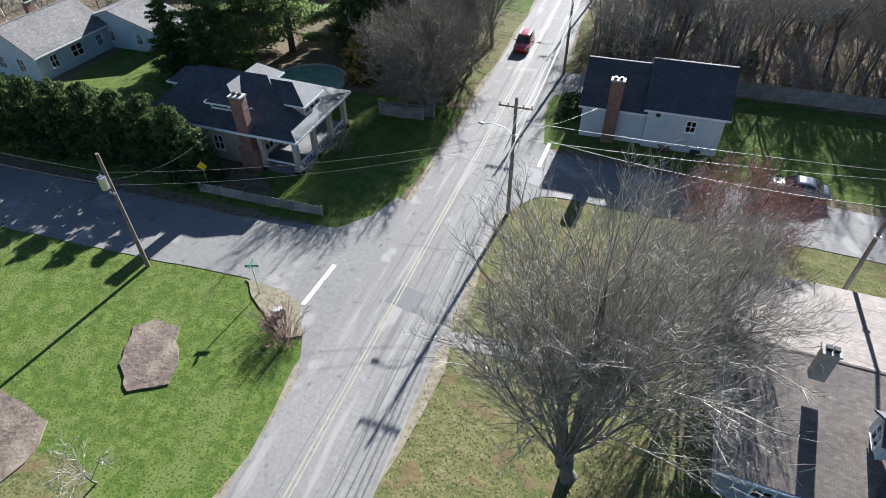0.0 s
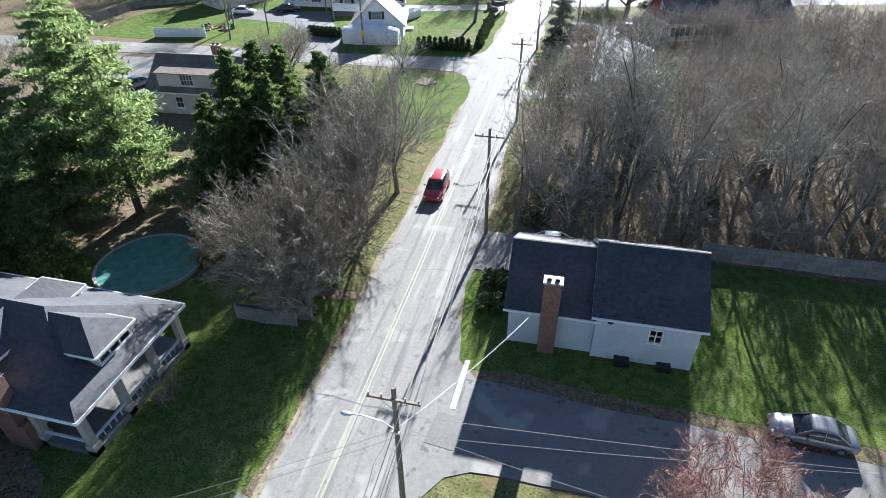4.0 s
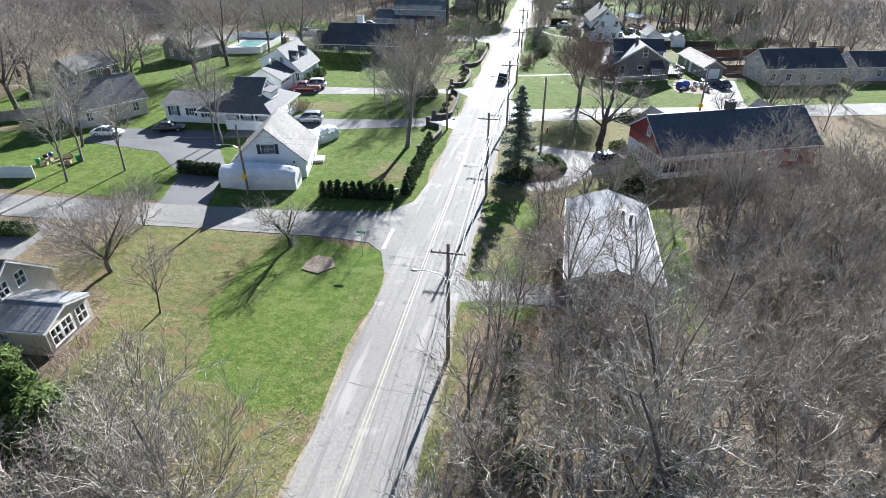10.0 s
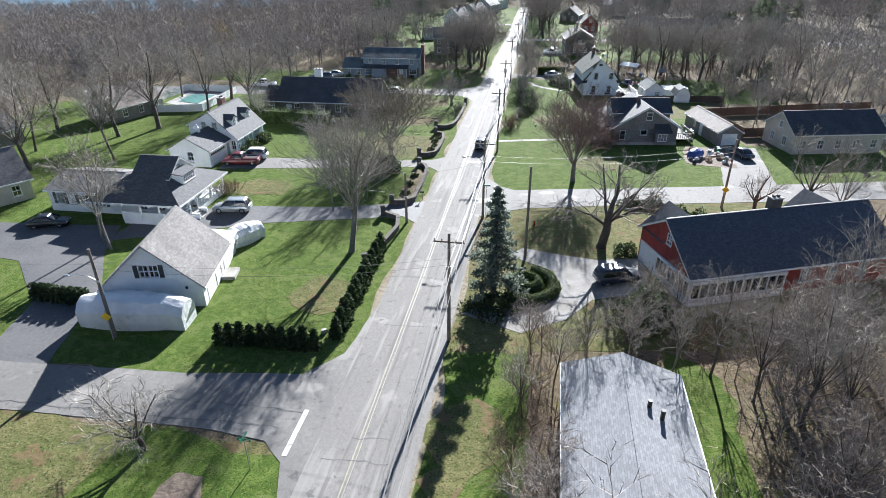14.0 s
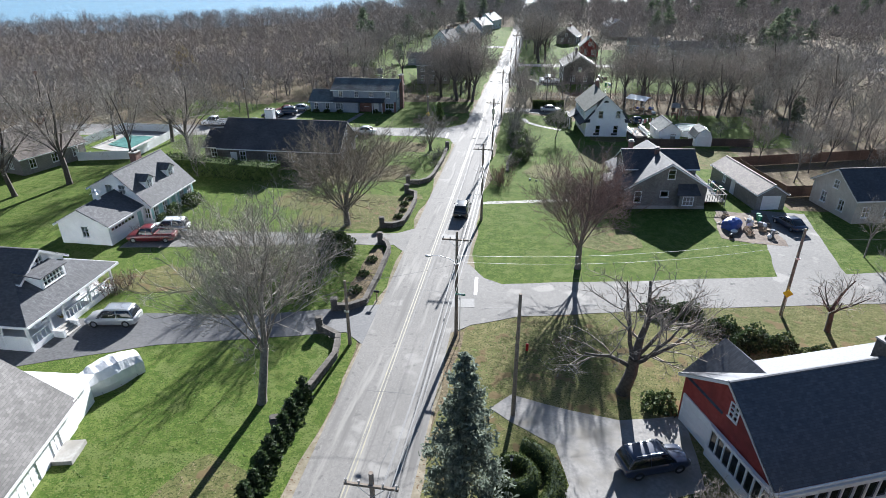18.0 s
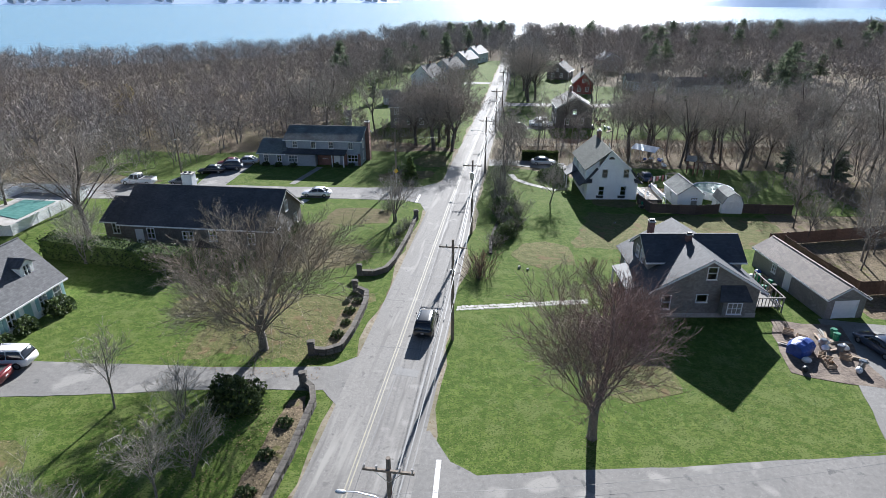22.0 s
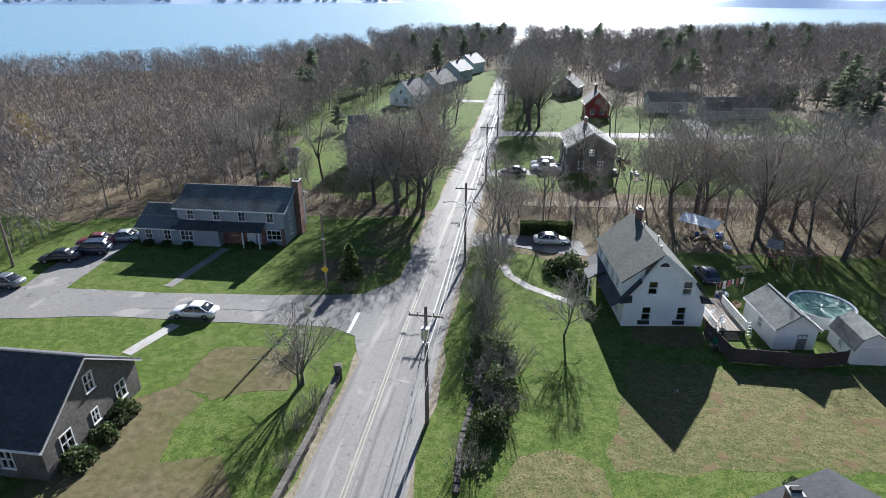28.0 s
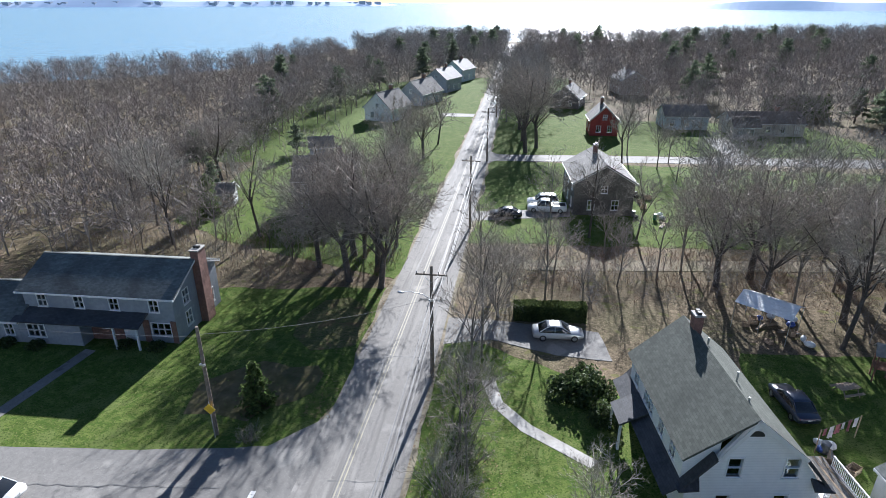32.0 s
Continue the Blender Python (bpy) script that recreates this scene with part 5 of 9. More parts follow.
for i in range(9):
    part("deck_post", Shape().box(8.5, 8.6, -4.8 + i * 0.78, -4.7 + i * 0.78, 0, 1.75), M["fence_grey"], dk)
    part("baluster", Shape().box(5.6 + i * 0.36, 5.66 + i * 0.36, -4.85, -4.79, 0.8, 1.7), M["fence_grey"], dk)
part("deck_rail", Shape().box(8.48, 8.62, -4.85, 1.5, 1.75, 1.83).box(5.5, 8.6, -4.9, -4.76, 1.75, 1.83), M["fence_grey"], dk)
# small garage on the same plot
h = thing("garage", 26.0, 188.2, 0, 103, "small pale shingled garage with a white roller door", "garage")
gable(h, -6.4, 6.4, -2.0, 2.0, 2.3, 3.5, "shake_grey", "roof_brown", {"W": [("g", 2.0, 0.05, 2.3, 1.85, {})], "N": [W(4, 1.0, 0.6, 0.8), ("d", 6.5, 0.05, 0.9, 1.9, {})]}, over=0.25)
# gambrel house
h = thing("house", 7.81, 222.03, 0, 98, "tall white gambrel-roofed house with shuttered windows", "house")
L, A, K, Z, RY = 5.4, 3.95, 5.0, 7.75, 0.75
prof = [(0, 2.9), (1.5, K), (A - RY, Z), (2 * A - 1.5, K), (2 * A, 2.9)]
body(h, [("W", (-L, A), (-L, -A), prof), ("E", (L, -A), (L, A), [(2 * A - a, z) for a, z in reversed(prof)]), ("S", (-L, -A), (L, -A), [(0, 2.9), (2 * L, 2.9)]), ("N", (L, A), (-L, A), [(0, 2.9), (2 * L, 2.9)])], M["white_clap"],
     {"W": [W(2.3, 0.75, 0.8, 1.4, cols=1), W(5.7, 0.75, 0.8, 1.4, cols=1), W(2.6, 3.6, 0.8, 1.3, cols=1), W(5.9, 3.6, 0.8, 1.3, cols=1)], "N": [W(1.8, 0.8), ("d", 3.6, 0.2, 0.95, 2.05, {}), W(6.0, 0.8), W(8.6, 0.8)], "S": [W(3, 0.8), W(7.5, 0.8)]})
part("roof", Shape().slab([(-L - 0.1, A + 0.55, 4.85), (L + 0.1, A + 0.55, 4.85), (L + 0.35, RY, Z + 0.19), (-L - 0.35, RY, Z + 0.19)], 0.14), M["roof_olive"], h)
part("skirt_roof", Shape().slab([(-L - 0.2, A + 1.35, 2.35), (L + 0.2, A + 1.35, 2.35), (L + 0.2, A + 0.2, 3.1), (-L - 0.2, A + 0.2, 3.1)], 0.12), M["roof_dark"], h)
part("entry_roof", Shape().slab([(0.6, A + 2.2, 2.3), (3.0, A + 2.2, 2.3), (3.0, A + 0.3, 3.25), (0.6, A + 0.3, 3.25)], 0.14), M["roof_dark"], h)
for px in (0.75, 2.85):
    part("entry_post", Shape().box(px - 0.08, px + 0.08, A + 1.95, A + 2.1, 0, 2.3), M["trim"], h)
for px, py in ((-1.5, 0.1), (-4.0, 0.6), (2.4, 0.3)):
    part("vent_pipe", Shape().tube((px, py, 7.2), (px, py, 8.1), 0.07), M["metal"], h)
part("roof", Shape().slab([(-L - 0.35, 1.35 - A, K + 0.12), (L + 0.35, 1.35 - A, K + 0.12), (L + 0.35, RY - 0.01, Z + 0.18), (-L - 0.35, RY - 0.01, Z + 0.18)], 0.14), M["roof_olive"], h)
for sg in (-1, 1):
    part("roof", Shape().slab([(-L - 0.35, sg * (A + 0.55), 2.75), (L + 0.35, sg * (A + 0.55), 2.75), (L + 0.35, sg * (A - 1.35), K + 0.12), (-L - 0.35, sg * (A - 1.35), K + 0.12)], 0.14), M["roof_dark"], h)
    part("rake_board", Shape().slab([(-L - 0.38, sg * (A - 1.35), K + 0.1), (-L - 0.34, sg * (A - 1.35), K + 0.1), (-L - 0.34, RY, Z + 0.16), (-L - 0.38, RY, Z + 0.16)], 0.24), M["trim"], h)
    part("eave_return", Shape().slab([(-L - 0.5, sg * (A + 0.6), 2.85), (-L + 0.02, sg * (A + 0.6), 2.95), (-L + 0.02, sg * (A - 0.7), 3.5), (-L - 0.5, sg * (A - 0.6), 2.95)], 0.1), M["roof_dark"], h)
body(h, [("N", (L - 0.35, A + 0.25), (-L + 0.35, A + 0.25), [(0, 4.85), (2 * L - 0.7, 4.85)]), ("W", (-L + 0.35, A + 0.25), (-L + 0.35, 2.2), [(0, 4.85), (2.0, 6.2)]), ("E", (L - 0.35, 2.2), (L - 0.35, A + 0.25), [(0, 6.2), (2.0, 4.85)])], M["white_clap"], {"N": [W(1.4, 3.5, 0.8, 1.2), W(3.6, 3.5, 0.8, 1.2), W(4.5, 3.5, 0.8, 1.2), W(6.6, 3.5, 0.8, 1.2), W(8.6, 3.5, 0.8, 1.2)]}, base=2.9)
chimney(h, 4.1, 0.5, 7.0, 8.9, 0.7, 0.6)
part("fan_vent", Shape().add([(-L - 0.03, RY - 0.2 + 0.45 * math.cos(a * math.pi / 8), 6.5 + 0.4 * math.sin(a * math.pi / 8)) for a in range(9)], [tuple(range(9))]), M["black_paint"], h)
for sy in (1.85, -1.55):
    part("flower_box", Shape().box(-L - 0.25, -L - 0.02, sy - 0.55, sy + 0.55, 0.35, 0.7), M["black_paint"], h)
# sheds by the gambrel house
h = thing("shed", 19.4, 217.2, 0, 98, "white shed with a dark gabled roof", "shed")
gable(h, -3.0, 3.0, -1.9, 1.9, 2.2, 3.6, "white_clap", "roof_green", {"N": [W(3.2, 0.9, 0.6, 0.9)], "W": [("d", 2.5, 0.02, 0.9, 1.2, {"m": "fence_grey"})]}, over=0.2)
h = thing("shed", 25.3, 214.6, 0, 94, "small white barn-shaped shed with double doors", "shed")
prof = [(0, 1.55), (0.45, 2.55), (1.5, 3.15), (2.55, 2.55), (3.0, 1.55)]
body(h, [("W", (-2.0, 1.5), (-2.0, -1.5), prof), ("E", (2.0, -1.5), (2.0, 1.5), prof), ("S", (-2.0, -1.5), (2.0, -1.5), [(0, 1.55), (4, 1.55)]), ("N", (2.0, 1.5), (-2.0, 1.5), [(0, 1.55), (4, 1.55)])], M["white_clap"],
     {"W": [("d", 1.0, 0.05, 0.8, 1.7, {}), ("d", 2.0, 0.05, 0.8, 1.7, {})], "N": [W(2.0, 0.7, 0.5, 0.6)]})
for sg in (-1, 1):
    for (ya, za), (yb, zb) in (((1.62, 1.45), (1.05, 2.62)), ((1.05, 2.62), (0.0, 3.24))):
        part("roof", Shape().slab([(-2.15, sg * ya, za), (2.15, sg * ya, za), (2.15, sg * yb, zb), (-2.15, sg * yb, zb)][::sg], 0.07), M["roof_green"], h)
# red barn-like house
h = thing("house", 16.0, 137.0, 0, 22, "long barn-red house with charcoal roof and glazed porch", "house")
gable(h, -7.4, 15.0, -5.4, 3.9, 2.95, 6.5, "red_board", "roof_skylit", {"W": [W(5.0, 4.2, 0.7, 1.0, rows=3)], "S": [W(12.5, 0.9, 1.0, 1.4, cols=3), W(15.5, 0.9, 1.0, 1.4, cols=3), W(19, 0.9, 1.0, 1.4, cols=3)], "N": [W(9, 1), W(14, 1)]}, yr=-0.4, Hn=3.9)
for ex0, ex1 in ((-7.38, -1.8), (9.2, 14.4)):
    em = (ex0 + ex1) / 2
    part("cross_gable", Shape().prism([(ex0, 3.80), (ex1, 3.80), (ex1, 3.92), (ex0, 3.92)], 3.6, 3.9).add([(ex0, 3.92, 3.9), (ex1, 3.92, 3.9), (em, 3.92, 6.2)], [(0, 2, 1)]), M["red_board"], h)
    for ee in (ex0 - 0.15, ex1 + 0.15):
        part("roof", Shape().slab([(ee, 4.25, 3.86), (em, 4.25, 6.38), (em, -0.2, 6.38), (ee, -0.2, 3.86)], 0.12), M["roof_skylit"], h)
garage_door(h, -7.46, 2.0, 0.05, -90, 3.0, 2.3)
chimney(h, 4.4, 0.0, 5.8, 7.6, 1.1, 0.9, "stone")
pw = part("porch_wall", Shape().box(-7.75, -7.5, -5.6, 0.2, 0, 0.8).box(-7.6, 2.5, -5.95, -5.7, 0, 0.8).box(-7.75, -7.5, -5.6, 0.2, 2.35, 2.6).box(-7.6, 2.5, -5.95, -5.7, 2.3, 2.6), M["trim"], h)
for i in range(9):
    part("glazing_bar", Shape().box(-7.72, -7.52, -5.6 + i * 0.7, -5.48 + i * 0.7, 0.8, 2.35), M["trim"], pw)
for i in range(12):
    part("glazing_bar", Shape().box(-7.6 + i * 0.9, -7.47 + i * 0.9, -5.93, -5.72, 0.8, 2.3), M["trim"], pw)
part("pane", Shape().box(-7.64, -7.61, -5.5, 0.1, 0.8, 2.35).box(-7.5, 2.4, -5.84, -5.81, 0.8, 2.3), M["car_glass"], pw)
# brown-roofed cape behind the evergreens
h = thing("house", -49.0, 88.0, 0, 4, "cream cape house with a brown roof and glazed side porch", "house")
gable(h, -7.0, 4.6, -4.6, 3.6, 3.1, 6.3, "cream_clap", "roof_brown", {"S": [W(4.0, 0.9), W(8.0, 0.9)], "E": [W(3.2, 3.6, 0.9, 1.1), W(5, 3.6, 0.9, 1.1)], "W": [W(3, 1), W(6, 1)]})
dormer(h, -1.5, -4.3, 3.5, 0, 8.0, 1.7, 2.6, "roof_brown", "cream_clap", shed=True, wn=2)
gable(h, 4.62, 9.4, -4.0, 1.0, 2.4, 3.2, "cream_clap", "roof_pale", {"S": [("w", 1.2, 0.7, 0.7, 1.2, {})], "E": [W(1.0, 0.7, 1.0, 1.35), W(2.2, 0.7, 1.0, 1.35), W(3.9, 0.7, 1.0, 1.35)]}, over=0.2)
chimney(h, 0.0, 1.8, 4.6, 7.0, 1.2, 0.7)

def plain_house(x, y, rz, W_, D_, H_, zr, wall, roof, label, two=False, ch=True):
    h = thing("house", x, y, 0, rz, label, "house")
    n = max(2, int(W_ / 3))
    rows = [W((i + 0.5) * W_ / n, 0.9, 0.9, 1.3) for i in range(n)]
    up = [W((i + 0.5) * W_ / n, 3.4, 0.9, 1.2) for i in range(n)] if two else []
    side = [W(D_ * 0.3, 0.9), W(D_ * 0.7, 0.9), W(D_ * 0.5, H_ + 0.1 if not two else 3.4, 0.8, 1.0)]
    gable(h, -W_ / 2, W_ / 2, -D_ / 2, D_ / 2, H_, zr, wall, roof, {"S": rows + up, "E": side, "W": side, "N": rows + up})
    if ch:
        chimney(h, W_ * 0.2, 0.3, zr - 0.8, zr + 1.2)
    return h

h = thing("house", -68.0, 49.5, 0, 90, "pale blue clapboard house with white-trimmed windows", "house")
gable(h, -5.2, 5.5, -4.0, 4.0, 3.0, 5.6, "blue_clap", "roof_grey", {"S": [W(2.2, 1.0, 0.9, 1.3), W(5.6, 1.0, 1.6, 1.3, cols=2), W(9.0, 1.0, 0.8, 1.2)], "W": [W(2.5, 1), W(5.5, 1)]})
gable(h, 5.52, 11.5, -11.5, 1.0, 2.7, 4.6, "blue_clap", "roof_grey", {"W": [W(1.4, 0.9, 0.8, 1.3), W(2.5, 0.9, 0.8, 1.3), W(5.4, 0.9, 0.7, 1.2), W(9.6, 0.9, 0.7, 1.2)], "S": [W(2, 0.9, 0.9, 1.3), W(4, 0.9, 0.9, 1.3)]})
chimney(h, 0.5, 1.0, 5.0, 6.6)
plain_house(-76.5, 139.5, 60, 11, 8, 2.9, 6.2, "cream_clap", "roof_grey", "pale shingled cape house beside a dark drive")
plain_house(-86.5, 184.5, 75, 11, 8.5, 2.8, 6.0, "shake_grey", "roof_brown", "weathered shingle house with a brown roof")
plain_house(42.5, 184.5, 14, 15, 8.5, 3.3, 5.9, "cream_clap", "roof_dark", "cream house with a charcoal roof and broad brick chimney").name = "house"
plain_house(58, 190, 14, 9, 8, 2.8, 4.8, "grey_clap", "roof_dark", "low grey house beside a fence", ch=False)
plain_house(-35.0, 270, 12, 9, 9, 5.2, 7.6, "shake_grey", "roof_grey", "grey two-storey shingled house behind bare trees", two=True)
plain_house(5.0, 276.5, 95, 11, 8.5, 4.9, 7.4, "shake", "roof_grey", "grey two-storey house with a cluttered yard", two=True)
plain_house(11.0, 329.5, 92, 7.5, 6.2, 3.6, 6.6, "red_board", "roof_grey", "small dark red house with white trim")
h = plain_house(47.5, 334.5, 6, 16, 8, 2.9, 4.9, "cream_clap", "roof_brown", "pale low house with a front gable")
gable(h, -9.2, -3.6, -7.4, -4.02, 2.9, 4.6, "cream_clap", "roof_brown", {"S": [W(1.4, 0.9), W(4.0, 0.9)]})
plain_house(31.0, 339.5, 4, 10, 8, 3.2, 5.2, "blue_clap", "roof_grey", "pale blue-grey house behind bare trees", ch=False)
plain_house(-42.5, 340, 70, 10, 8, 3.4, 7.0, "white_clap", "roof_grey", "white cape house on a green lawn")
plain_house(-38.5, 366, 70, 12, 8, 3.4, 6.8, "grey_clap", "roof_grey", "grey cape house on a green lawn")
plain_house(-35.5, 392, 70, 11, 8, 4.4, 7.4, "grey_clap", "roof_dark", "grey house on a green lawn")
plain_house(-33.5, 420, 70, 11, 8, 4.4, 7.4, "blue_clap", "roof_dark", "blue-grey house on a green lawn")
plain_house(5, 366, 75, 10, 8, 3.0, 6.0, "shake", "roof_grey", "low shingled house behind trees")
plain_house(26, 396, 100, 12, 9, 4.5, 7.2, "cream_clap", "roof_pale", "pale-roofed house among trees")
plain_house(-96, 160, 80, 10, 7, 2.8, 5.0, "shake_grey", "roof_grey", "low outbuilding on a lawn", ch=False)
plain_house(-46.4, 299, 20, 4.5, 3.6, 2.3, 3.8, "grey_clap", "roof_grey", "small grey garden shed with white windows", ch=False)
plain_house(-51.5, 268, 15, 4.0, 3.2, 2.2, 3.2, "grey_clap", "roof_grey", "small dark garden shed", ch=False)
plain_house(-124, 225, 30, 11, 8, 3.0, 6.4, "cream_clap", "roof_grey", "gabled house at the edge of the wood")

# ---------- trees ----------
def unit(v):
    return v / (np.linalg.norm(v) + 1e-9)

def tube_arrays(segs, n):
    """Segments (p0, p1, r0, r1) as open tapered tubes with n sides; a tip of radius 0 becomes a point's width."""
    s = np.array(segs, float)
    p0, p1, r0, r1 = s[:, 0:3], s[:, 3:6], s[:, 6:7], s[:, 7:8]
    d = p1 - p0
    d /= np.linalg.norm(d, axis=1, keepdims=True) + 1e-9
    ref = np.where(np.abs(d[:, 2:3]) < 0.9, np.array([[0, 0, 1.0]]), np.array([[1.0, 0, 0]]))
    u = np.cross(d, ref)
    u /= np.linalg.norm(u, axis=1, keepdims=True) + 1e-9
    w = np.cross(d, u)
    a = np.arange(n) * 2 * np.pi / n
    ring = u[:, None, :] * np.cos(a)[None, :, None] + w[:, None, :] * np.sin(a)[None, :, None]
    v = np.concatenate([p0[:, None, :] + ring * r0[:, None, :], p1[:, None, :] + ring * r1[:, None, :]], axis=1)
    m = len(s)
    i = np.arange(n)
    q = np.stack([i, (i + 1) % n, n + (i + 1) % n, n + i], axis=1)
    f = (np.arange(m) * 2 * n)[:, None, None] + q[None]
    return v.reshape(-1, 3), f.reshape(-1, 4)

def spike_arrays(segs):
    """Twigs: thin tapering slivers, turned all ways about their length."""
    s = np.array(segs, float)
    p0, p1, r0 = s[:, 0:3], s[:, 3:6], s[:, 6:7]
    d = p1 - p0
    d /= np.linalg.norm(d, axis=1, keepdims=True) + 1e-9
    ref = np.where(np.abs(d[:, 2:3]) < 0.9, np.array([[0, 0, 1.0]]), np.array([[1.0, 0, 0]]))
    u = np.cross(d, ref)
    u /= np.linalg.norm(u, axis=1, keepdims=True) + 1e-9
    w = np.cross(d, u)
    a = (np.arange(len(s)) * 2.4 % np.pi)[:, None]
    q = u * np.cos(a) + w * np.sin(a)
    v = np.stack([p0 + q * r0, p0 - q * r0, p1], axis=1)
    f = (np.arange(len(s)) * 3)[:, None, None] + np.array([[[0, 1, 2]]])
    return v.reshape(-1, 3), f.reshape(-1, 3)

def grow(seed, H=12.0, trunk=0.25, limbs=5, kids=(6, 6, 6), spread=0.9, up=0.25, r0=0.28, twig=0.018, stems=1, twigs_len=0.7, fork=(0.55, 1.05), sprigs=2, wiggle=0.05):
    """A bare tree: woody segments and twigs. spread: how far limbs lean out."""
    rng = np.random.default_rng(seed)
    wood, fine, twigs = [], [], []
    def limb(p, d, L, r, lev):
        n = (4, 4, 3, 1)[min(lev, 3)]
        pts, dd = [p], unit(d)
        rads = [r]
        for i in range(n):
            dd = unit(dd + rng.normal(0, wiggle + 0.04 * lev, 3) + np.array([0, 0, up * (0.5 if lev == 0 else 0.28)]))
            q = pts[-1] + dd * L / n
            rr = r * (1 - 0.75 * (i + 1) / n) + 0.006
            if lev > 2:
                twigs.append([*pts[-1], *q, max(rads[-1], twig * 1.9)])
            else:
                (wood if lev < 2 else fine).append([*pts[-1], *q, rads[-1], rr])
            pts.append(q)
            rads.append(rr)
        k = kids[lev - 1] if lev - 1 < len(kids) else 0
        if lev > len(kids):
            return
        for j in range(k):
            f = 0.22 + 0.78 * (j + rng.random() * 0.8) / k
            x = min(f, 0.999) * n
            i = int(x)
            base = pts[i] + (pts[i + 1] - pts[i]) * (x - i)
            axis = unit(pts[i + 1] - pts[i])
            o = unit(np.cross(axis, rng.normal(0, 1, 3)))
            ang = rng.uniform(*fork)
            cd = unit(axis * np.cos(ang) + o * np.sin(ang))
            Lc = L * rng.uniform(0.42, 0.68) * (1.15 - 0.45 * f)
            rc = max(0.008, rads[i] * 0.44)
            if lev == len(kids):
                ln = twigs_len * rng.uniform(0.5, 1.2)
                e = base + unit(cd + np.array([0, 0, 0.25])) * ln
                twigs.append([*base, *e, twig])
                mid = base + (e - base) * 0.45
                for sg in range(1, sprigs + 1):
                    o2 = unit(unit(e - base) + rng.normal(0, 0.75, 3))
                    twigs.append([*(base + (e - base) * 0.3 * sg), *(base + (e - base) * 0.3 * sg + o2 * ln * 0.55), twig * 0.75])
            else:
                limb(base, cd, Lc, rc, lev + 1)
    for st in range(stems):
        lean = rng.normal(0, 0.10 if stems == 1 else 0.28, 3)
        base = np.array([rng.normal(0, 0.15), rng.normal(0, 0.15), -0.15]) if stems > 1 else np.array([0, 0, -0.15])
        d = unit(np.array([lean[0], lean[1], 1.0]))
        T = H * trunk
        p = base
        rr = r0 / stems ** 0.4
        wood.append([*p, *(p + d * T * 0.15), rr * 1.35, rr * 1.05])
        p1 = p + d * T * 0.15
        p2 = p + d * T * 0.6 + rng.normal(0, 0.05, 3)
        p3 = p + d * T
        wood.append([*p1, *p2, rr * 1.05, rr * 0.95])
        wood.append([*p2, *p3, rr * 0.95, rr * 0.85])
        for j in range(limbs):
            az = j * 2.4 + rng.normal(0, 0.3)
            lean_out = spread * rng.uniform(0.55, 1.15) * (0.25 if j == 0 else 1)
            cd = unit(np.array([np.cos(az) * lean_out, np.sin(az) * lean_out, 1.0]))
            Lm = (H - T) * rng.uniform(0.78, 1.0) * (1.0 if j == 0 else 0.92)
            at = p3 - d * T * 0.25 * rng.random() * (j > 0)
            limb(at, cd, Lm, rr * (0.7 if j == 0 else min(0.52, 1.5 / limbs ** 0.75)), 1)
    return wood, fine, twigs

def join_arrays(parts):
    vs, fs, k = [], [], 0
    for v, f in parts:
        vs.append(v)
        fs.append(f + k)
        k += len(v)
    return np.concatenate(vs), fs

def bare_tree(name, seed, bark="bark", twigm="twig", label="", group="", **kw):
    """A bare tree far from its place: the model for copies."""
    wood, fine, twigs = grow(seed, **kw)
    v1, f1 = tube_arrays(wood, 6)
    ob = thing(name, 0, 0, 0, 0, label, "tree", group)
    part("trunk", raw_mesh("trunk", v1, [f1], M[bark], True), None, ob)
    v, f = join_arrays([tube_arrays(fine, 3)] * bool(fine) + [spike_arrays(twigs)])
    part("crown", raw_mesh("crown", v, f, M[twigm]), None, ob)
    return ob

def leaf_cloud(pts, size, rng, droop=0.0, stretch=1.0, wide=0.45):
    """Small leaf or needle clumps: one bent pair of triangles at each point."""
    n = len(pts)
    a = rng.normal(0, 1, (n, 3))
    a[:, 2] -= droop
    a /= np.linalg.norm(a, axis=1, keepdims=True)
    b = np.cross(a, rng.normal(0, 1, (n, 3)))
    b /= np.linalg.norm(b, axis=1, keepdims=True) + 1e-9
    s = size * rng.uniform(0.6, 1.4, (n, 1))
    v = np.stack([pts - a * s * 0.5 * stretch, pts + b * s * wide, pts + a * s * 0.7 * stretch, pts - b * s * wide + np.cross(a, b) * s * 0.25], axis=1)
    f = (np.arange(n) * 4)[:, None] + np.array([[0, 1, 2, 3]])
    tri = np.concatenate([f[:, [0, 1, 2]], f[:, [0, 2, 3]]])
    return v.reshape(-1, 3), tri

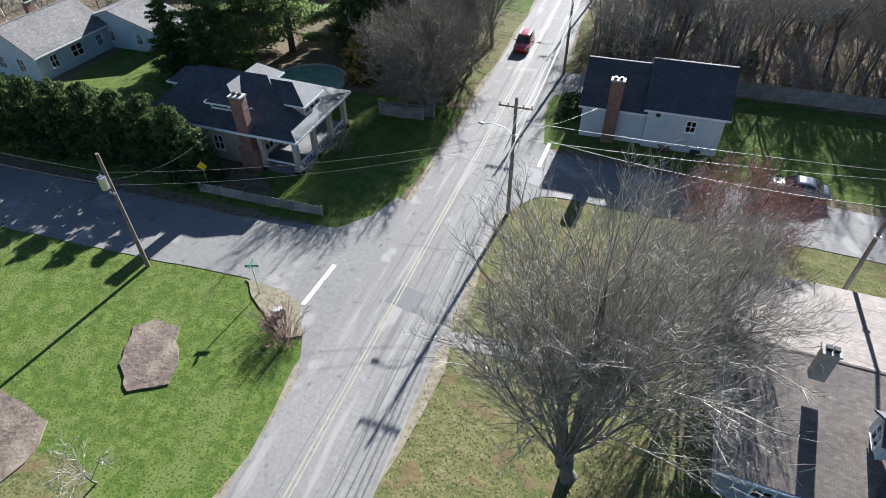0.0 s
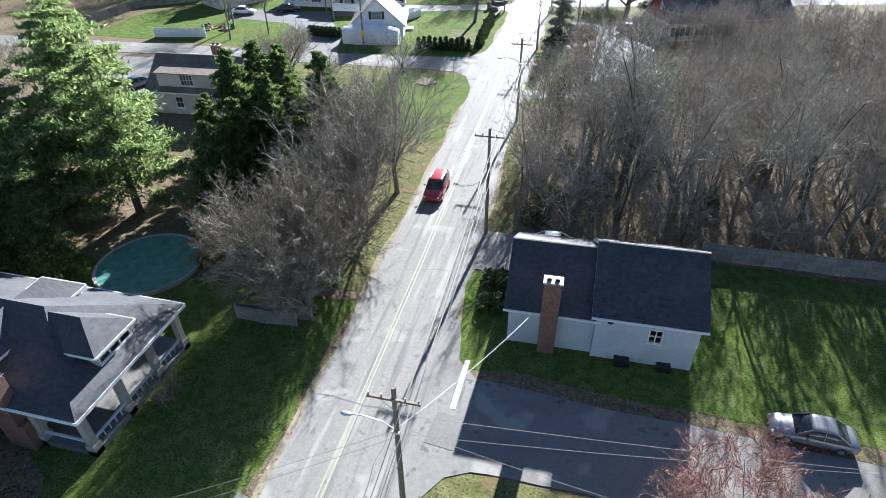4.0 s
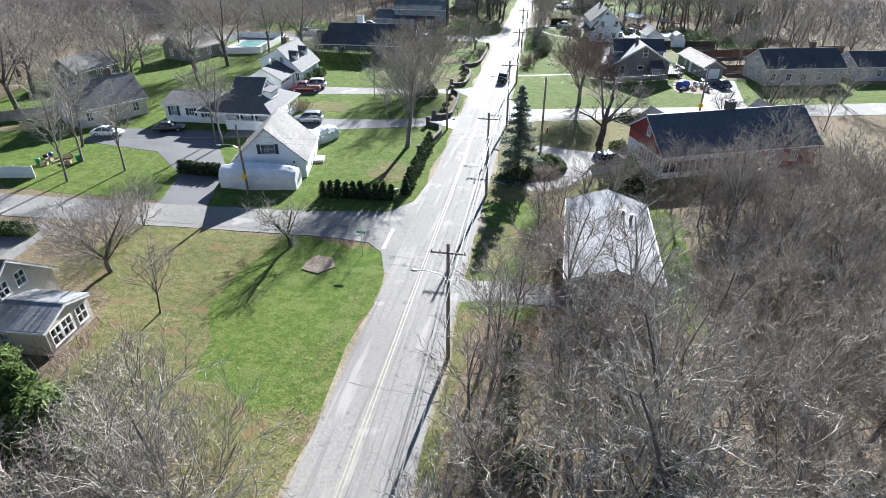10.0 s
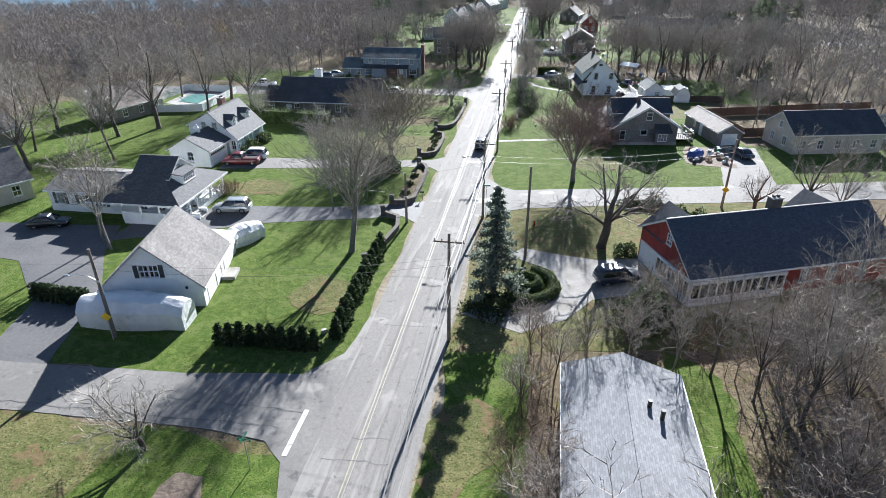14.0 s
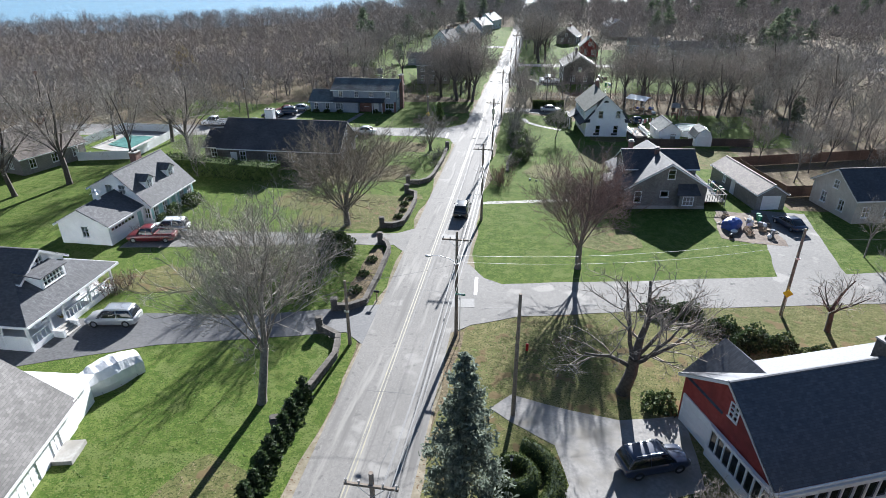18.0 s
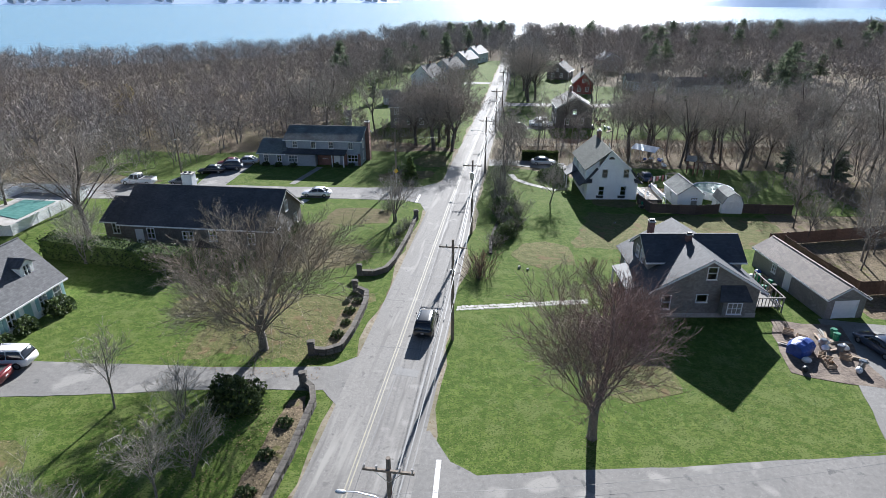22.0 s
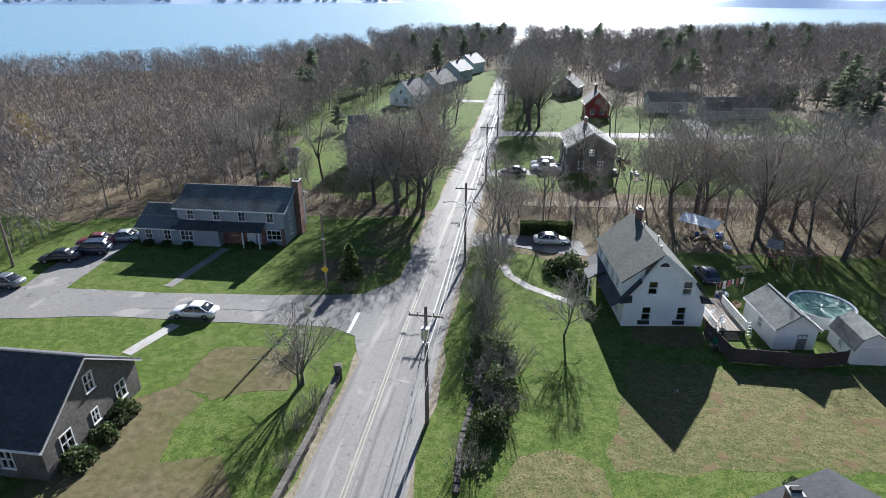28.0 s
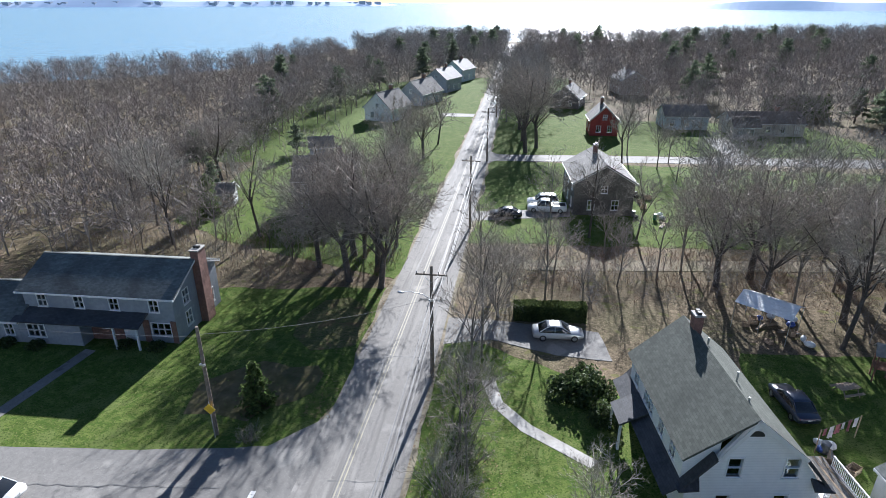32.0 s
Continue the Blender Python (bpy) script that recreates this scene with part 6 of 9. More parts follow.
def conifer(name, seed, H, R, leaf, label, density=2600, taper=0.9, foot=0.08, size=0.34, bark="bark_dark", lumps=True, category="tree", droop=0.4, tufts=False):
    """An evergreen: trunk, boughs in whorls, sprays of needles along them."""
    rng = np.random.default_rng(seed)
    ob = thing(name, 0, 0, 0, 0, label, category)
    wood, pts = [[0, 0, -0.15, 0, 0, H * 0.5, R * 0.075 + 0.05, R * 0.045 + 0.03], [0, 0, H * 0.5, 0, 0, H, R * 0.045 + 0.03, 0.02]], []
    boughs = int(46 + H * 3) if not tufts else int(H * 2.5)
    for i in range(boughs):
        f = foot + (1 - foot) * (i + rng.random()) / boughs
        r = R * (1 - f) ** taper * rng.uniform(0.5 if tufts else 0.65, 1.12) + 0.12
        az = i * 2.4 + rng.normal(0, 0.35)
        z = H * f
        tip = np.array([np.cos(az) * r, np.sin(az) * r, z + r * rng.uniform(-0.18, 0.12)])
        root = np.array([0, 0, z])
        wood.append([*root, *tip, 0.015 + 0.012 * r, 0.01])
        k = max(4, int(density / boughs * (0.35 + r / R)))
        t = rng.random(k) ** 0.6
        if tufts:
            k = max(6, int(density / boughs * (0.25 + 1.2 * r / R)))
            hubs = rng.random(9) ** 0.6
            t = np.clip(hubs[rng.integers(0, 9, k)] + rng.normal(0, 0.03, k), 0.15, 1.05)
        side = rng.normal(0, 1, (k, 3)) * np.array([1, 1, 0.13 if tufts else 0.45]) * (0.10 + (0.21 if tufts else 0.16) * r) * (1.1 - 0.6 * t)[:, None]
        pts.append(root + (tip - root) * t[:, None] + side)
    pts = np.concatenate(pts)
    pts[:, 2] = np.maximum(pts[:, 2], 0.05)
    v, f = tube_arrays(wood, 4)
    part("trunk", raw_mesh("trunk", v, [f], M[bark]), None, ob)
    v, f = leaf_cloud(pts, size, rng, droop, 1.6 if tufts else 1.3, 0.26 if density > 3000 else 0.4)
    part("crown", raw_mesh("crown", v, [f], M[leaf]), None, ob)
    return ob

def bush(name, seed, rx, ry, H, leaf, label, n=900, size=0.22, category="shrub", shell=0.55, stems=True, group=""):
    """A rounded leafy shrub with a hollow, uneven crown on a few stems."""
    rng = np.random.default_rng(seed)
    d = rng.normal(0, 1, (n, 3))
    d /= np.linalg.norm(d, axis=1, keepdims=True)
    d[:, 2] = np.abs(d[:, 2]) * 1.0
    lump = 1 + 0.16 * np.sin(d[:, 0] * 5 + seed) + 0.14 * np.sin(d[:, 1] * 6 + 2 * seed) + 0.1 * np.sin(d[:, 2] * 7)
    r = (shell + (1 - shell) * rng.random(n) ** 0.5) * lump
    p = d * r[:, None] * np.array([rx, ry, H * 0.95])
    p[:, 2] = np.maximum(p[:, 2] + 0.04, 0.04)
    ob = thing(name, 0, 0, 0, 0, label, category, group)
    if stems:
        w = [[0, 0, -0.1, *(np.array([rx, ry, H * 0.8]) * rng.normal(0, 0.35, 3) * np.array([1, 1, 0]) + np.array([0, 0, H * 0.7])), 0.05, 0.015] for _ in range(6)]
        v, f = tube_arrays(w, 4)
        part("stem", raw_mesh("stem", v, [f], M["bark_dark"]), None, ob)
    v, f = leaf_cloud(p, size, rng)
    part("foliage", raw_mesh("foliage", v, [f], M[leaf]), None, ob)
    return ob

def brush_clump(name, seed, R, H, m, label, n=260, twig=0.014, category="shrub"):
    """A leafless bush: many upright stems that fork into twigs."""
    rng = np.random.default_rng(seed)
    tw, st = [], []
    for _ in range(n // 6):
        b = np.array([*(rng.normal(0, R * 0.35, 2)), -0.05])
        d = unit(np.array([b[0] / R * 0.8 + rng.normal(0, .25), b[1] / R * 0.8 + rng.normal(0, .25), 1.0]))
        L = H * rng.uniform(0.6, 1.05)
        e = b + d * L
        st.append([*b, *e, twig * 1.5, twig * 0.6])
        for _ in range(6):
            f = rng.uniform(0.3, 0.95)
            q = b + d * L * f
            o = unit(d + rng.normal(0, 0.55, 3))
            tw.append([*q, *(q + o * L * 0.35 * rng.uniform(0.5, 1.2)), twig])
            q2 = q + o * L * 0.15
            tw.append([*q2, *(q2 + unit(o + rng.normal(0, 0.6, 3)) * L * 0.22), twig * 0.8])
    ob = thing(name, 0, 0, 0, 0, label, category)
    v, f = tube_arrays(st, 3)
    part("stem", raw_mesh("stem", v, [f], M["bark_dark"]), None, ob)
    v, f = spike_arrays(tw)
    part("crown", raw_mesh("crown", v, [f], M[m]), None, ob)
    return ob

def put(model, rows):
    """The model goes to the first row, copies to the others. Rows: x, y, turn, scale[, height scale]."""
    for i, (x, y, rz, sc, *zs) in enumerate(rows):
        ob = model if i == 0 else copy_thing(model, pose(x, y, 0))
        ob.matrix_basis = pose(x, y, 0, 0, 0, rz) @ Matrix.Diagonal((sc, sc, sc * (zs[0] if zs else 1), 1))

M["twig_maple"] = mat("red_brown_twigs", (0.175, 0.125, 0.108), (0.28, 0.205, 0.178), 3.0, 0.9, 0, rnd=0.45, island=True)
# single bare trees of the gardens
one = lambda ob, x, y, rz=0, sc=1.0: put(ob, [(x, y, rz, sc)])
one(bare_tree("bare_tree", 1, "bark", "twig", "large many-limbed bare grey tree on a lawn", H=14.6, trunk=0.13, limbs=10, kids=(11, 9, 7), spread=0.42, up=0.4, r0=0.44, stems=2, twig=0.012, fork=(0.3, 0.75), twigs_len=0.9), 0.9, 16.4, 40)
one(bare_tree("bare_tree", 15, "bark", "twig", "many-stemmed bare grey tree beside a house", H=9.5, trunk=0.12, limbs=7, kids=(9, 8, 7), spread=0.8, up=0.3, r0=0.26, stems=3, twig=0.008, fork=(0.35, 0.85)), 6.6, 27.5, 10)
one(bare_tree("bare_tree", 2, "bark_dark", "twig_red", "small round tree covered in red buds", H=6.6, trunk=0.08, limbs=14, kids=(11, 9, 8), spread=1.5, up=0.3, r0=0.16, twig=0.012, twigs_len=0.5), 8.9, 38.3)
one(bare_tree("bare_tree", 3, "bark", "twig", "thin young bare tree on a lawn", H=3.6, trunk=0.3, limbs=5, kids=(5, 4, 3), spread=0.8, r0=0.06, twig=0.009, twigs_len=0.35), -22.3, 8.2)
one(bare_tree("bare_tree", 4, "bark", "twig", "grey bare tree with open limbs beside the road", H=12.5, trunk=0.26, limbs=8, kids=(10, 8, 7), spread=0.6, r0=0.27, twig=0.011, fork=(0.35, 0.8)), -18.5, 70.0, 20)
one(bare_tree("bare_tree", 5, "bark_dark", "twig", "low bare apple-like tree with spreading limbs", H=6.0, trunk=0.25, limbs=6, kids=(7, 5, 4), spread=1.4, up=0.1, r0=0.2, twig=0.013), -28.2, 104.2)
one(bare_tree("bare_tree", 6, "bark", "twig", "tall bare ash-like tree on a lawn", H=15.4, trunk=0.33, limbs=10, kids=(10, 9, 7), spread=0.55, r0=0.32, twig=0.014, fork=(0.4, 0.9), twigs_len=0.9), -23.3, 134.2)
one(bare_tree("bare_tree", 7, "bark", "twig_maple", "bare maple with dense red-brown twigs on a lawn", H=11.8, trunk=0.24, limbs=13, kids=(11, 9, 8), spread=0.66, r0=0.34, twig=0.011, fork=(0.35, 0.95), twigs_len=0.8), 1.3, 160.5, 15)
one(bare_tree("bare_tree", 8, "bark_dark", "twig_brown", "dark forked tree with long bent limbs", H=11.5, trunk=0.36, limbs=6, kids=(7, 6, 6), spread=1.4, up=0.16, r0=0.48, twig=0.015, wiggle=0.15), 4.0, 140.0, 70)
one(bare_tree("bare_tree", 9, "bark", "twig_tan", "broad spreading bare tree on a lawn", H=13.0, trunk=0.17, limbs=15, kids=(11, 9, 9), spread=1.3, up=0.12, r0=0.4, twig=0.015, fork=(0.3, 0.85), twigs_len=0.8), -27.4, 168.0)
one(bare_tree("bare_tree", 10, "bark_dark", "twig", "pruned bare street tree with knobbly limbs", H=6.5, trunk=0.42, limbs=6, kids=(5, 4, 4), spread=1.25, r0=0.24, twig=0.012), 23.2, 151.7)
one(bare_tree("bare_tree", 12, "bark_dark", "twig", "pruned bare street tree by a side street", H=7.0, trunk=0.4, limbs=6, kids=(5, 4, 4), spread=1.2, r0=0.26, twig=0.012), 30.5, 155.2)
one(bare_tree("bare_tree", 11, "bark", "twig", "leaning many-stemmed bare tree on a corner lawn", H=7.0, trunk=0.2, limbs=4, kids=(5, 5, 4), spread=0.9, r0=0.18, stems=3, twig=0.012), -22.9, 202.0)
one(bare_tree("bare_tree", 13, "bark", "twig", "slender dark bare tree in a ring of soil", H=6.4, trunk=0.34, limbs=7, kids=(7, 6, 5), spread=1.2, r0=0.11, twig=0.012, twigs_len=0.5), -1.0, 213.4)
one(bare_tree("bare_tree", 14, "bark_dark", "twig_brown", "wide bare reddish-brown tree by a side street", H=8.5, trunk=0.2, limbs=10, kids=(9, 8, 6), spread=1.2, r0=0.26, twig=0.014), -43.2, 96.4)

# models of the groves, each with its places
SPOT = random.Random(21)
def scatter(poly, gap, seed, jitter=0.45):
    """Places in a polygon, about gap apart."""
    r = random.Random(seed)
    xs, ys = [p[0] for p in poly], [p[1] for p in poly]
    found = []
    y = min(ys)
    while y < max(ys):
        x = min(xs)
        while x < max(xs):
            px, py = x + r.uniform(-jitter, jitter) * gap, y + r.uniform(-jitter, jitter) * gap
            inside = False
            for (x1, y1), (x2, y2) in zip(poly, poly[1:] + poly[:1]):
                if (y1 > py) != (y2 > py) and px < (x2 - x1) * (py - y1) / (y2 - y1) + x1:
                    inside = not inside
            if inside:
                found.append((px, py))
            x += gap
        y += gap
    r.shuffle(found)
    return found

MODELS = [
    bare_tree("bare_tree", 31, "bark", "twig", "bare grey tree in dense woodland", "woodland trees", H=12, trunk=0.40, limbs=6, kids=(6, 6, 5), spread=0.42, r0=0.15, up=0.22, twig=0.015, fork=(0.45, 1.0), twigs_len=0.75),
    bare_tree("bare_tree", 32, "bark_dark", "twig_brown", "bare brown tree in dense woodland", "woodland trees", H=10.5, trunk=0.36, limbs=6, kids=(6, 6, 5), spread=0.5, r0=0.13, up=0.22, twig=0.015, fork=(0.45, 1.0), twigs_len=0.75),
    bare_tree("bare_tree", 33, "bark", "twig_brown", "slim bare brown woodland tree", "woodland trees", H=13, trunk=0.48, limbs=6, kids=(6, 5, 5), spread=0.36, r0=0.14, up=0.22, twig=0.015, fork=(0.45, 1.0), twigs_len=0.75),
    bare_tree("bare_tree", 34, "bark", "twig", "many-stemmed bare grey woodland tree", "woodland trees", H=10, trunk=0.22, limbs=3, kids=(6, 5, 5), spread=0.7, r0=0.2, stems=3, up=0.22, twig=0.015, fork=(0.45, 1.0), twigs_len=0.75),
    bare_tree("bare_tree", 35, "bark_dark", "twig", "dark-stemmed bare grey woodland tree", "woodland trees", H=14, trunk=0.46, limbs=7, kids=(6, 6, 5), spread=0.6, r0=0.2, up=0.22, twig=0.015, fork=(0.45, 1.0), twigs_len=0.75),
    bare_tree("bare_tree", 36, "bark_dark", "twig_brown", "large dark bare tree with a broad crown", "woodland trees", H=14.5, trunk=0.32, limbs=9, kids=(8, 7, 6), spread=0.95, r0=0.36, up=0.12, twig=0.018, twigs_len=0.8),
    bare_tree("bare_tree", 37, "bark", "twig_tan", "spreading many-stemmed tan-grey tree beside the road", "roadside thicket", H=10.5, trunk=0.14, limbs=5, kids=(7, 7, 6), spread=0.75, r0=0.24, stems=3, twig=0.018, fork=(0.45, 1.05)),
]
places = {i: [] for i in range(7)}
def grove(spots, kinds=(0, 1, 2, 3, 4), lo=0.75, hi=1.1):
    for x, y in spots:
        places[SPOT.choice(kinds)].append((x, y, SPOT.uniform(0, 360), SPOT.uniform(lo, hi)))
grove(scatter([(-3.5, 66), (48, 66), (48, 92), (10, 92), (-3, 96)], 3.8, 1), (0, 0, 1, 2, 2, 3, 4))
grove(scatter([(15, 97), (50, 97), (50, 128), (24, 128), (14, 121)], 4.1, 2), (1, 1, 0, 3), 0.62, 0.9)
grove([(-22.4, 51.0), (-19.8, 51.4), (-21.4, 53.4), (-20.4, 55.5), (-19.2, 59.2)], (6,), 0.82, 0.98)
grove([(-20.6, 65.2), (-21.6, 71.5)], (6,), 0.9, 1.0)
grove([(-4.6 - 0.9 * (i % 3), 67 + 3.1 * i) for i in range(10)], (2, 1, 0), 0.6, 0.85)
grove([(1.4, 116.8), (4.6, 117.6), (7.6, 117)], (2,), 0.5, 0.6)
grove([(-18.6, 61.5), (-22.5, 60.5), (-24, 68)], (0, 2), 0.85, 1.05)
grove([(-34.6, 91.3), (-46.0, 105.4), (-24, 73), (-27, 76), (-30, 82)], (3, 1), 0.5, 0.75)
grove([(-9.0, 237.5), (-9.2, 228), (-8.6, 232), (-7.6, 239.4), (-8.4, 243), (-6.5, 246), (-10, 247), (-3, 243)], (0, 3, 2), 0.6, 0.85)
grove([(-20.6, 243.8), (-22, 248), (-24.5, 245), (-26, 252), (-29, 248), (-21.5, 255), (-24, 260)], (5, 5, 4), 0.9, 1.1)
grove([(0.7, 241), (4.9, 247.9), (-2, 249), (9.4, 250), (4.4, 257)], (2, 0), 0.5, 0.68)
grove([(15.6, 249.5), (19.8, 252), (14.4, 260), (25.6, 243), (27.7, 250), (31, 246), (34, 252), (38, 247), (22, 257), (30, 258), (41, 255), (45, 244), (48, 250), (36, 240)], (0, 2, 4, 5), 0.8, 1.0)
grove(scatter([(32, 214), (60, 214), (60, 262), (40, 262)], 6.5, 4), (0, 4, 1), 0.85, 1.1)
grove(scatter([(28, 192), (60, 198), (60, 214), (30, 212)], 6.0, 14), (0, 1), 0.6, 0.85)
grove([(-29, 144.5), (-26, 149.5), (-25.5, 152.5), (-35.4, 158.3), (-29.5, 158)], (3, 0), 0.45, 0.62)
grove([(-52.0, 131.5), (-50.0, 130.2), (-66, 121), (-58, 119), (-63, 114.5), (-70, 126)], (0, 2, 4), 0.8, 1.0)
grove([(-80, 152), (-86, 160), (-74, 176), (-78, 170), (-66, 180), (-92, 172), (-100, 150), (-94, 140), (-62, 190), (-70, 158), (-90, 186), (-104, 178), (-98, 200), (-112, 160), (-84, 200), (-72, 200)], (5, 5, 4), 0.8, 1.1)
grove([(-56.5, 182.5), (-59, 185)], (3,), 0.6, 0.7)
grove([(-6.2, 307.6), (-4, 312), (-7, 318), (-8, 330)], (5,), 1.05, 1.2)
grove([(-26, 300), (-29, 292), (-33, 262), (-40, 256), (-27, 284), (-50, 252), (-56, 258), (-62, 262), (-58, 280)], (5, 4), 0.75, 1.0)
grove([(12, 300), (18, 298), (21, 303), (14, 308), (-25, 312), (-28, 290), (3, 262), (-2, 264), (9, 262)], (0, 4), 0.7, 0.95)
grove([(34, 155), (38, 152), (33.5, 168.5), (41, 171), (46, 168)], (3, 0), 0.5, 0.7)
grove([(4.8, 122.0), (6.8, 125.5), (9.2, 124)], (3, 1), 0.5, 0.62)
grove([(11.0, 118.5), (13.5, 116), (16, 114), (18, 118.5), (15.5, 120.5)], (4, 1), 0.7, 0.85)
grove(scatter([(-2.6, 98), (-0.9, 98), (-0.9, 121), (-4, 121)], 2.6, 6), (1,), 0.4, 0.55)
grove([(-33, 249.5), (-37, 252), (-42, 250.5), (-47, 252.5), (-53, 250), (-57, 254), (-30.5, 254), (-43, 256.5), (-50, 257.5), (-28.5, 258.5)], (3, 1), 0.42, 0.6)
grove([(-24.5, 251.5), (-26.5, 275), (-25.5, 282)], (5, 3), 0.62, 0.85)
grove([(12.5, 252.4), (19.2, 246.6), (22.6, 246.8), (23.4, 238.0), (31.2, 240.5), (33.6, 236.4), (29.4, 252.8)], (4, 5, 0), 0.85, 1.0)
grove([(-8.8, 213.6), (-8.2, 217.4), (-9.2, 221.2), (-8.4, 225.0)], (3, 2), 0.5, 0.66)
for i, model in enumerate(MODELS):
    put(model, places[i])

# far woods: light trees joined into one mass for each wood
def small_tree(seed, H=9.0, n=150, twig=0.06):
    """A light far tree: trunk, a few limbs, and a rounded, lumpy haze of twigs."""
    rng = np.random.default_rng(seed)
    tw = [[0, 0, -0.1, *(rng.normal(0, 0.3, 2)), H * 0.78, 0.13]]
    R, zc, hz = H * rng.uniform(0.38, 0.50), H * 0.56, H * 0.45
    lumps = rng.normal(0, 1, (7, 3))
    lumps /= np.linalg.norm(lumps, axis=1, keepdims=True)
    for i in range(8):
        az, f = i * 2.4 + rng.normal(0, .3), rng.uniform(0.2, 0.5)
        tip = np.array([np.cos(az) * R * 0.8, np.sin(az) * R * 0.8, zc + hz * rng.uniform(-0.2, 0.75)])
        tw.append([0, 0, H * f, *tip, 0.075])
    for i in range(n):
        d = unit(rng.normal(0, 1, 3) + np.array([0, 0, 0.35]))
        swell = 0.72 + 0.4 * max(0.0, float(np.max(lumps @ d))) ** 3
        p = d * (0.35 + 0.65 * rng.random() ** 0.6) * swell * np.array([R, R, hz]) + np.array([0, 0, zc])
        o = unit(d * 0.7 + np.array([0, 0, 0.45]) + rng.normal(0, 0.55, 3))
        L = H * rng.uniform(0.09, 0.17)
        tw.append([*(p - o * L * 0.5), *(p + o * L * 0.5), twig * 0.62])
        q = unit(o + rng.normal(0, 0.7, 3))
        tw.append([*p, *(p + q * L * 0.7), twig * 0.5])
    return spike_arrays(tw)

def wood_mass(name, spots, seed, m, label, lo=0.7, hi=1.15, H=9.5, twig=0.06):
    rng = random.Random(seed)
    kinds = [small_tree(seed * 10 + k, H, twig=twig) for k in range(7)]
    vs, fs, k = [], [], 0
    for x, y in spots:
        v, f = kinds[rng.randrange(7)]
        a, sc = rng.uniform(0, 6.28), rng.uniform(lo, hi)
        c, s_ = math.cos(a) * sc, math.sin(a) * sc
        p = np.stack([v[:, 0] * c - v[:, 1] * s_ + x, v[:, 0] * s_ + v[:, 1] * c + y, v[:, 2] * sc], axis=1)
        vs.append(p)
        fs.append(f + k)
        k += len(v)
    return tagged(part(name, raw_mesh(name, np.concatenate(vs), [np.concatenate(fs)], M[m]), None), label, "woodland", kind="stuff")

M["far_twig"] = mat("far_brown_twigs", (0.205, 0.178, 0.158), (0.31, 0.272, 0.245), 0.15, 0.95, 0, rnd=0.5, island=True)
M["far_twig_grey"] = mat("far_grey_twigs", (0.205, 0.187, 0.172), (0.315, 0.29, 0.268), 0.15, 0.95, 0, rnd=0.5, island=True)
wood_mass("woodland", scatter([(-58, 246), (-56, 262), (-56, 296), (-76, 400), (-70, 430), (-128, 545), (-140, 440), (-205, 385), (-330, 300), (-330, 200), (-120, 208), (-90, 238)], 6.2, 40), 1, "far_twig", "dense bare brown woodland above a shore", twig=0.10)
wood_mass("woodland", scatter([(-30, 440), (-18, 430), (-24, 625), (-70, 628), (-116, 560), (-75, 430)], 6.5, 41), 2, "far_twig_grey", "bare woodland along the far road", 0.8, 1.4, twig=0.11)
wood_mass("woodland", scatter([(-12, 430), (60, 345), (110, 330), (330, 380), (330, 740), (90, 655), (-14, 630)], 9.0, 42), 3, "far_twig", "wide bare brown woodland", 0.9, 1.4, twig=0.14)
wood_mass("woodland", scatter([(62, 165), (120, 190), (160, 305), (64, 300), (62, 262)], 6.5, 43), 4, "far_twig_grey", "bare woodland behind houses", 0.8, 1.3, twig=0.09)
wood_mass("woodland", scatter([(48, 60), (120, 40), (120, 160), (52, 150)], 6.5, 44), 5, "far_twig_grey", "bare woodland beside a long red house", 0.8, 1.3)
wood_mass("woodland", scatter([(-64, 58), (-140, 20), (-140, 95), (-84, 100), (-60, 76)], 7.0, 45), 6, "far_twig_grey", "bare woodland behind garden evergreens")
wood_mass("woodland", scatter([(-90, 128), (-150, 110), (-170, 205), (-120, 205), (-104, 190)], 7.0, 46), 7, "far_twig", "bare woodland behind lawns")
wood_mass("woodland", scatter([(14, 258), (70, 262), (68, 299), (20, 297)], 5.6, 47), 8, "far_twig_grey", "scattered bare trees on far lawns", 0.9, 1.4)
wood_mass("woodland", scatter([(18, 338), (30, 318), (60, 322), (70, 345), (34, 420), (0, 425), (12, 380)], 6.5, 48), 9, "far_twig", "bare trees among far houses", 0.8, 1.3)
wood_mass("woodland", scatter([(-70, 246), (-44, 246), (-40, 254), (-54, 266), (-60, 300), (-72, 300)], 5.5, 49), 13, "far_twig", "bare trees behind garden lawns", 0.7, 1.1, twig=0.07)
wood_mass("woodland", scatter([(-78, 310), (-60, 312), (-52, 345), (-48, 400), (-40, 440), (-75, 430)], 6.0, 50), 14, "far_twig", "bare trees behind far houses", 0.8, 1.3, twig=0.09)
wood_mass("woodland", scatter([(-13, 338), (0, 338), (0, 360), (-4, 430), (-15, 430)], 5.0, 51), 15, "far_twig_grey", "tall bare trees lining the far road", 1.2, 1.7, twig=0.09)
wood_mass("thicket", scatter([(-122, 209), (-92, 216), (-66, 219), (-66, 240), (-92, 240), (-150, 222)], 4.6, 52), 16, "far_twig", "low brown thicket beside a side street", 0.35, 0.75, twig=0.05)
wood_mass("thicket", scatter([(-100, 240), (-64, 240), (-60, 262), (-66, 300), (-110, 300)], 5.4, 53), 17, "far_twig_grey", "low grey brush under bare woodland", 0.3, 0.6, twig=0.07)
wood_mass("thicket", scatter([(30, 213), (62, 214), (62, 262), (24, 262), (22, 240)], 5.0, 54), 18, "far_twig", "low brush between bare trees behind sheds", 0.25, 0.5, twig=0.05)
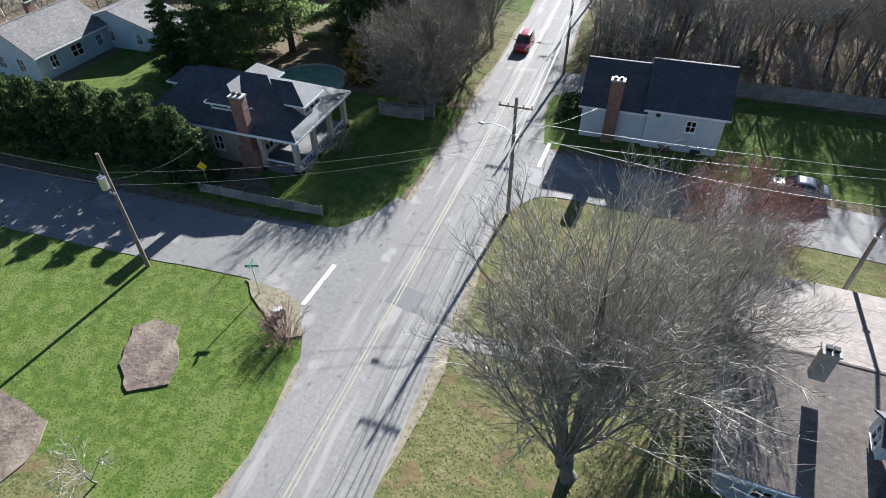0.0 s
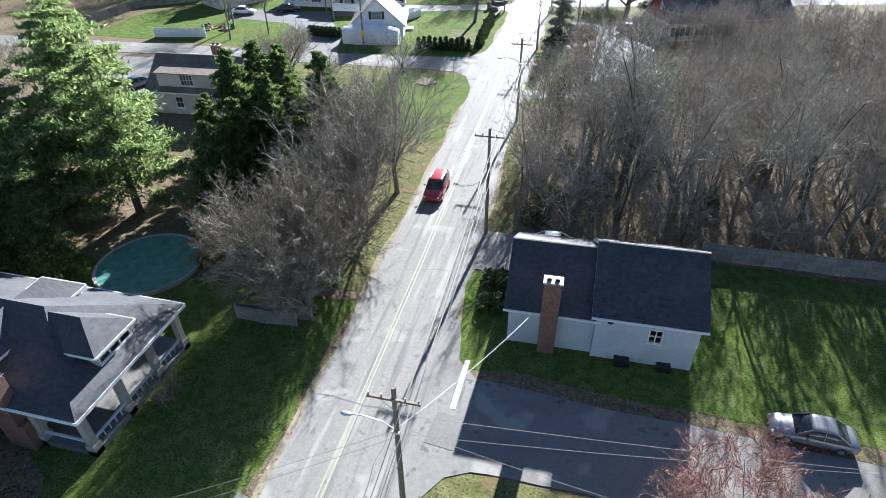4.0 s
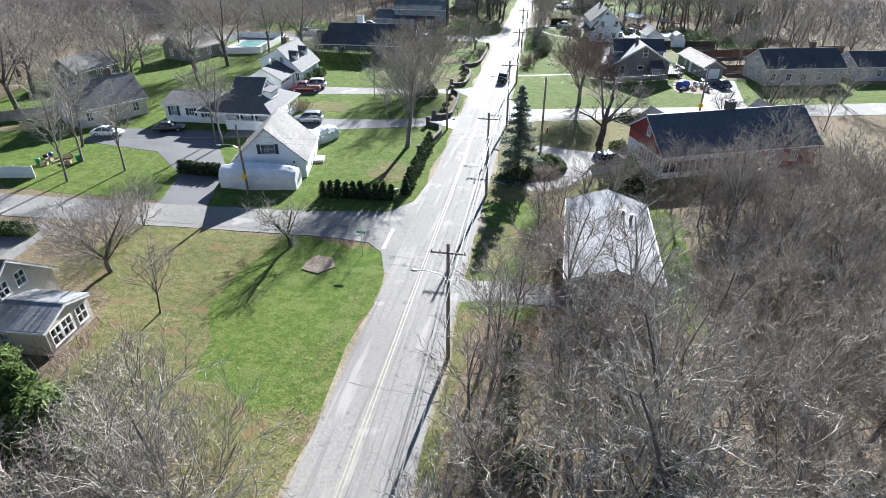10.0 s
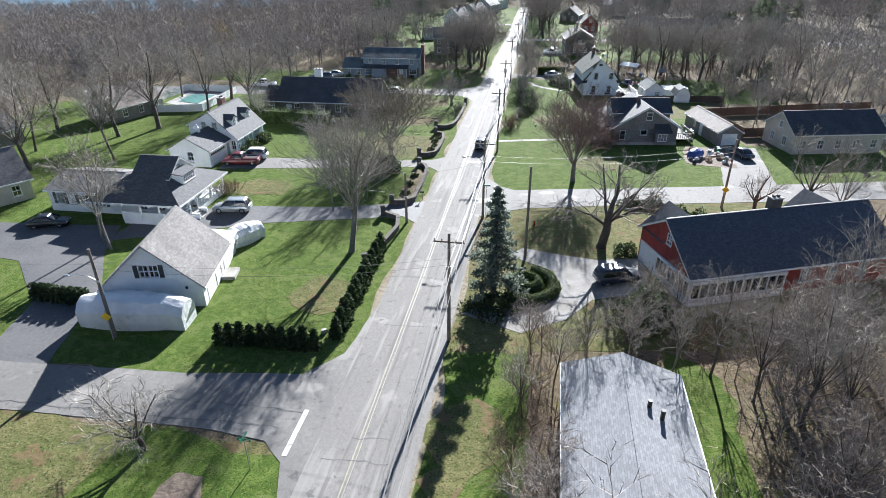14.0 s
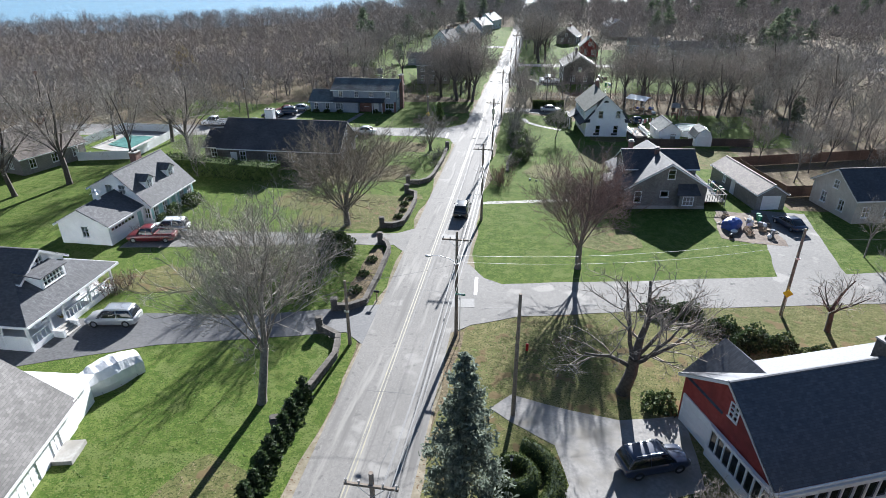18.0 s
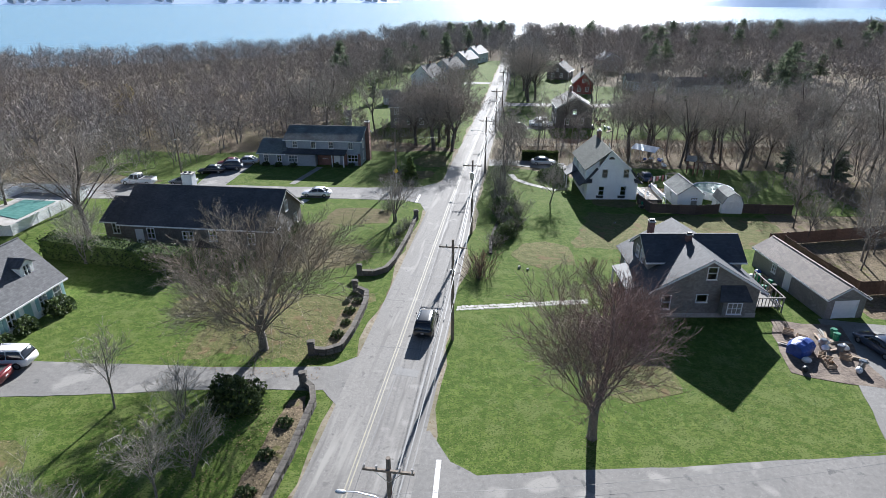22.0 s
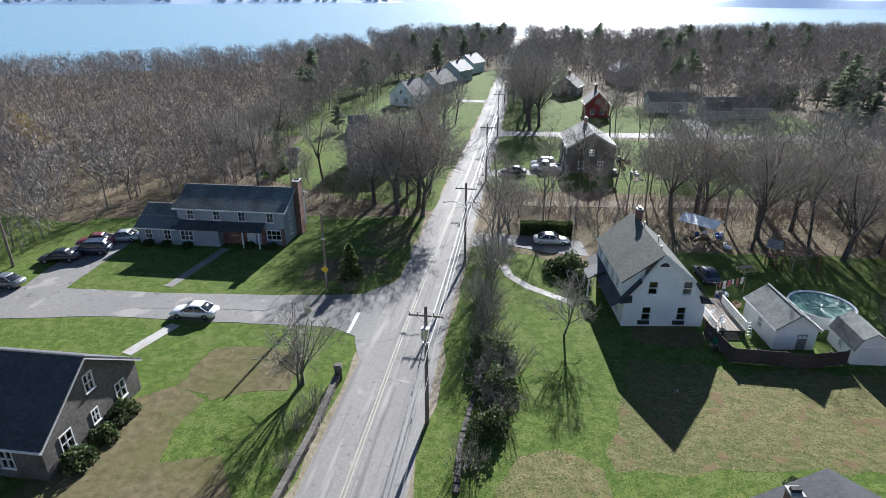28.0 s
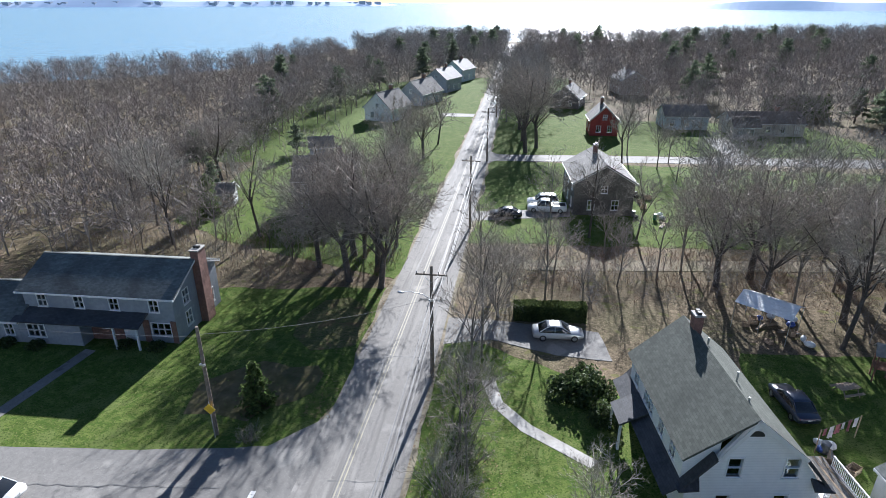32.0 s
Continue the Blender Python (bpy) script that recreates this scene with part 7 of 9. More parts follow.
wood_mass("thicket", scatter([(-10, 246), (0, 240), (24, 246), (58, 250), (58, 300), (20, 292), (14, 262), (-10, 256)], 5.0, 55), 19, "far_twig_grey", "low brush and brambles between bare trees", 0.2, 0.5, twig=0.05)
wood_mass("thicket", scatter([(-4.6, 98), (-0.9, 98), (-0.9, 121), (-4.2, 121)], 1.5, 56), 20, "brush", "dense red-brown thicket beside a low house", 0.25, 0.48, twig=0.03)
wood_mass("thicket", scatter([(-7.4, 66), (-3.6, 66), (-4.2, 97), (-8.0, 97)], 1.6, 63), 27, "brush", "low brown brush at the edge of a wood", 0.14, 0.38, twig=0.025)
wood_mass("thicket", scatter([(-4.4, 86), (8, 90), (8, 98), (-3.5, 98)], 2.0, 57), 21, "brush", "brown saplings in front of a low house", 0.22, 0.36, twig=0.03)
wood_mass("thicket", scatter([(12, 97), (17, 97), (17, 121), (12.5, 121)], 2.2, 58), 22, "far_twig", "dark brown thicket along a narrow lawn", 0.35, 0.8, twig=0.05)
wood_mass("thicket", scatter([(6, 117), (30, 121), (37, 133), (31, 133.5), (13, 126), (8.5, 123)], 2.0, 59), 23, "brush", "tangled brown brush in front of a red house", 0.18, 0.42, twig=0.03)
wood_mass("woodland", scatter([(-150, 200), (-66, 222), (-64, 246), (-120, 262), (-170, 240)], 6.4, 60), 24, "far_twig_grey", "bare trees at the edge of a wood", 0.7, 1.1, twig=0.08)
wood_mass("thicket", scatter([(-62, 246), (-22, 247.5), (-24, 256), (-40, 258), (-62, 258)], 2.3, 61), 25, "far_twig", "low brown brush behind a two-storey house", 0.16, 0.32, twig=0.03)
wood_mass("thicket", scatter([(-9, 243), (0, 239.5), (14, 244), (34, 238), (40, 256), (14, 255), (-10, 249)], 2.3, 62), 26, "brush", "brown brambles and saplings between bare trees", 0.10, 0.26, twig=0.025)
one(bush("golden_tree", 77, 5.0, 4.0, 7.0, "golden", "tree still holding golden leaves", 900, 0.5, "tree"), -113, 273)

# evergreens
put(conifer("pine_tree", 51, 15.5, 6.4, "pine", "broad light green pine behind a bungalow", 21000, 0.5, 0.14, 0.26, droop=0.1, tufts=True), [(-41.5, 60.8, 0, 1.0), (-47, 64, 120, 1.15), (-48.6, 57.2, 220, 1.0), (-49.5, 67.5, 60, 1.15), (-46.5, 55.0, 300, 0.75), (-68, 84, 10, 1.0)])
put(conifer("cedar_tree", 52, 13.4, 3.7, "cedar", "feathery green cedar beside a garden", 13000, 0.55, 0.03, 0.30), [(-33, 67.5, 0, 1.05), (-30.6, 63.4, 140, 0.85), (-28.6, 65.8, 240, 0.95), (-29.4, 70.0, 90, 1.0), (-33.2, 72.4, 200, 1.0), (-37.4, 68.4, 30, 0.66), (-35.2, 65.0, 300, 0.6), (-39.8, 72.4, 170, 0.58), (-31.5, 74, 33, 0.95), (-26, 71.5, 50, 0.98), (-35.8, 77, 260, 0.85), (-41.5, 50.5, 10, 0.6), (-45.2, 49.5, 100, 0.62), (-50.4, 50.5, 150, 0.7)])
# Cedar needles darkened: the backlit hedge's shade is put into the colour.
M["shaded_cedar"] = mat("shade_dark_cedar_needles", (0.045, 0.072, 0.024), (0.105, 0.14, 0.05), 1.5, 0.8, 0, rnd=0.45, island=True, leafy=0.3, spec=0.2)
put(conifer("spruce_tree", 63, 12.5, 3.4, "shaded_cedar", "dense dark spruce beside a bungalow", 6500, 0.6, 0.02, 0.34), [(-31.5, 60.2, 210, 0.85)])
put(conifer("hedge_cedar", 64, 5.5, 1.6, "shaded_cedar", "tall dark evergreen in a far hedge", 420, 0.4, 0.02, 0.5, category="hedge"), [(55.5 + 1.9 * i, 355 + 0.25 * i, i * 61, 0.95 + 0.06 * (i % 3)) for i in range(9)])
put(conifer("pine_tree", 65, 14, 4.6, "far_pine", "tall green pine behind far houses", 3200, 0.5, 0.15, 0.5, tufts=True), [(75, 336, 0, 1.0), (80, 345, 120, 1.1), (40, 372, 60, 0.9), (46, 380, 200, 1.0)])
put(conifer("hedge_cedar", 53, 5.4, 2.3, "shaded_cedar", "tall untrimmed cedar in a roadside hedge", 5200, 0.36, 0.02, 0.24, category="hedge"), [(-34.3, 33.4, 0, 0.8, 1.22), (-37.0, 34.2, 60, 0.95, 1.22), (-40.0, 34.6, 130, 1.0, 1.22), (-43.0, 34.6, 200, 1.0, 1.22), (-46.0, 34.4, 280, 1.05, 1.22), (-49, 34.0, 20, 1.05, 1.22), (-52.2, 33.6, 90, 1.05, 1.22), (-55.5, 33.4, 310, 1.1, 1.22), (-59, 33, 40, 1.1, 1.22)])
put(conifer("ivy_clad_trunk", 60, 8.0, 0.75, "rhodo", "slender dark ivy-clad trunk at the wood's edge", 620, 0.3, 0.0, 0.22), [(-2.2 + 0.9 * ((i * 7) % 5 - 2), 67.0 + i * 3.4, i * 77, 0.6 + 0.13 * ((i * 3) % 4)) for i in (0, 2, 5)])
one(conifer("cedar_tree", 62, 6.2, 1.5, "cedar", "dark columnar cedar beside a garden shed", 2600, 0.35, 0.02, 0.24), -50.6, 262.6)
put(bush("shrub", 69, 1.3, 1.3, 2.4, "rhodo", "evergreen shrub under bare woodland trees", 700, 0.22), [(-4.2, 67.6, 0, 1.0), (-3.2, 72, 60, 0.8), (1.5, 76, 20, 0.9), (6, 80.5, 70, 1.0), (11.5, 74, 0, 0.8), (4, 87, 40, 0.9), (17, 82, 0, 1.0), (-2.6, 80.4, 90, 0.9)])
one(conifer("golden_cedar", 54, 5.0, 2.4, "golden", "golden-tipped bushy conifer among bare trees", 1500, 0.5, 0.02, 0.36), -30.1, 56.3)
one(conifer("spruce_tree", 55, 11.3, 3.2, "spruce", "tall blue-grey spruce beside a drive", 13000, 0.8, 0.08, 0.22), -6.9, 127.6)
one(conifer("spruce_tree", 56, 4.2, 1.4, "cedar", "small dark spruce on a corner lawn", 1500, 0.8, 0.02, 0.24), -25.0, 222.6)
put(conifer("pine_tree", 57, 11.5, 4.6, "far_pine", "pine in the distant woods, haze put into its green", 1500, 0.45, 0.25, 0.62, tufts=True), [(x, y, i * 67, s * 0.93) for i, (x, y, s) in enumerate([(-52, 300, 0.55), (-70, 330, 1.0), (-78, 345, 0.9), (-62, 360, 1.0), (-88, 380, 1.1), (-58, 392, 0.9), (-48, 420, 1.1), (-40, 450, 1.2), (-34, 480, 1.2), (-28, 520, 1.3), (-60, 520, 1.3), (-45, 560, 1.3), (15, 500, 1.2), (30, 560, 1.2), (55, 470, 1.1), (62, 480, 1.3), (90, 520, 1.2), (120, 480, 1.2), (150, 560, 1.3), (200, 540, 1.3), (230, 480, 1.2), (110, 420, 1.0), (75, 350, 0.8), (82, 352, 0.8), (89, 354, 0.8), (-55, 272, 0.5), (40, 233, 0.55), (46, 228, 0.6), (-65, 285, 0.7), (170, 620, 1.2), (-100, 420, 0.8), (46, 430, 1.2), (70, 440, 1.0), (95, 455, 1.3), (130, 430, 1.1), (160, 470, 1.2), (60, 520, 1.2), (84, 560, 1.3), (112, 540, 1.1), (140, 600, 1.3), (36, 610, 1.2), (12, 590, 1.1), (190, 500, 1.2), (215, 580, 1.3), (250, 620, 1.3), (100, 370, 0.9), (130, 372, 1.0), (160, 390, 1.0), (70, 395, 0.8), (68, 315, 0.7), (76, 322, 0.8), (-66, 410, 0.9), (-52, 450, 1.1), (-70, 480, 1.1), (-48, 500, 1.2), (-36, 540, 1.1), (-30, 590, 1.2)])])
put(conifer("arborvitae", 58, 2.5, 0.62, "yew", "small pointed arborvitae in a roadside row", 700, 0.55, 0.0, 0.2, category="hedge"),
    [(-29.2 + i * 0.92, 116.2 + 0.06 * i, i * 50, 0.78 + 0.05 * (i % 3)) for i in range(10)] + [(-19.6 - 0.04 * i, 118.6 + i * 1.25, i * 70, 0.85 + 0.06 * (i % 3)) for i in range(14)])
put(conifer("arborvitae", 59, 1.9, 0.6, "yew", "clipped arborvitae in a row beside a garage", 500, 0.4, 0.0, 0.2, category="hedge"), [(-50.2 + i * 0.8, 119.8 - 0.02 * i, i * 45, 0.9) for i in range(8)])

# shrubs
one(bush("rhododendron", 61, 2.0, 1.9, 2.8, "rhodo", "large glossy rhododendron by a drive", 1600, 0.26), -26.2, 160.2)
one(bush("rhododendron", 70, 2.4, 2.0, 1.5, "yew", "low dark spreading evergreen under a spruce", 1500, 0.2), -6.9, 125.0)
put(bush("shrub", 62, 1.2, 1.1, 1.5, "rhodo", "rounded evergreen shrub against a house", 800, 0.2), [(-35.0, 191.0, 0, 1.0), (-34.9, 193.6, 50, 0.85), (-35.2, 196.2, 90, 0.95), (-51.8, 167.5, 0, 1.1), (-51.2, 171.5, 0, 1.2), (-51.6, 165.0, 0, 0.8), (-1.2, 227.5, 0, 1.3), (-0.2, 229.5, 40, 1.1), (-54.0, 227.6, 0, 0.6), (-51.5, 227.6, 0, 0.6), (-48.5, 227.6, 0, 0.6), (-37.6, 229.0, 0, 0.6), (-40.6, 228.9, 0, 0.6), (6.6, 138.6, 0, 1.0), (7.0, 182.0, 0, 1.0), (6.6, 184.6, 0, 0.9), (-6.2, 55.0, 0, 0.9), (-6.4, 58, 0, 0.9), (13.5, 195.5, 70, 0.9)])
put(bush("rhododendron", 71, 1.6, 1.8, 2.3, "rhodo", "dark evergreen shrub in a roadside hedgerow", 1300, 0.2), [(-6.8, 203.4, 0, 1.1), (-7.3, 207.6, 60, 1.2), (-7.0, 198.6, 120, 0.9)])
put(bush("rhododendron", 72, 1.5, 1.6, 2.6, "rhodo", "broad leafy rhododendron against a white house", 1500, 0.22), [(0.6, 227.4, 0, 1.0), (1.2, 224.6, 70, 0.75)])
put(bush("yew_shrub", 63, 1.7, 1.5, 1.3, "yew", "clipped rounded dark green yew", 1000, 0.2), [(11.2, 152.6, 0, 1.0), (13.8, 150.2, 0, 1.0), (16.0, 148.8, 30, 1.1), (18.2, 148.4, 0, 0.9), (14.6, 147.8, 60, 0.8), (8.6, 152.8, 10, 0.9), (21, 147.6, 0, 0.7)])
one(bush("rhododendron", 64, 2.3, 2.2, 3.8, "rhodo", "broad evergreen holly in front of a red house", 1800, 0.28), 6.8, 125.6)
put(brush_clump("brown_shrub", 65, 1.3, 2.0, "twig_red", "leafless reddish-brown garden shrub", 340), [(6.2, 181.4, 20, 2.0), (4.6, 179.2, 80, 1.9), (7.2, 178.6, 140, 1.7), (-45.6, 147.4, 0, 1.1), (-45.0, 149.0, 0, 0.9), (-9.4, 188.0, 0, 1.3), (-9.2, 185.6, 30, 1.1), (-18.8, 20.6, 0, 1.0), (-17.9, 19.7, 60, 0.8), (3.6, 189.3, 0, 0.9), (8.0, 190.5, 40, 1.0), (-51.5, 160.9, 0, 0.7), (7.5, 186.8, 0, 0.8)])
put(brush_clump("bare_shrub", 66, 1.5, 2.6, "twig", "leafless grey garden shrub", 420), [(-7.3, 205.0, 0, 1.2), (-6.6, 201.0, 40, 1.0), (-7.8, 209.5, 80, 1.2), (-8.6, 214, 10, 1.0), (-6.0, 206.5, 60, 1.1), (-8.4, 195.0, 30, 0.8), (-8.8, 219, 20, 1.0), (-38.6, 117.6, 0, 0.8), (-25.0, 206.5, 0, 0.6), (-21.4, 197.0, 0, 0.6), (-20.9, 199.4, 0, 0.7), (-20.6, 193.0, 0, 0.5), (-25.2, 41.5, 0, 0.7), (-24.0, 219.0, 0, 0.5)])
one(bush("shrub", 68, 0.5, 0.5, 0.8, "golden", "small yellow-green shrub by steps", 260, 0.16), -46.6, 141.8)
# undergrowth of the woods
wood = scatter([(-4.5, 65), (48, 66), (48, 97), (15, 98), (15, 122), (26, 128), (50, 128), (50, 97), (10, 96), (-4, 97)], 2.5, 71) + scatter([(-10, 246), (58, 250), (58, 263), (-10, 257)], 2.4, 72) + scatter([(-60, 240), (-20, 246), (-22, 262), (-62, 252)], 2.6, 73) + scatter([(-48, 75), (-20, 74), (-22, 82), (-40, 90)], 2.4, 74)
def undergrowth(name, spots, seed, m, label):
    rng = np.random.default_rng(seed)
    tw = []
    for x, y in spots:
        for _ in range(22):
            b = np.array([x + rng.normal(0, 0.8), y + rng.normal(0, 0.8), -0.03])
            d = unit(np.array([rng.normal(0, .5), rng.normal(0, .5), 1.0]))
            L = rng.uniform(0.7, 2.4)
            tw.append([*b, *(b + d * L), 0.02])
            for _ in range(3):
                q = b + d * L * rng.uniform(0.3, 0.9)
                tw.append([*q, *(q + unit(d + rng.normal(0, .6, 3)) * L * 0.4), 0.013])
    v, f = spike_arrays(tw)
    return tagged(part(name, raw_mesh(name, v, [f], M[m]), None), label, "undergrowth", kind="stuff")
undergrowth("undergrowth", wood[::2], 1, "brush", "tangled brown undergrowth")
undergrowth("undergrowth", wood[1::2], 2, "far_twig_grey", "tangled grey undergrowth")
wood_mass("saplings", scatter([(-4, 65), (47, 66), (47, 92), (10, 92), (-3.5, 94)], 4.4, 75), 11, "far_twig", "thin brown saplings between woodland trees", 0.45, 0.8)
wood_mass("saplings", scatter([(15, 98), (48, 98), (48, 127), (26, 127), (15, 120)], 2.4, 76), 12, "far_twig", "thin brown saplings behind a low house", 0.35, 0.6)

# tufts of grass and fallen leaves
def tufts(name, polys, n, seed, m, label, lo, hi, wide, flat=False):
    rng = np.random.default_rng(seed)
    rr = random.Random(seed)
    spots = []
    for poly, share in polys:
        xs, ys = [p[0] for p in poly], [p[1] for p in poly]
        k, want = 0, int(n * share)
        while k < want:
            x, y = rr.uniform(min(xs), max(xs)), rr.uniform(min(ys), max(ys))
            if noise.noise(Vector((x * 0.22, y * 0.22, seed))) + 0.5 * noise.noise(Vector((x * 1.1, y * 1.1, seed))) < rr.uniform(-0.55, 0.35):
                continue
            inside = False
            for (x1, y1), (x2, y2) in zip(poly, poly[1:] + poly[:1]):
                if (y1 > y) != (y2 > y) and x < (x2 - x1) * (y - y1) / (y2 - y1) + x1:
                    inside = not inside
            if inside:
                spots.append((x, y))
                k += 1
    p = np.array(spots)
    a = rng.uniform(0, 6.28, len(p))
    w = wide * rng.uniform(0.6, 1.3, len(p))
    h = rng.uniform(lo, hi, len(p))
    dx, dy = np.cos(a) * w / 2, np.sin(a) * w / 2
    z = np.full(len(p), 0.03)
    if flat:
        v = np.stack([np.stack([p[:, 0] + dx, p[:, 1] + dy, z + 0.05], 1), np.stack([p[:, 0] - dx, p[:, 1] - dy, z + 0.05], 1), np.stack([p[:, 0] - dy * 1.4, p[:, 1] + dx * 1.4, z + 0.05 + h], 1)], axis=1)
    else:
        v = np.stack([np.stack([p[:, 0] + dx, p[:, 1] + dy, z], 1), np.stack([p[:, 0] - dx, p[:, 1] - dy, z], 1), np.stack([p[:, 0] + rng.normal(0, .13, len(p)), p[:, 1] + rng.normal(0, .13, len(p)), z + h], 1)], axis=1)
    return tagged(part(name, raw_mesh(name, v.reshape(-1, 3), [np.arange(len(p) * 3).reshape(-1, 3)], M[m]), None), label, name.replace("_", " "), kind="stuff")
M["blade"] = mat("grass_blades", (0.085, 0.15, 0.026), (0.15, 0.23, 0.05), 1.0, 0.85, 0, rnd=0.4, island=True, leafy=0.4)
M["leaf"] = mat("fallen_leaves", (0.16, 0.10, 0.055), (0.28, 0.19, 0.10), 1.0, 0.85, 0, rnd=0.4, island=True)
tufts("grass_tufts", [([(-34, 80), (-18, 78), (-18, 104), (-40, 104)], 0.14), ([(-33, 117), (-19.5, 119), (-20, 143), (-33, 138)], 0.12), ([(-8.5, 160), (20, 164), (18, 176), (-9.5, 177)], 0.16), ([(-10, 183), (6, 185), (3, 215), (-11, 226)], 0.12), ([(-36, 180), (-21, 186), (-22, 207), (-33, 207)], 0.08), ([(-30, 220), (-20.5, 222), (-20, 240), (-34, 238)], 0.06), ([(-8.8, 139), (3, 141), (3, 149), (-8, 146)], 0.04), ([(-46, 170), (-31, 170), (-31, 180), (-46, 180)], 0.04)], 12000, 3, "blade", "short uneven tufts of lawn grass", 0.02, 0.05, 0.10)
tufts("fallen_leaves", [([(-8.2, 5), (8, 5), (8, 39), (-8.2, 39)], 0.14), ([(-19, 55), (-16.6, 55), (-17.2, 100), (-19.5, 100)], 0.12), ([(-8.4, 58), (-5, 58), (-6, 98), (-9.2, 98)], 0.14), ([(-36, 164), (-21, 164), (-21, 178), (-36, 178)], 0.2), ([(-35, 145), (-21, 150), (-21, 162), (-35, 157)], 0.1), ([(-30, 75), (-18, 75), (-18, 90), (-30, 90)], 0.1), ([(-21.5, 222), (-19.2, 222), (-19.2, 245), (-22, 245)], 0.08), ([(-12, 215), (-6, 215), (-6, 248), (-12, 248)], 0.12)], 13000, 5, "leaf", "scattered brown fallen leaves", 0.0, 0.05, 0.11, flat=True)

# ---------- poles, wires, signs ----------
def lump(s, c, r, n=6):
    return s.ball(c, r, r, r, n, 4)

def utility_pole(x, y, H=10.2, arm=True, lamp=None, can=False, rz=0.0, label="weathered wooden utility pole with crossarm", low=True):
    ob = thing("utility_pole", x, y, 0, rz, label, "utility pole", "roadside poles")
    part("pole", Shape().tube((0, 0, -0.3), (0, 0, H), 0.17, 0.11, 10), M["pole"], ob)
    if arm:
        c = part("crossarm", Shape().box(-1.25, 1.25, -0.17, -0.06, H - 0.75, H - 0.62), M["pole"], ob)
        for ix in (-1.15, -0.55, 0.55, 1.15):
            part("insulator", Shape().tube((ix, -0.115, H - 0.62), (ix, -0.115, H - 0.42), 0.045, 0.06, 8), M["porcelain"], c)
        for sg in (-1, 1):
            part("brace", Shape().tube((0, -0.1, H - 1.4), (sg * 0.7, -0.11, H - 0.74), 0.02, n=4), M["metal"], c)
    if low:
        part("clamp", Shape().box(-0.2, 0.2, -0.2, -0.08, H - 3.0, H - 2.86), M["metal"], ob)
    if can:
        t = part("transformer", Shape().tube((0, -0.42, H - 2.4), (0, -0.42, H - 1.5), 0.26, n=14), M["metal"], ob, "grey cylindrical transformer")
        part("bushing", Shape().tube((0, -0.42, H - 1.5), (0, -0.42, H - 1.25), 0.05, 0.07, 6), M["porcelain"], t)
    if lamp is not None:
        a = radians(lamp)
        dx, dy = math.cos(a), math.sin(a)
        s = Shape()
        pts = [(0.1 * dx, 0.1 * dy, H - 2.9), (0.7 * dx, 0.7 * dy, H - 2.5), (1.6 * dx, 1.6 * dy, H - 2.35), (2.2 * dx, 2.2 * dy, H - 2.4)]
        for p, q in zip(pts, pts[1:]):
            s.tube(p, q, 0.03, n=6)
        l = part("lamp_arm", s, M["metal"], ob)
        part("lamp_head", Shape().ball((2.45 * dx, 2.45 * dy, H - 2.45), 0.3 if abs(dx) > 0.5 else 0.14, 0.14 if abs(dx) > 0.5 else 0.3, 0.1, 8, 5), M["metal"], l)
    return ob

POLES = [(-7.6, 2.0), (-7.9, 37.3), (-8.5, 64.8), (-9.2, 90.1), (-10.0, 119.8), (-10.0, 145.7), (-10.6, 172.2), (-11.7, 199.0), (-12.4, 228.5), (-12.9, 263.0), (-13.4, 299.0), (-14.5, 345.0), (-15.5, 395.0), (-16.4, 450.0)]
LAMPS = {1: 180, 3: 180, 5: 180, 8: 180}
for i, (x, y) in enumerate(POLES):
    utility_pole(x, y, 10.2, lamp=LAMPS.get(i), can=i == 7)
utility_pole(-31.3, 22.7, 9.6, can=True, arm=False, label="leaning wooden utility pole with a grey transformer")
utility_pole(-19.0, 142.7, 6.4, arm=False, label="short dark wooden pole beside a drive")
utility_pole(-4.3, 136.0, 10.4, arm=False, label="slim tall wooden pole on a lawn", low=False)
utility_pole(-38.6, 115.4, 8.6, arm=False, lamp=190, label="wooden utility pole with a street lamp")
utility_pole(-26.7, 219.3, 9.0, arm=False, label="wooden utility pole with a yellow sign")
utility_pole(20.0, 154.0, 9.0, arm=False, label="dark wooden utility pole by a side street")
utility_pole(-66.0, 219.0, 9.5, arm=False, label="wooden utility pole behind parked cars")
utility_pole(15.5, 34.5, 9.0, arm=False, label="dark leaning wooden pole beside a roof")

def wire(ob, p, q, sag=0.5, r=0.016, n=12):
    s = Shape()
    p, q = Vector(p), Vector(q)
    pts = []
    for i in range(n + 1):
        f = i / n
        v = p.lerp(q, f)
        v.z -= sag * 4 * f * (1 - f)
        pts.append(v)
    ring = [(math.cos(a), math.sin(a)) for a in (0.5, 2.6, 4.7)]
    d = (q - p).normalized()
    u = d.cross(Vector((0, 0, 1))).normalized()
    w = u.cross(d)
    s.v = [tuple(v + u * c * r + w * k * r) for v in pts for c, k in ring]
    s.f = [(3 * i + j, 3 * i + (j + 1) % 3, 3 * i + 3 + (j + 1) % 3, 3 * i + 3 + j) for i in range(n) for j in range(3)]
    part("wire", s, M["wire"], ob)

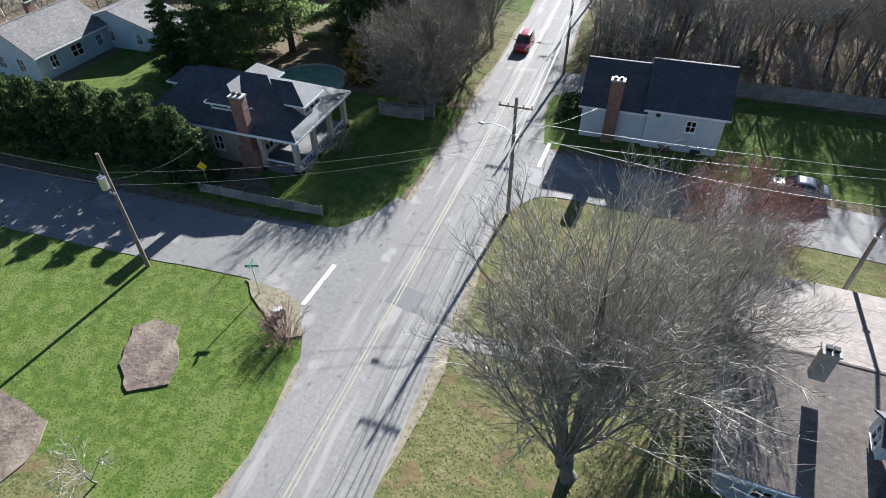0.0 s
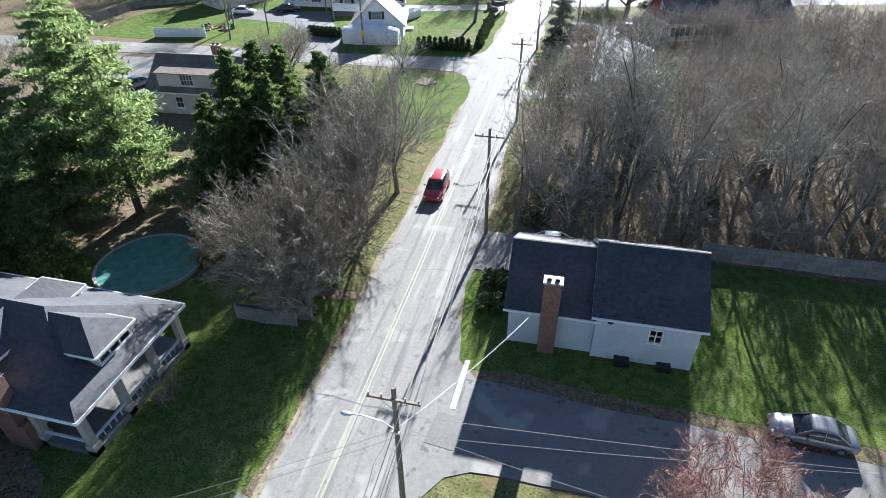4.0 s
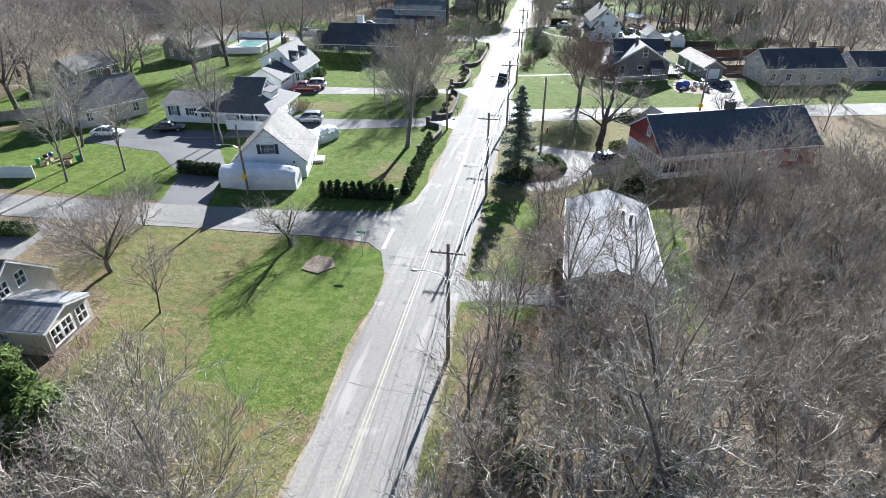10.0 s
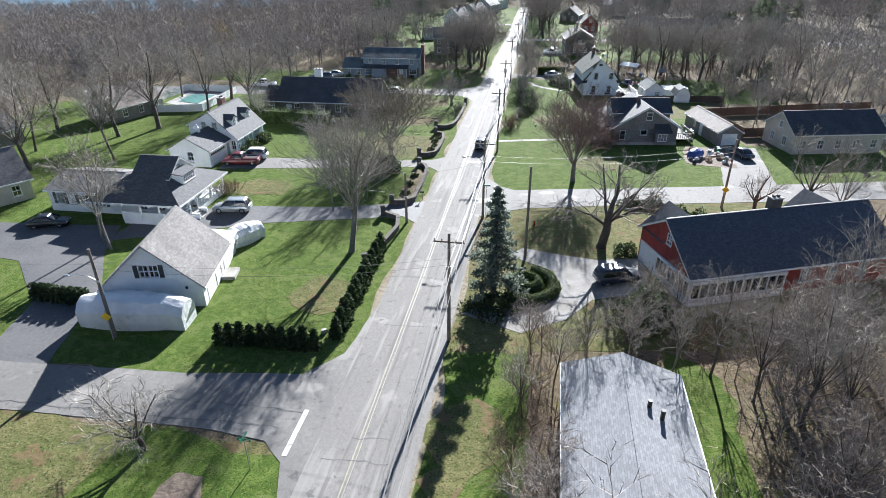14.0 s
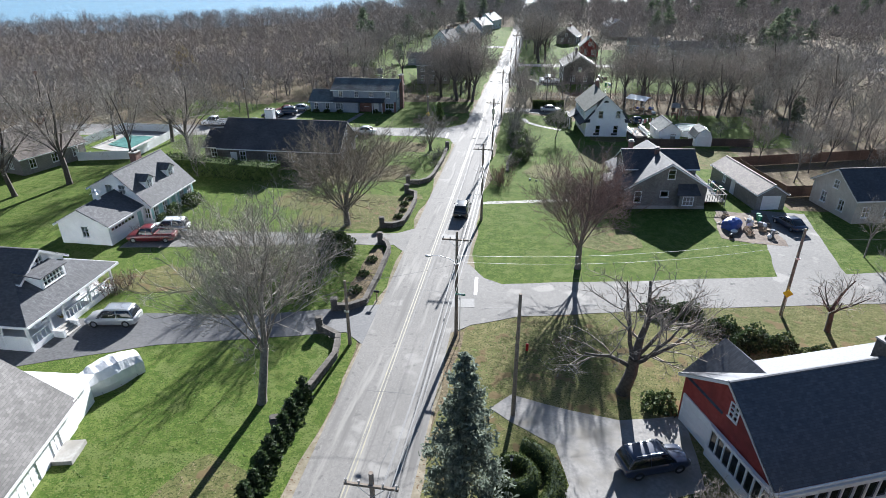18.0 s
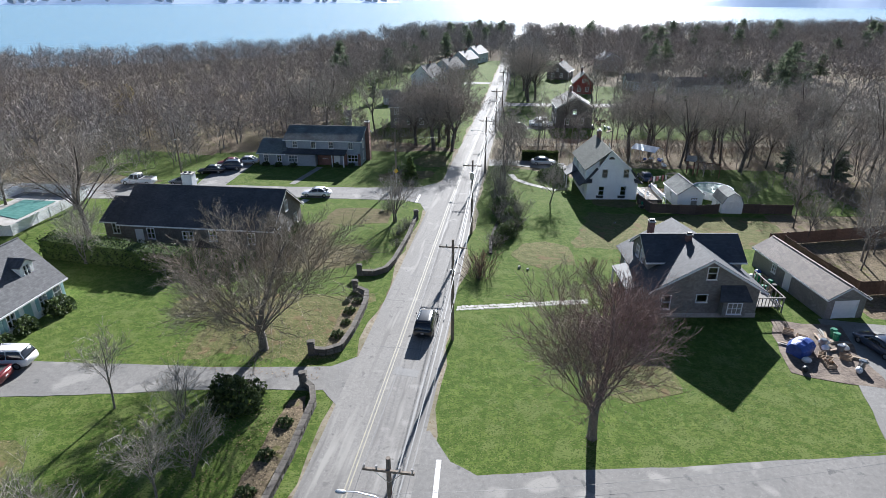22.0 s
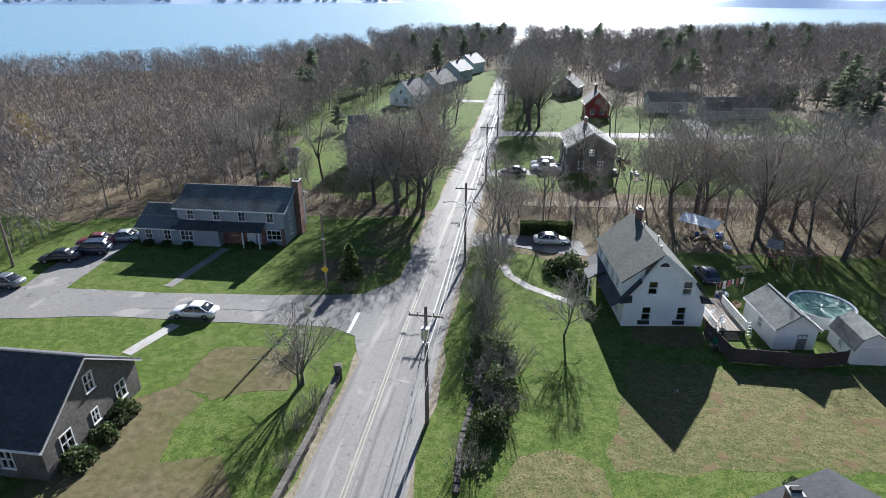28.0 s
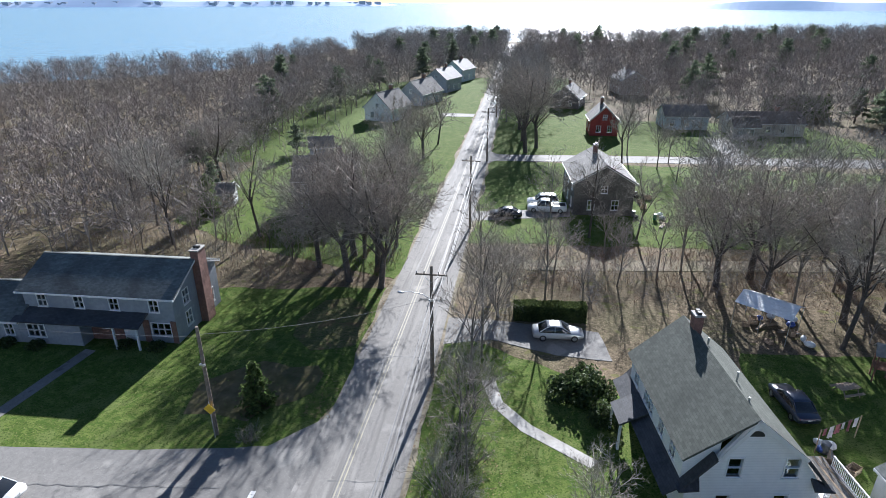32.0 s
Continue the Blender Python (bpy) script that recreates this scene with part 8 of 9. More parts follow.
line = thing("power_line", 0, 0, 0, 0, "overhead wires strung from pole to pole along the road", "power line")
for (x0, y0), (x1, y1) in zip(POLES, POLES[1:]):
    for off in (-1.15, 0.55, 1.15):
        wire(line, (x0 + off, y0 - 0.12, 9.78), (x1 + off, y1 - 0.12, 9.78), 0.45, 0.014)
    wire(line, (x0 - 0.1, y0 - 0.2, 7.35), (x1 - 0.1, y1 - 0.2, 7.35), 0.5, 0.03)
    wire(line, (x0 + 0.12, y0 - 0.2, 6.7), (x1 + 0.12, y1 - 0.2, 6.7), 0.55, 0.035)
drops = thing("service_wires", 0, 0, 0, 0, "thin service wires crossing to houses and side streets", "power line")
for p, q, sag in (((-7.9, 37.3, 7.3), (-31.3, 22.7, 8.2), 0.8), ((-7.9, 37.3, 6.8), (-31.3, 22.7, 7.2), 0.9), ((-31.3, 22.7, 7.6), (-33.5, 37.0, 4.6), 1.2), ((-31.3, 22.7, 8.2), (-70, 24, 8.0), 0.8), ((-31.3, 22.7, 7.2), (-70, 24, 7.0), 0.9),
                  ((-7.9, 37.3, 7.6), (15.5, 34.5, 8.2), 0.7), ((-7.9, 37.3, 8.4), (45, 44, 8.0), 0.9), ((-7.9, 37.3, 7.0), (45, 46, 7.4), 1.1), ((-7.9, 37.3, 7.4), (-2.6, 51.6, 3.6), 0.4),
                  ((-10, 119.8, 8.0), (-38.6, 115.4, 7.4), 0.8), ((-10, 119.8, 7.4), (-38.6, 115.4, 6.8), 0.9), ((-38.6, 115.4, 7.2), (-85, 112, 7.5), 0.9),
                  ((-10, 145.7, 8.0), (20, 154, 8.2), 0.8), ((-10, 145.7, 7.4), (20, 154, 7.4), 0.9), ((20, 154, 8.0), (62, 166, 8), 0.8), ((-10, 145.7, 7.2), (-19, 142.7, 6.2), 0.2),
                  ((-12.4, 228.5, 7.4), (-26.7, 219.3, 8.4), 0.5), ((-26.7, 219.3, 8.2), (-66, 219, 8.8), 0.8), ((-9.2, 90.1, 7.2), (0, 100.4, 3.4), 0.3)):
    wire(drops, p, q, sag, 0.011)

def street_sign(x, y, rz, kind, H=2.6, label=""):
    ob = thing("street_sign", x, y, 0, rz, label, "sign")
    part("post", Shape().box(-0.03, 0.03, -0.03, 0.03, -0.2, H), M["metal"], ob)
    if kind == "name":
        p = part("plate", Shape().box(-0.45, 0.45, -0.012, 0.012, H, H + 0.2), M["sign_green"], ob, "green street-name plate")
        part("lettering", Shape().box(-0.34, 0.34, -0.016, -0.013, H + 0.07, H + 0.13), M["paint_white"], p)
        p = part("plate", Shape().box(-0.012, 0.012, -0.45, 0.45, H + 0.22, H + 0.42), M["sign_green"], ob, "green street-name plate")
        part("lettering", Shape().box(-0.016, -0.013, -0.34, 0.34, H + 0.29, H + 0.35), M["paint_white"], p)
    if kind == "stop":
        pts = [(0.38 * math.cos(radians(22.5 + 45 * k)), 0.38 * math.sin(radians(22.5 + 45 * k))) for k in range(8)]
        s = Shape().add([(a, -0.03, H - 0.3 + b) for a, b in pts] + [(a, -0.05, H - 0.3 + b) for a, b in pts], [tuple(range(8)), tuple(range(15, 7, -1))] + [(k, 8 + k, 8 + (k + 1) % 8, (k + 1) % 8) for k in range(8)])
        p = part("plate", s, M["metal"], ob, "bare steel back of an octagonal sign")
        part("face", s.mesh("face", M["sign_red"]), None, p, "red octagonal face", at=pose(0, -0.025, 0))
    if kind == "diamond":
        part("plate", Shape().add([(0, -0.06, H - 1.05), (0.45, -0.06, H - 0.6), (0, -0.06, H - 0.15), (-0.45, -0.06, H - 0.6), (0, -0.04, H - 1.05), (0.45, -0.04, H - 0.6), (0, -0.04, H - 0.15), (-0.45, -0.04, H - 0.6)],
                                  [(0, 1, 2, 3), (7, 6, 5, 4), (0, 4, 5, 1), (1, 5, 6, 2), (2, 6, 7, 3), (3, 7, 4, 0)]), M["sign_yellow"], ob, "yellow diamond plate")
    return ob
street_sign(-21.9, 22.9, 20, "name", 2.5, "green street-name sign on a thin steel post")
street_sign(-20.4, 103.8, 0, "name", 2.5, "green street-name sign on a thin steel post")
street_sign(-25.4, 210.4, 180, "stop", 2.6, "stop sign seen from its bare back")
street_sign(-38.5, 115.0, 10, "diamond", 3.0, "yellow diamond sign beside a pole")
street_sign(19.9, 153.6, -10, "diamond", 3.2, "yellow diamond sign beside a pole")
street_sign(-26.6, 218.9, 0, "diamond", 3.2, "small yellow sign beside a pole")
street_sign(-33.0, 32.4, 20, "diamond", 3.0, "yellow diamond sign in front of a hedge")
street_sign(-9.6, 145.2, 90, "name", 4.2, "green street-name sign on the pole corner")

# ---------- vehicles ----------
CARS = {}
def loft(stations, n_half):
    """Cross-sections along x, each a list of (y, z) for one side from bottom to top, mirrored."""
    s = Shape()
    for x, sec in stations:
        s.v += [(x, y, z) for y, z in sec] + [(x, -y, z) for y, z in reversed(sec)]
    k = 2 * n_half
    for i in range(len(stations) - 1):
        for j in range(k):
            s.f.append((i * k + j, (i + 1) * k + j, (i + 1) * k + (j + 1) % k, i * k + (j + 1) % k))
    s.f += [tuple(range(k)), tuple(range(len(s.v) - 1, len(s.v) - k - 1, -1))]
    return s

def car(kind, paint, x, y, rz, label, moving=False):
    """Kinds: sedan, suv, pickup. The car's nose points along its own +x."""
    key = (kind, paint)
    if key not in CARS:
        L, Wd, belt, roof = {"sedan": (4.7, 0.90, 0.92, 1.43), "suv": (4.75, 0.94, 1.05, 1.72), "pickup": (5.7, 0.98, 1.10, 1.85)}[kind]
        h = L / 2
        ob = thing("car" if kind != "pickup" else "pickup_truck", 0, 0, 0, 0, "", "car" if kind != "pickup" else "pickup truck")
        def sec(w, z0, z1):
            return [(w * 0.86, z0), (w * 0.99, z0 + 0.12), (w, (z0 + z1) * 0.5), (w * 0.97, z1 - 0.09), (w * 0.86, z1)]
        hood = belt - 0.08
        st = [(-h, sec(Wd * 0.84, 0.42, belt - 0.16)), (-h + 0.12, sec(Wd * 0.95, 0.30, belt - 0.04)), (-h + 0.6, sec(Wd, 0.24, belt)), (-0.6, sec(Wd, 0.22, belt)), (0.7, sec(Wd, 0.22, belt)),
              (h - 1.15, sec(Wd, 0.24, hood)), (h - 0.45, sec(Wd * 0.97, 0.26, hood - 0.10)), (h - 0.08, sec(Wd * 0.86, 0.32, hood - 0.22)), (h, sec(Wd * 0.74, 0.40, hood - 0.32))]
        body_ = part("body", loft(st, 5), M["car_" + paint], ob, smooth=True)
        g = {"sedan": (-h + 0.55, -h + 1.35, 0.25, h - 1.25), "suv": (-h + 0.12, -h + 0.5, 0.45, h - 1.2), "pickup": (-0.55, -0.35, 0.9, h - 1.35)}[kind]
        gs = lambda w, z: [(w, belt - 0.02), (w * 0.995, belt + 0.02), (w * 0.9, (belt + z) / 2), (w * 0.8, z - 0.05), (w * 0.7, z)]
        cab = loft([(g[0], [(Wd * 0.9, belt - 0.02), (Wd * 0.9, belt - 0.015), (Wd * 0.88, belt - 0.01), (Wd * 0.86, belt - 0.005), (Wd * 0.84, belt)]), (g[1], gs(Wd * 0.95, roof - 0.03)), ((g[1] + g[2]) / 2, gs(Wd * 0.96, roof)), (g[2], gs(Wd * 0.95, roof - 0.04)),
                    (g[3], [(Wd * 0.9, hood - 0.02), (Wd * 0.9, hood - 0.015), (Wd * 0.88, hood - 0.01), (Wd * 0.86, hood), (Wd * 0.84, hood + 0.01)])], 5)
        part("glazing", cab, M["car_glass"], ob, smooth=True)
        rf = loft([(x_, [(Wd * 0.70, z - 0.07), (Wd * 0.74, z - 0.03), (Wd * 0.68, z + 0.015), (Wd * 0.4, z + 0.03)]) for x_, z in ((g[1] - 0.06, roof - 0.06), (g[1] + 0.2, roof), ((g[1] + g[2]) / 2, roof + 0.012), (g[2] - 0.2, roof - 0.01), (g[2] + 0.06, roof - 0.07))], 4)
        part("roof", rf, M["car_" + paint], ob, smooth=True)
        for sg in (-1, 1):
            for xa, xb in ((g[0] + 0.05, g[1]), (g[3] - 0.05, g[2])):
                part("pillar", Shape().tube((xa, sg * Wd * 0.86, belt), (xb, sg * Wd * 0.72, roof - 0.03), 0.045, n=5), M["car_" + paint], ob)
            part("pillar", Shape().tube(((g[1] + g[2]) / 2, sg * Wd * 0.93, belt), ((g[1] + g[2]) / 2, sg * Wd * 0.74, roof - 0.03), 0.04, n=5), M["car_" + paint], ob)
            part("mirror", Shape().ball((g[3] - 0.55, sg * (Wd + 0.12), belt + 0.06), 0.07, 0.12, 0.08, 8, 5), M["car_" + paint], ob)
            part("headlight", Shape().ball((h - 0.16, sg * Wd * 0.66, hood - 0.27), 0.14, 0.17, 0.08, 8, 5), M["lamp_clear"], ob)
            part("tail_light", Shape().ball((-h + 0.1, sg * Wd * 0.72, belt - 0.22), 0.1, 0.16, 0.1, 8, 5), M["lamp_red"], ob)
            for wx in (-h + 0.92, h - 0.92):
                r = 0.33 if kind == "sedan" else 0.37
                wy = sg * (Wd - 0.1)
                t = Shape()
                n = 16
                prof = [(r * 0.62, -0.11), (r * 0.94, -0.12), (r, -0.07), (r, 0.07), (r * 0.94, 0.12), (r * 0.62, 0.11)]
                for k in range(n):
                    a = 6.28318 * k / n
                    t.v += [(wx + q * math.cos(a), wy + d, r + q * math.sin(a)) for q, d in prof]
                for k in range(n):
                    for j in range(6):
                        t.f.append((k * 6 + j, ((k + 1) % n) * 6 + j, ((k + 1) % n) * 6 + (j + 1) % 6, k * 6 + (j + 1) % 6))
                wl = part("wheel", t, M["rubber"], ob, smooth=True)
                part("rim", Shape().tube((wx, wy - 0.07, r), (wx, wy + 0.07 + 0.03 * sg, r), r * 0.62, r * 0.55, 12), M["rim"], wl)
        if kind == "suv":
            for sg in (-1, 1):
                part("roof_rail", Shape().tube((g[1] + 0.2, sg * Wd * 0.62, roof + 0.07), (g[2] - 0.2, sg * Wd * 0.62, roof + 0.07), 0.025, n=5), M["metal"], ob)
        if kind == "pickup":
            part("bed_rim", Shape().lattice([-h + 0.05, -h + 0.2, -0.75, -0.6], [-Wd * 0.95, -Wd * 0.8, Wd * 0.8, Wd * 0.95], lambda i, j: i != 1 or j != 1, belt, belt + 0.08).mesh("bed_rim", M["car_" + paint]), None, ob, at=Matrix(((1, 0, 0, 0), (0, 0, 1, 0), (0, 1, 0, 0), (0, 0, 0, 1))))
            part("bed_liner", Shape().box(-h + 0.2, -0.75, -Wd * 0.8, Wd * 0.8, belt - 0.02, belt + 0.012), M["rubber"], ob)
        part("plate", Shape().box(-h - 0.012, -h + 0.01, -0.16, 0.16, 0.62, 0.72), M["paint_white"], ob)
        CARS[key] = ob
        first = True
    else:
        ob, first = CARS[key], False
    if not first:
        ob = copy_thing(ob, pose(x, y, 0))
    ob.matrix_basis = pose(x, y, 0.055, 0, 0, rz)
    ob["label"] = label
    return ob

car("suv", "black", -13.4, 174.0, 91, "black car driving along the road")
car("suv", "red", -14.6, 70.8, 271, "red car driving along the road")
car("sedan", "grey", 14.2, 47.6, 176, "silver-grey sedan parked beside a lawn")
car("sedan", "white", -2.9, 63.6, 184, "white sedan parked between a house and a wood")
car("suv", "silver", -41.7, 142.4, 190, "silver estate car parked on a drive")
car("pickup", "maroon", -49.2, 159.6, 190, "old maroon pickup truck on a drive")
car("suv", "white", -48.6, 162.3, 190, "white car parked behind a pickup")
car("sedan", "white", -38.0, 211.4, 184, "white sedan parked at the kerb")
car("sedan", "maroon", -60.8, 226.8, 200, "dark red car parked on a drive")
car("suv", "navy", -59.4, 224.0, 195, "dark car parked on a drive")
car("sedan", "silver", -58.2, 228.4, 195, "silver car parked on a drive")
car("sedan", "black", -61.6, 221.4, 195, "black car parked on a drive")
car("pickup", "white", -70.4, 213.2, 184, "white pickup with a capped bed by the street")
car("sedan", "grey", -62.8, 214.2, 184, "grey sedan parked by the street")
car("sedan", "navy", 28.0, 176.2, 110, "dark sedan parked on a drive")
car("suv", "navy", 5.1, 132.5, 22, "dark four-wheel drive with a shining roof on a drive")
car("sedan", "silver", -1.9, 236.3, 5, "silver sedan parked beside bare trees")
car("sedan", "black", -8.3, 268.4, 180, "black sedan parked on a drive")
car("pickup", "white", -2.4, 271.6, 180, "white pickup parked on a drive")
car("suv", "white", -3.0, 274.5, 180, "white car parked on a drive")
car("sedan", "grey", -64.0, 90.2, 250, "grey sedan parked beside a house")
car("sedan", "white", -69.5, 131.0, 10, "white sedan parked on a dark yard")
car("sedan", "black", -61.5, 134.6, 20, "black car in the shade of a house")
car("sedan", "navy", 15.6, 228.5, 98, "dark blue car parked behind a house")

# ---------- walls, fences, garden things ----------
def stone_meshes(seed, n, size, m):
    r = random.Random(seed)
    out = []
    for _ in range(n):
        a, b, c = (size * r.uniform(0.75, 1.3) / 2, size * r.uniform(0.6, 0.95) / 2, size * r.uniform(0.42, 0.62) / 2)
        pts = []
        for z in (-c, 0, c):
            q = 0.86 if z else 1.0
            for k in range(6):
                t = 6.28318 * k / 6 + r.uniform(-.2, .2)
                ct, st = math.cos(t), math.sin(t)
                f = 1 / max(abs(ct), abs(st)) ** 0.6
                pts.append((a * q * ct * f * r.uniform(.92, 1.06), b * q * st * f * r.uniform(.92, 1.06), z * r.uniform(.85, 1.1)))
        faces = [tuple(range(5, -1, -1)), tuple(range(12, 18))] + [(k + o, (k + 1) % 6 + o, (k + 1) % 6 + 6 + o, k + 6 + o) for o in (0, 6) for k in range(6)]
        out.append(Shape().add(pts, faces).mesh("stone", M[m]))
    return out
STONES = stone_meshes(4, 8, 0.50, "stone")
FLAGS = stone_meshes(9, 7, 0.62, "flag")

def stone_wall(path, courses, label, piers=True, seed=1):
    """A low wall along a path: a mortared core, two rows of face stones, flat cap stones, a pier at each end."""
    x0, y0 = path[0]
    ob = thing("stone_wall", x0, y0, 0, 0, label, "wall")
    rng = random.Random(seed)
    H = 0.62 if courses > 1 else 0.26
    spots = []
    for (ax, ay), (bx, by) in zip(path, path[1:]):
        n = max(1, round(math.dist((ax, ay), (bx, by)) / 0.62))
        spots += [(ax + (bx - ax) * (k + 0.5) / n - x0, ay + (by - ay) * (k + 0.5) / n - y0, math.atan2(by - ay, bx - ax), math.dist((ax, ay), (bx, by)) / n) for k in range(n)]
    core = Shape()
    for x, y, a, l in spots:
        c, q = Vector((math.cos(a), math.sin(a), 0)) * (l / 2 + 0.06), Vector((-math.sin(a), math.cos(a), 0)) * 0.16
        v = [Vector((x, y, 0)) + sc * c + sq * q for sc, sq in ((-1, -1), (1, -1), (1, 1), (-1, 1))]
        core.prism([(p.x, p.y) for p in v], -0.05, H - 0.01)
    part("core", core, M["stone"], ob)
    face = [Shape().box(-0.30, 0.30, -0.2, 0.2, 0.0, 0.2).mesh("stone", M["stone"]), Shape().add([(-0.28, -0.21, 0), (0.27, -0.20, 0), (0.29, 0.2, 0), (-0.3, 0.21, 0), (-0.26, -0.17, 0.2), (0.24, -0.18, 0.19), (0.25, 0.17, 0.21), (-0.25, 0.18, 0.19)], [(3, 2, 1, 0), (4, 5, 6, 7), (0, 1, 5, 4), (1, 2, 6, 5), (2, 3, 7, 6), (3, 0, 4, 7)]).mesh("stone", M["stone"])]
    cap = Shape().add([(-0.32, -0.25, 0), (0.32, -0.25, 0), (0.32, 0.25, 0), (-0.32, 0.25, 0), (-0.30, -0.23, 0.09), (0.30, -0.23, 0.09), (0.30, 0.23, 0.09), (-0.30, 0.23, 0.09)], [(3, 2, 1, 0), (4, 5, 6, 7), (0, 1, 5, 4), (1, 2, 6, 5), (2, 3, 7, 6), (3, 0, 4, 7)]).mesh("cap_stone", M["stone_cap"])
    for x, y, a, l in spots:
        for k in range(2 if courses > 1 else 1):
            part("stone", face[rng.randrange(2)], None, ob, at=pose(x, y, 0.03 + k * 0.29, rng.uniform(-3, 3), rng.uniform(-3, 3), math.degrees(a) + rng.uniform(-5, 5)) @ Matrix.Diagonal((l / 0.62 * rng.uniform(0.8, 1.0), rng.uniform(0.9, 1.12), rng.uniform(1.0, 1.35), 1)))
        if courses > 1:
            part("cap_stone", cap, None, ob, at=pose(x, y, H - 0.005 + rng.uniform(-.012, .012), rng.uniform(-1, 1), 0, math.degrees(a) + rng.uniform(-1.5, 1.5)) @ Matrix.Diagonal((l / 0.62 * 1.0, 1, 1, 1)))
    if piers:
        for x, y in (path[0], path[-1]):
            pr = part("pier", Shape().box(-0.3, 0.3, -0.3, 0.3, 0, 1.2), M["stone"], ob, at=pose(x - x0, y - y0, 0, 0, 0, 20))
            part("pier_cap", Shape().box(-0.36, 0.36, -0.36, 0.36, 1.2, 1.3).prism([(-0.25, -0.25), (0.25, -0.25), (0.25, 0.25), (-0.25, 0.25)], 1.3, 1.42), M["stone_cap"], pr)
stone_wall([(-20.9, 131.5), (-20.2, 136), (-19.6, 140.5), (-20.2, 143.2), (-22.4, 144.4)], 2, "low dark field-stone wall curving to a drive", seed=1)
stone_wall([(-22.2, 147.9), (-20.8, 148.2), (-19.6, 149.4), (-19.7, 155), (-20.1, 161), (-20.8, 162.6), (-21.8, 163.3)], 2, "low field-stone wall with end piers between two drives", seed=2)
stone_wall([(-22.8, 167.9), (-21.5, 168.0), (-20.4, 168.9), (-20.2, 172), (-20.4, 177), (-20.9, 179.6), (-22.4, 180.3)], 2, "low field-stone wall with end piers round a bed", seed=3)
stone_wall([(-23.1, 184.3), (-21.5, 184.4), (-20.3, 185.6), (-19.9, 188), (-19.8, 196), (-20.2, 203.5)], 2, "low field-stone wall fading into shrubs", seed=4)
stone_wall([(-8.6, 192.5), (-8.9, 197), (-8.5, 203), (-8.4, 209)], 1, "tumbled low stone row along a lawn", piers=False, seed=5)
sheet("garden_bed", [(-21.8, 169), (-20.7, 169.4), (-20.6, 177), (-21.2, 179.2), (-22.2, 179), (-22.4, 174)], 0.14, M["litter"], "leaf-filled bed behind a low wall", "garden bed", ragged=0.2, step=0.7)
sheet("garden_bed", [(-21.8, 149), (-20.2, 149.6), (-20.3, 160), (-21.2, 162), (-22.2, 161), (-22.2, 153)], 0.14, M["litter"], "leaf-filled bed behind a low wall", "garden bed", ragged=0.2, step=0.7)
put(bush("bed_shrub", 81, 0.6, 0.55, 0.7, "rhodo", "small dark shrub in a walled bed", 260, 0.16), [(-21.4, 171, 0, 1), (-21.3, 173.4, 0, .8), (-21.6, 175.6, 0, 1), (-21.4, 177.8, 0, .9), (-21.2, 151.5, 0, 1.1), (-21.4, 155, 0, 1), (-21.4, 158.4, 0, 1)])

fp = thing("flagstone_path", -11, 178.2, 0, 0, "path of pale irregular flagstones across a lawn", "path")
r = random.Random(8)
for i in range(34):
    for k in range(2):
        f = (i + 0.5) / 34
        part("stone", r.choice(FLAGS), None, fp, at=pose(13.4 * f + r.uniform(-.06, .06) + 0.1 * k, 3.5 * f + (k - 0.5) * 0.52 + r.uniform(-.05, .05), -0.02, 0, 0, r.uniform(0, 360)) @ Matrix.Diagonal((1, 1, 0.45, 1)))

def board_fence(path, H, m, label, gap=2.4, dips=True):
    ob = thing("fence", *path[0], 0, 0, label, "fence")
    ox, oy = path[0]
    for (x0, y0), (x1, y1) in zip(path, path[1:]):
        L = math.dist((x0, y0), (x1, y1))
        n = max(1, round(L / gap))
        rz = math.degrees(math.atan2(y1 - y0, x1 - x0))
        w = L / n
        nb = max(2, round(w / 0.17))
        top, bot = [], []
        for j in range(nb):
            a = w * j / nb
            for q, d in ((0.01, 0.0), (w / nb - 0.025, 0.0), (w / nb - 0.018, 0.022), (w / nb + 0.003, 0.022)):
                top.append((a + q, d, H + 0.02 * math.sin(j * 3.1)))
        k = len(top)
        pts = top + [(x, y, 0.04) for x, y, z in top] + [(x, y + 0.03, z) for x, y, z in top] + [(x, y + 0.03, 0.04) for x, y, z in top]
        faces = [(i, i + 1, k + i + 1, k + i) for i in range(k - 1)] + [(2 * k + i + 1, 2 * k + i, 3 * k + i, 3 * k + i + 1) for i in range(k - 1)] + [(i, 2 * k + i, 2 * k + i + 1, i + 1) for i in range(k - 1)]
        me = Shape().add(pts, faces).mesh("panel", M[m])
        pm = Shape().box(-0.06, 0.06, -0.03, 0.09, -0.2, H + 0.1).mesh("post", M[m])
        for i in range(n + 1):
            f = i / n
            at = pose(x0 + (x1 - x0) * f - ox, y0 + (y1 - y0) * f - oy, 0, 0, 0, rz)
            part("post", pm, None, ob, at=at)
            if i < n:
                part("panel", me, None, ob, at=at)
    return ob
board_fence([(9.8, 65.0), (30, 65.3), (48, 65.0)], 1.7, "fence_grey", "long weathered grey board fence behind a lawn")
board_fence([(12.4, 215.6), (13.6, 211.2), (20, 211.2), (23.5, 212.3)], 1.5, "fence_dark", "dark stained board fence behind a lawn")
board_fence([(27.0, 213.0), (34.0, 213.4)], 1.5, "fence_dark", "dark stained board fence beside a small barn")
board_fence([(28.2, 200), (29.4, 194), (31.2, 187.4), (46, 191)], 1.7, "fence_red", "reddish cedar board fence beside a garage")
board_fence([(26.6, 200.5), (52, 209), (62, 212)], 1.7, "fence_red", "reddish cedar board fence at the end of gardens")
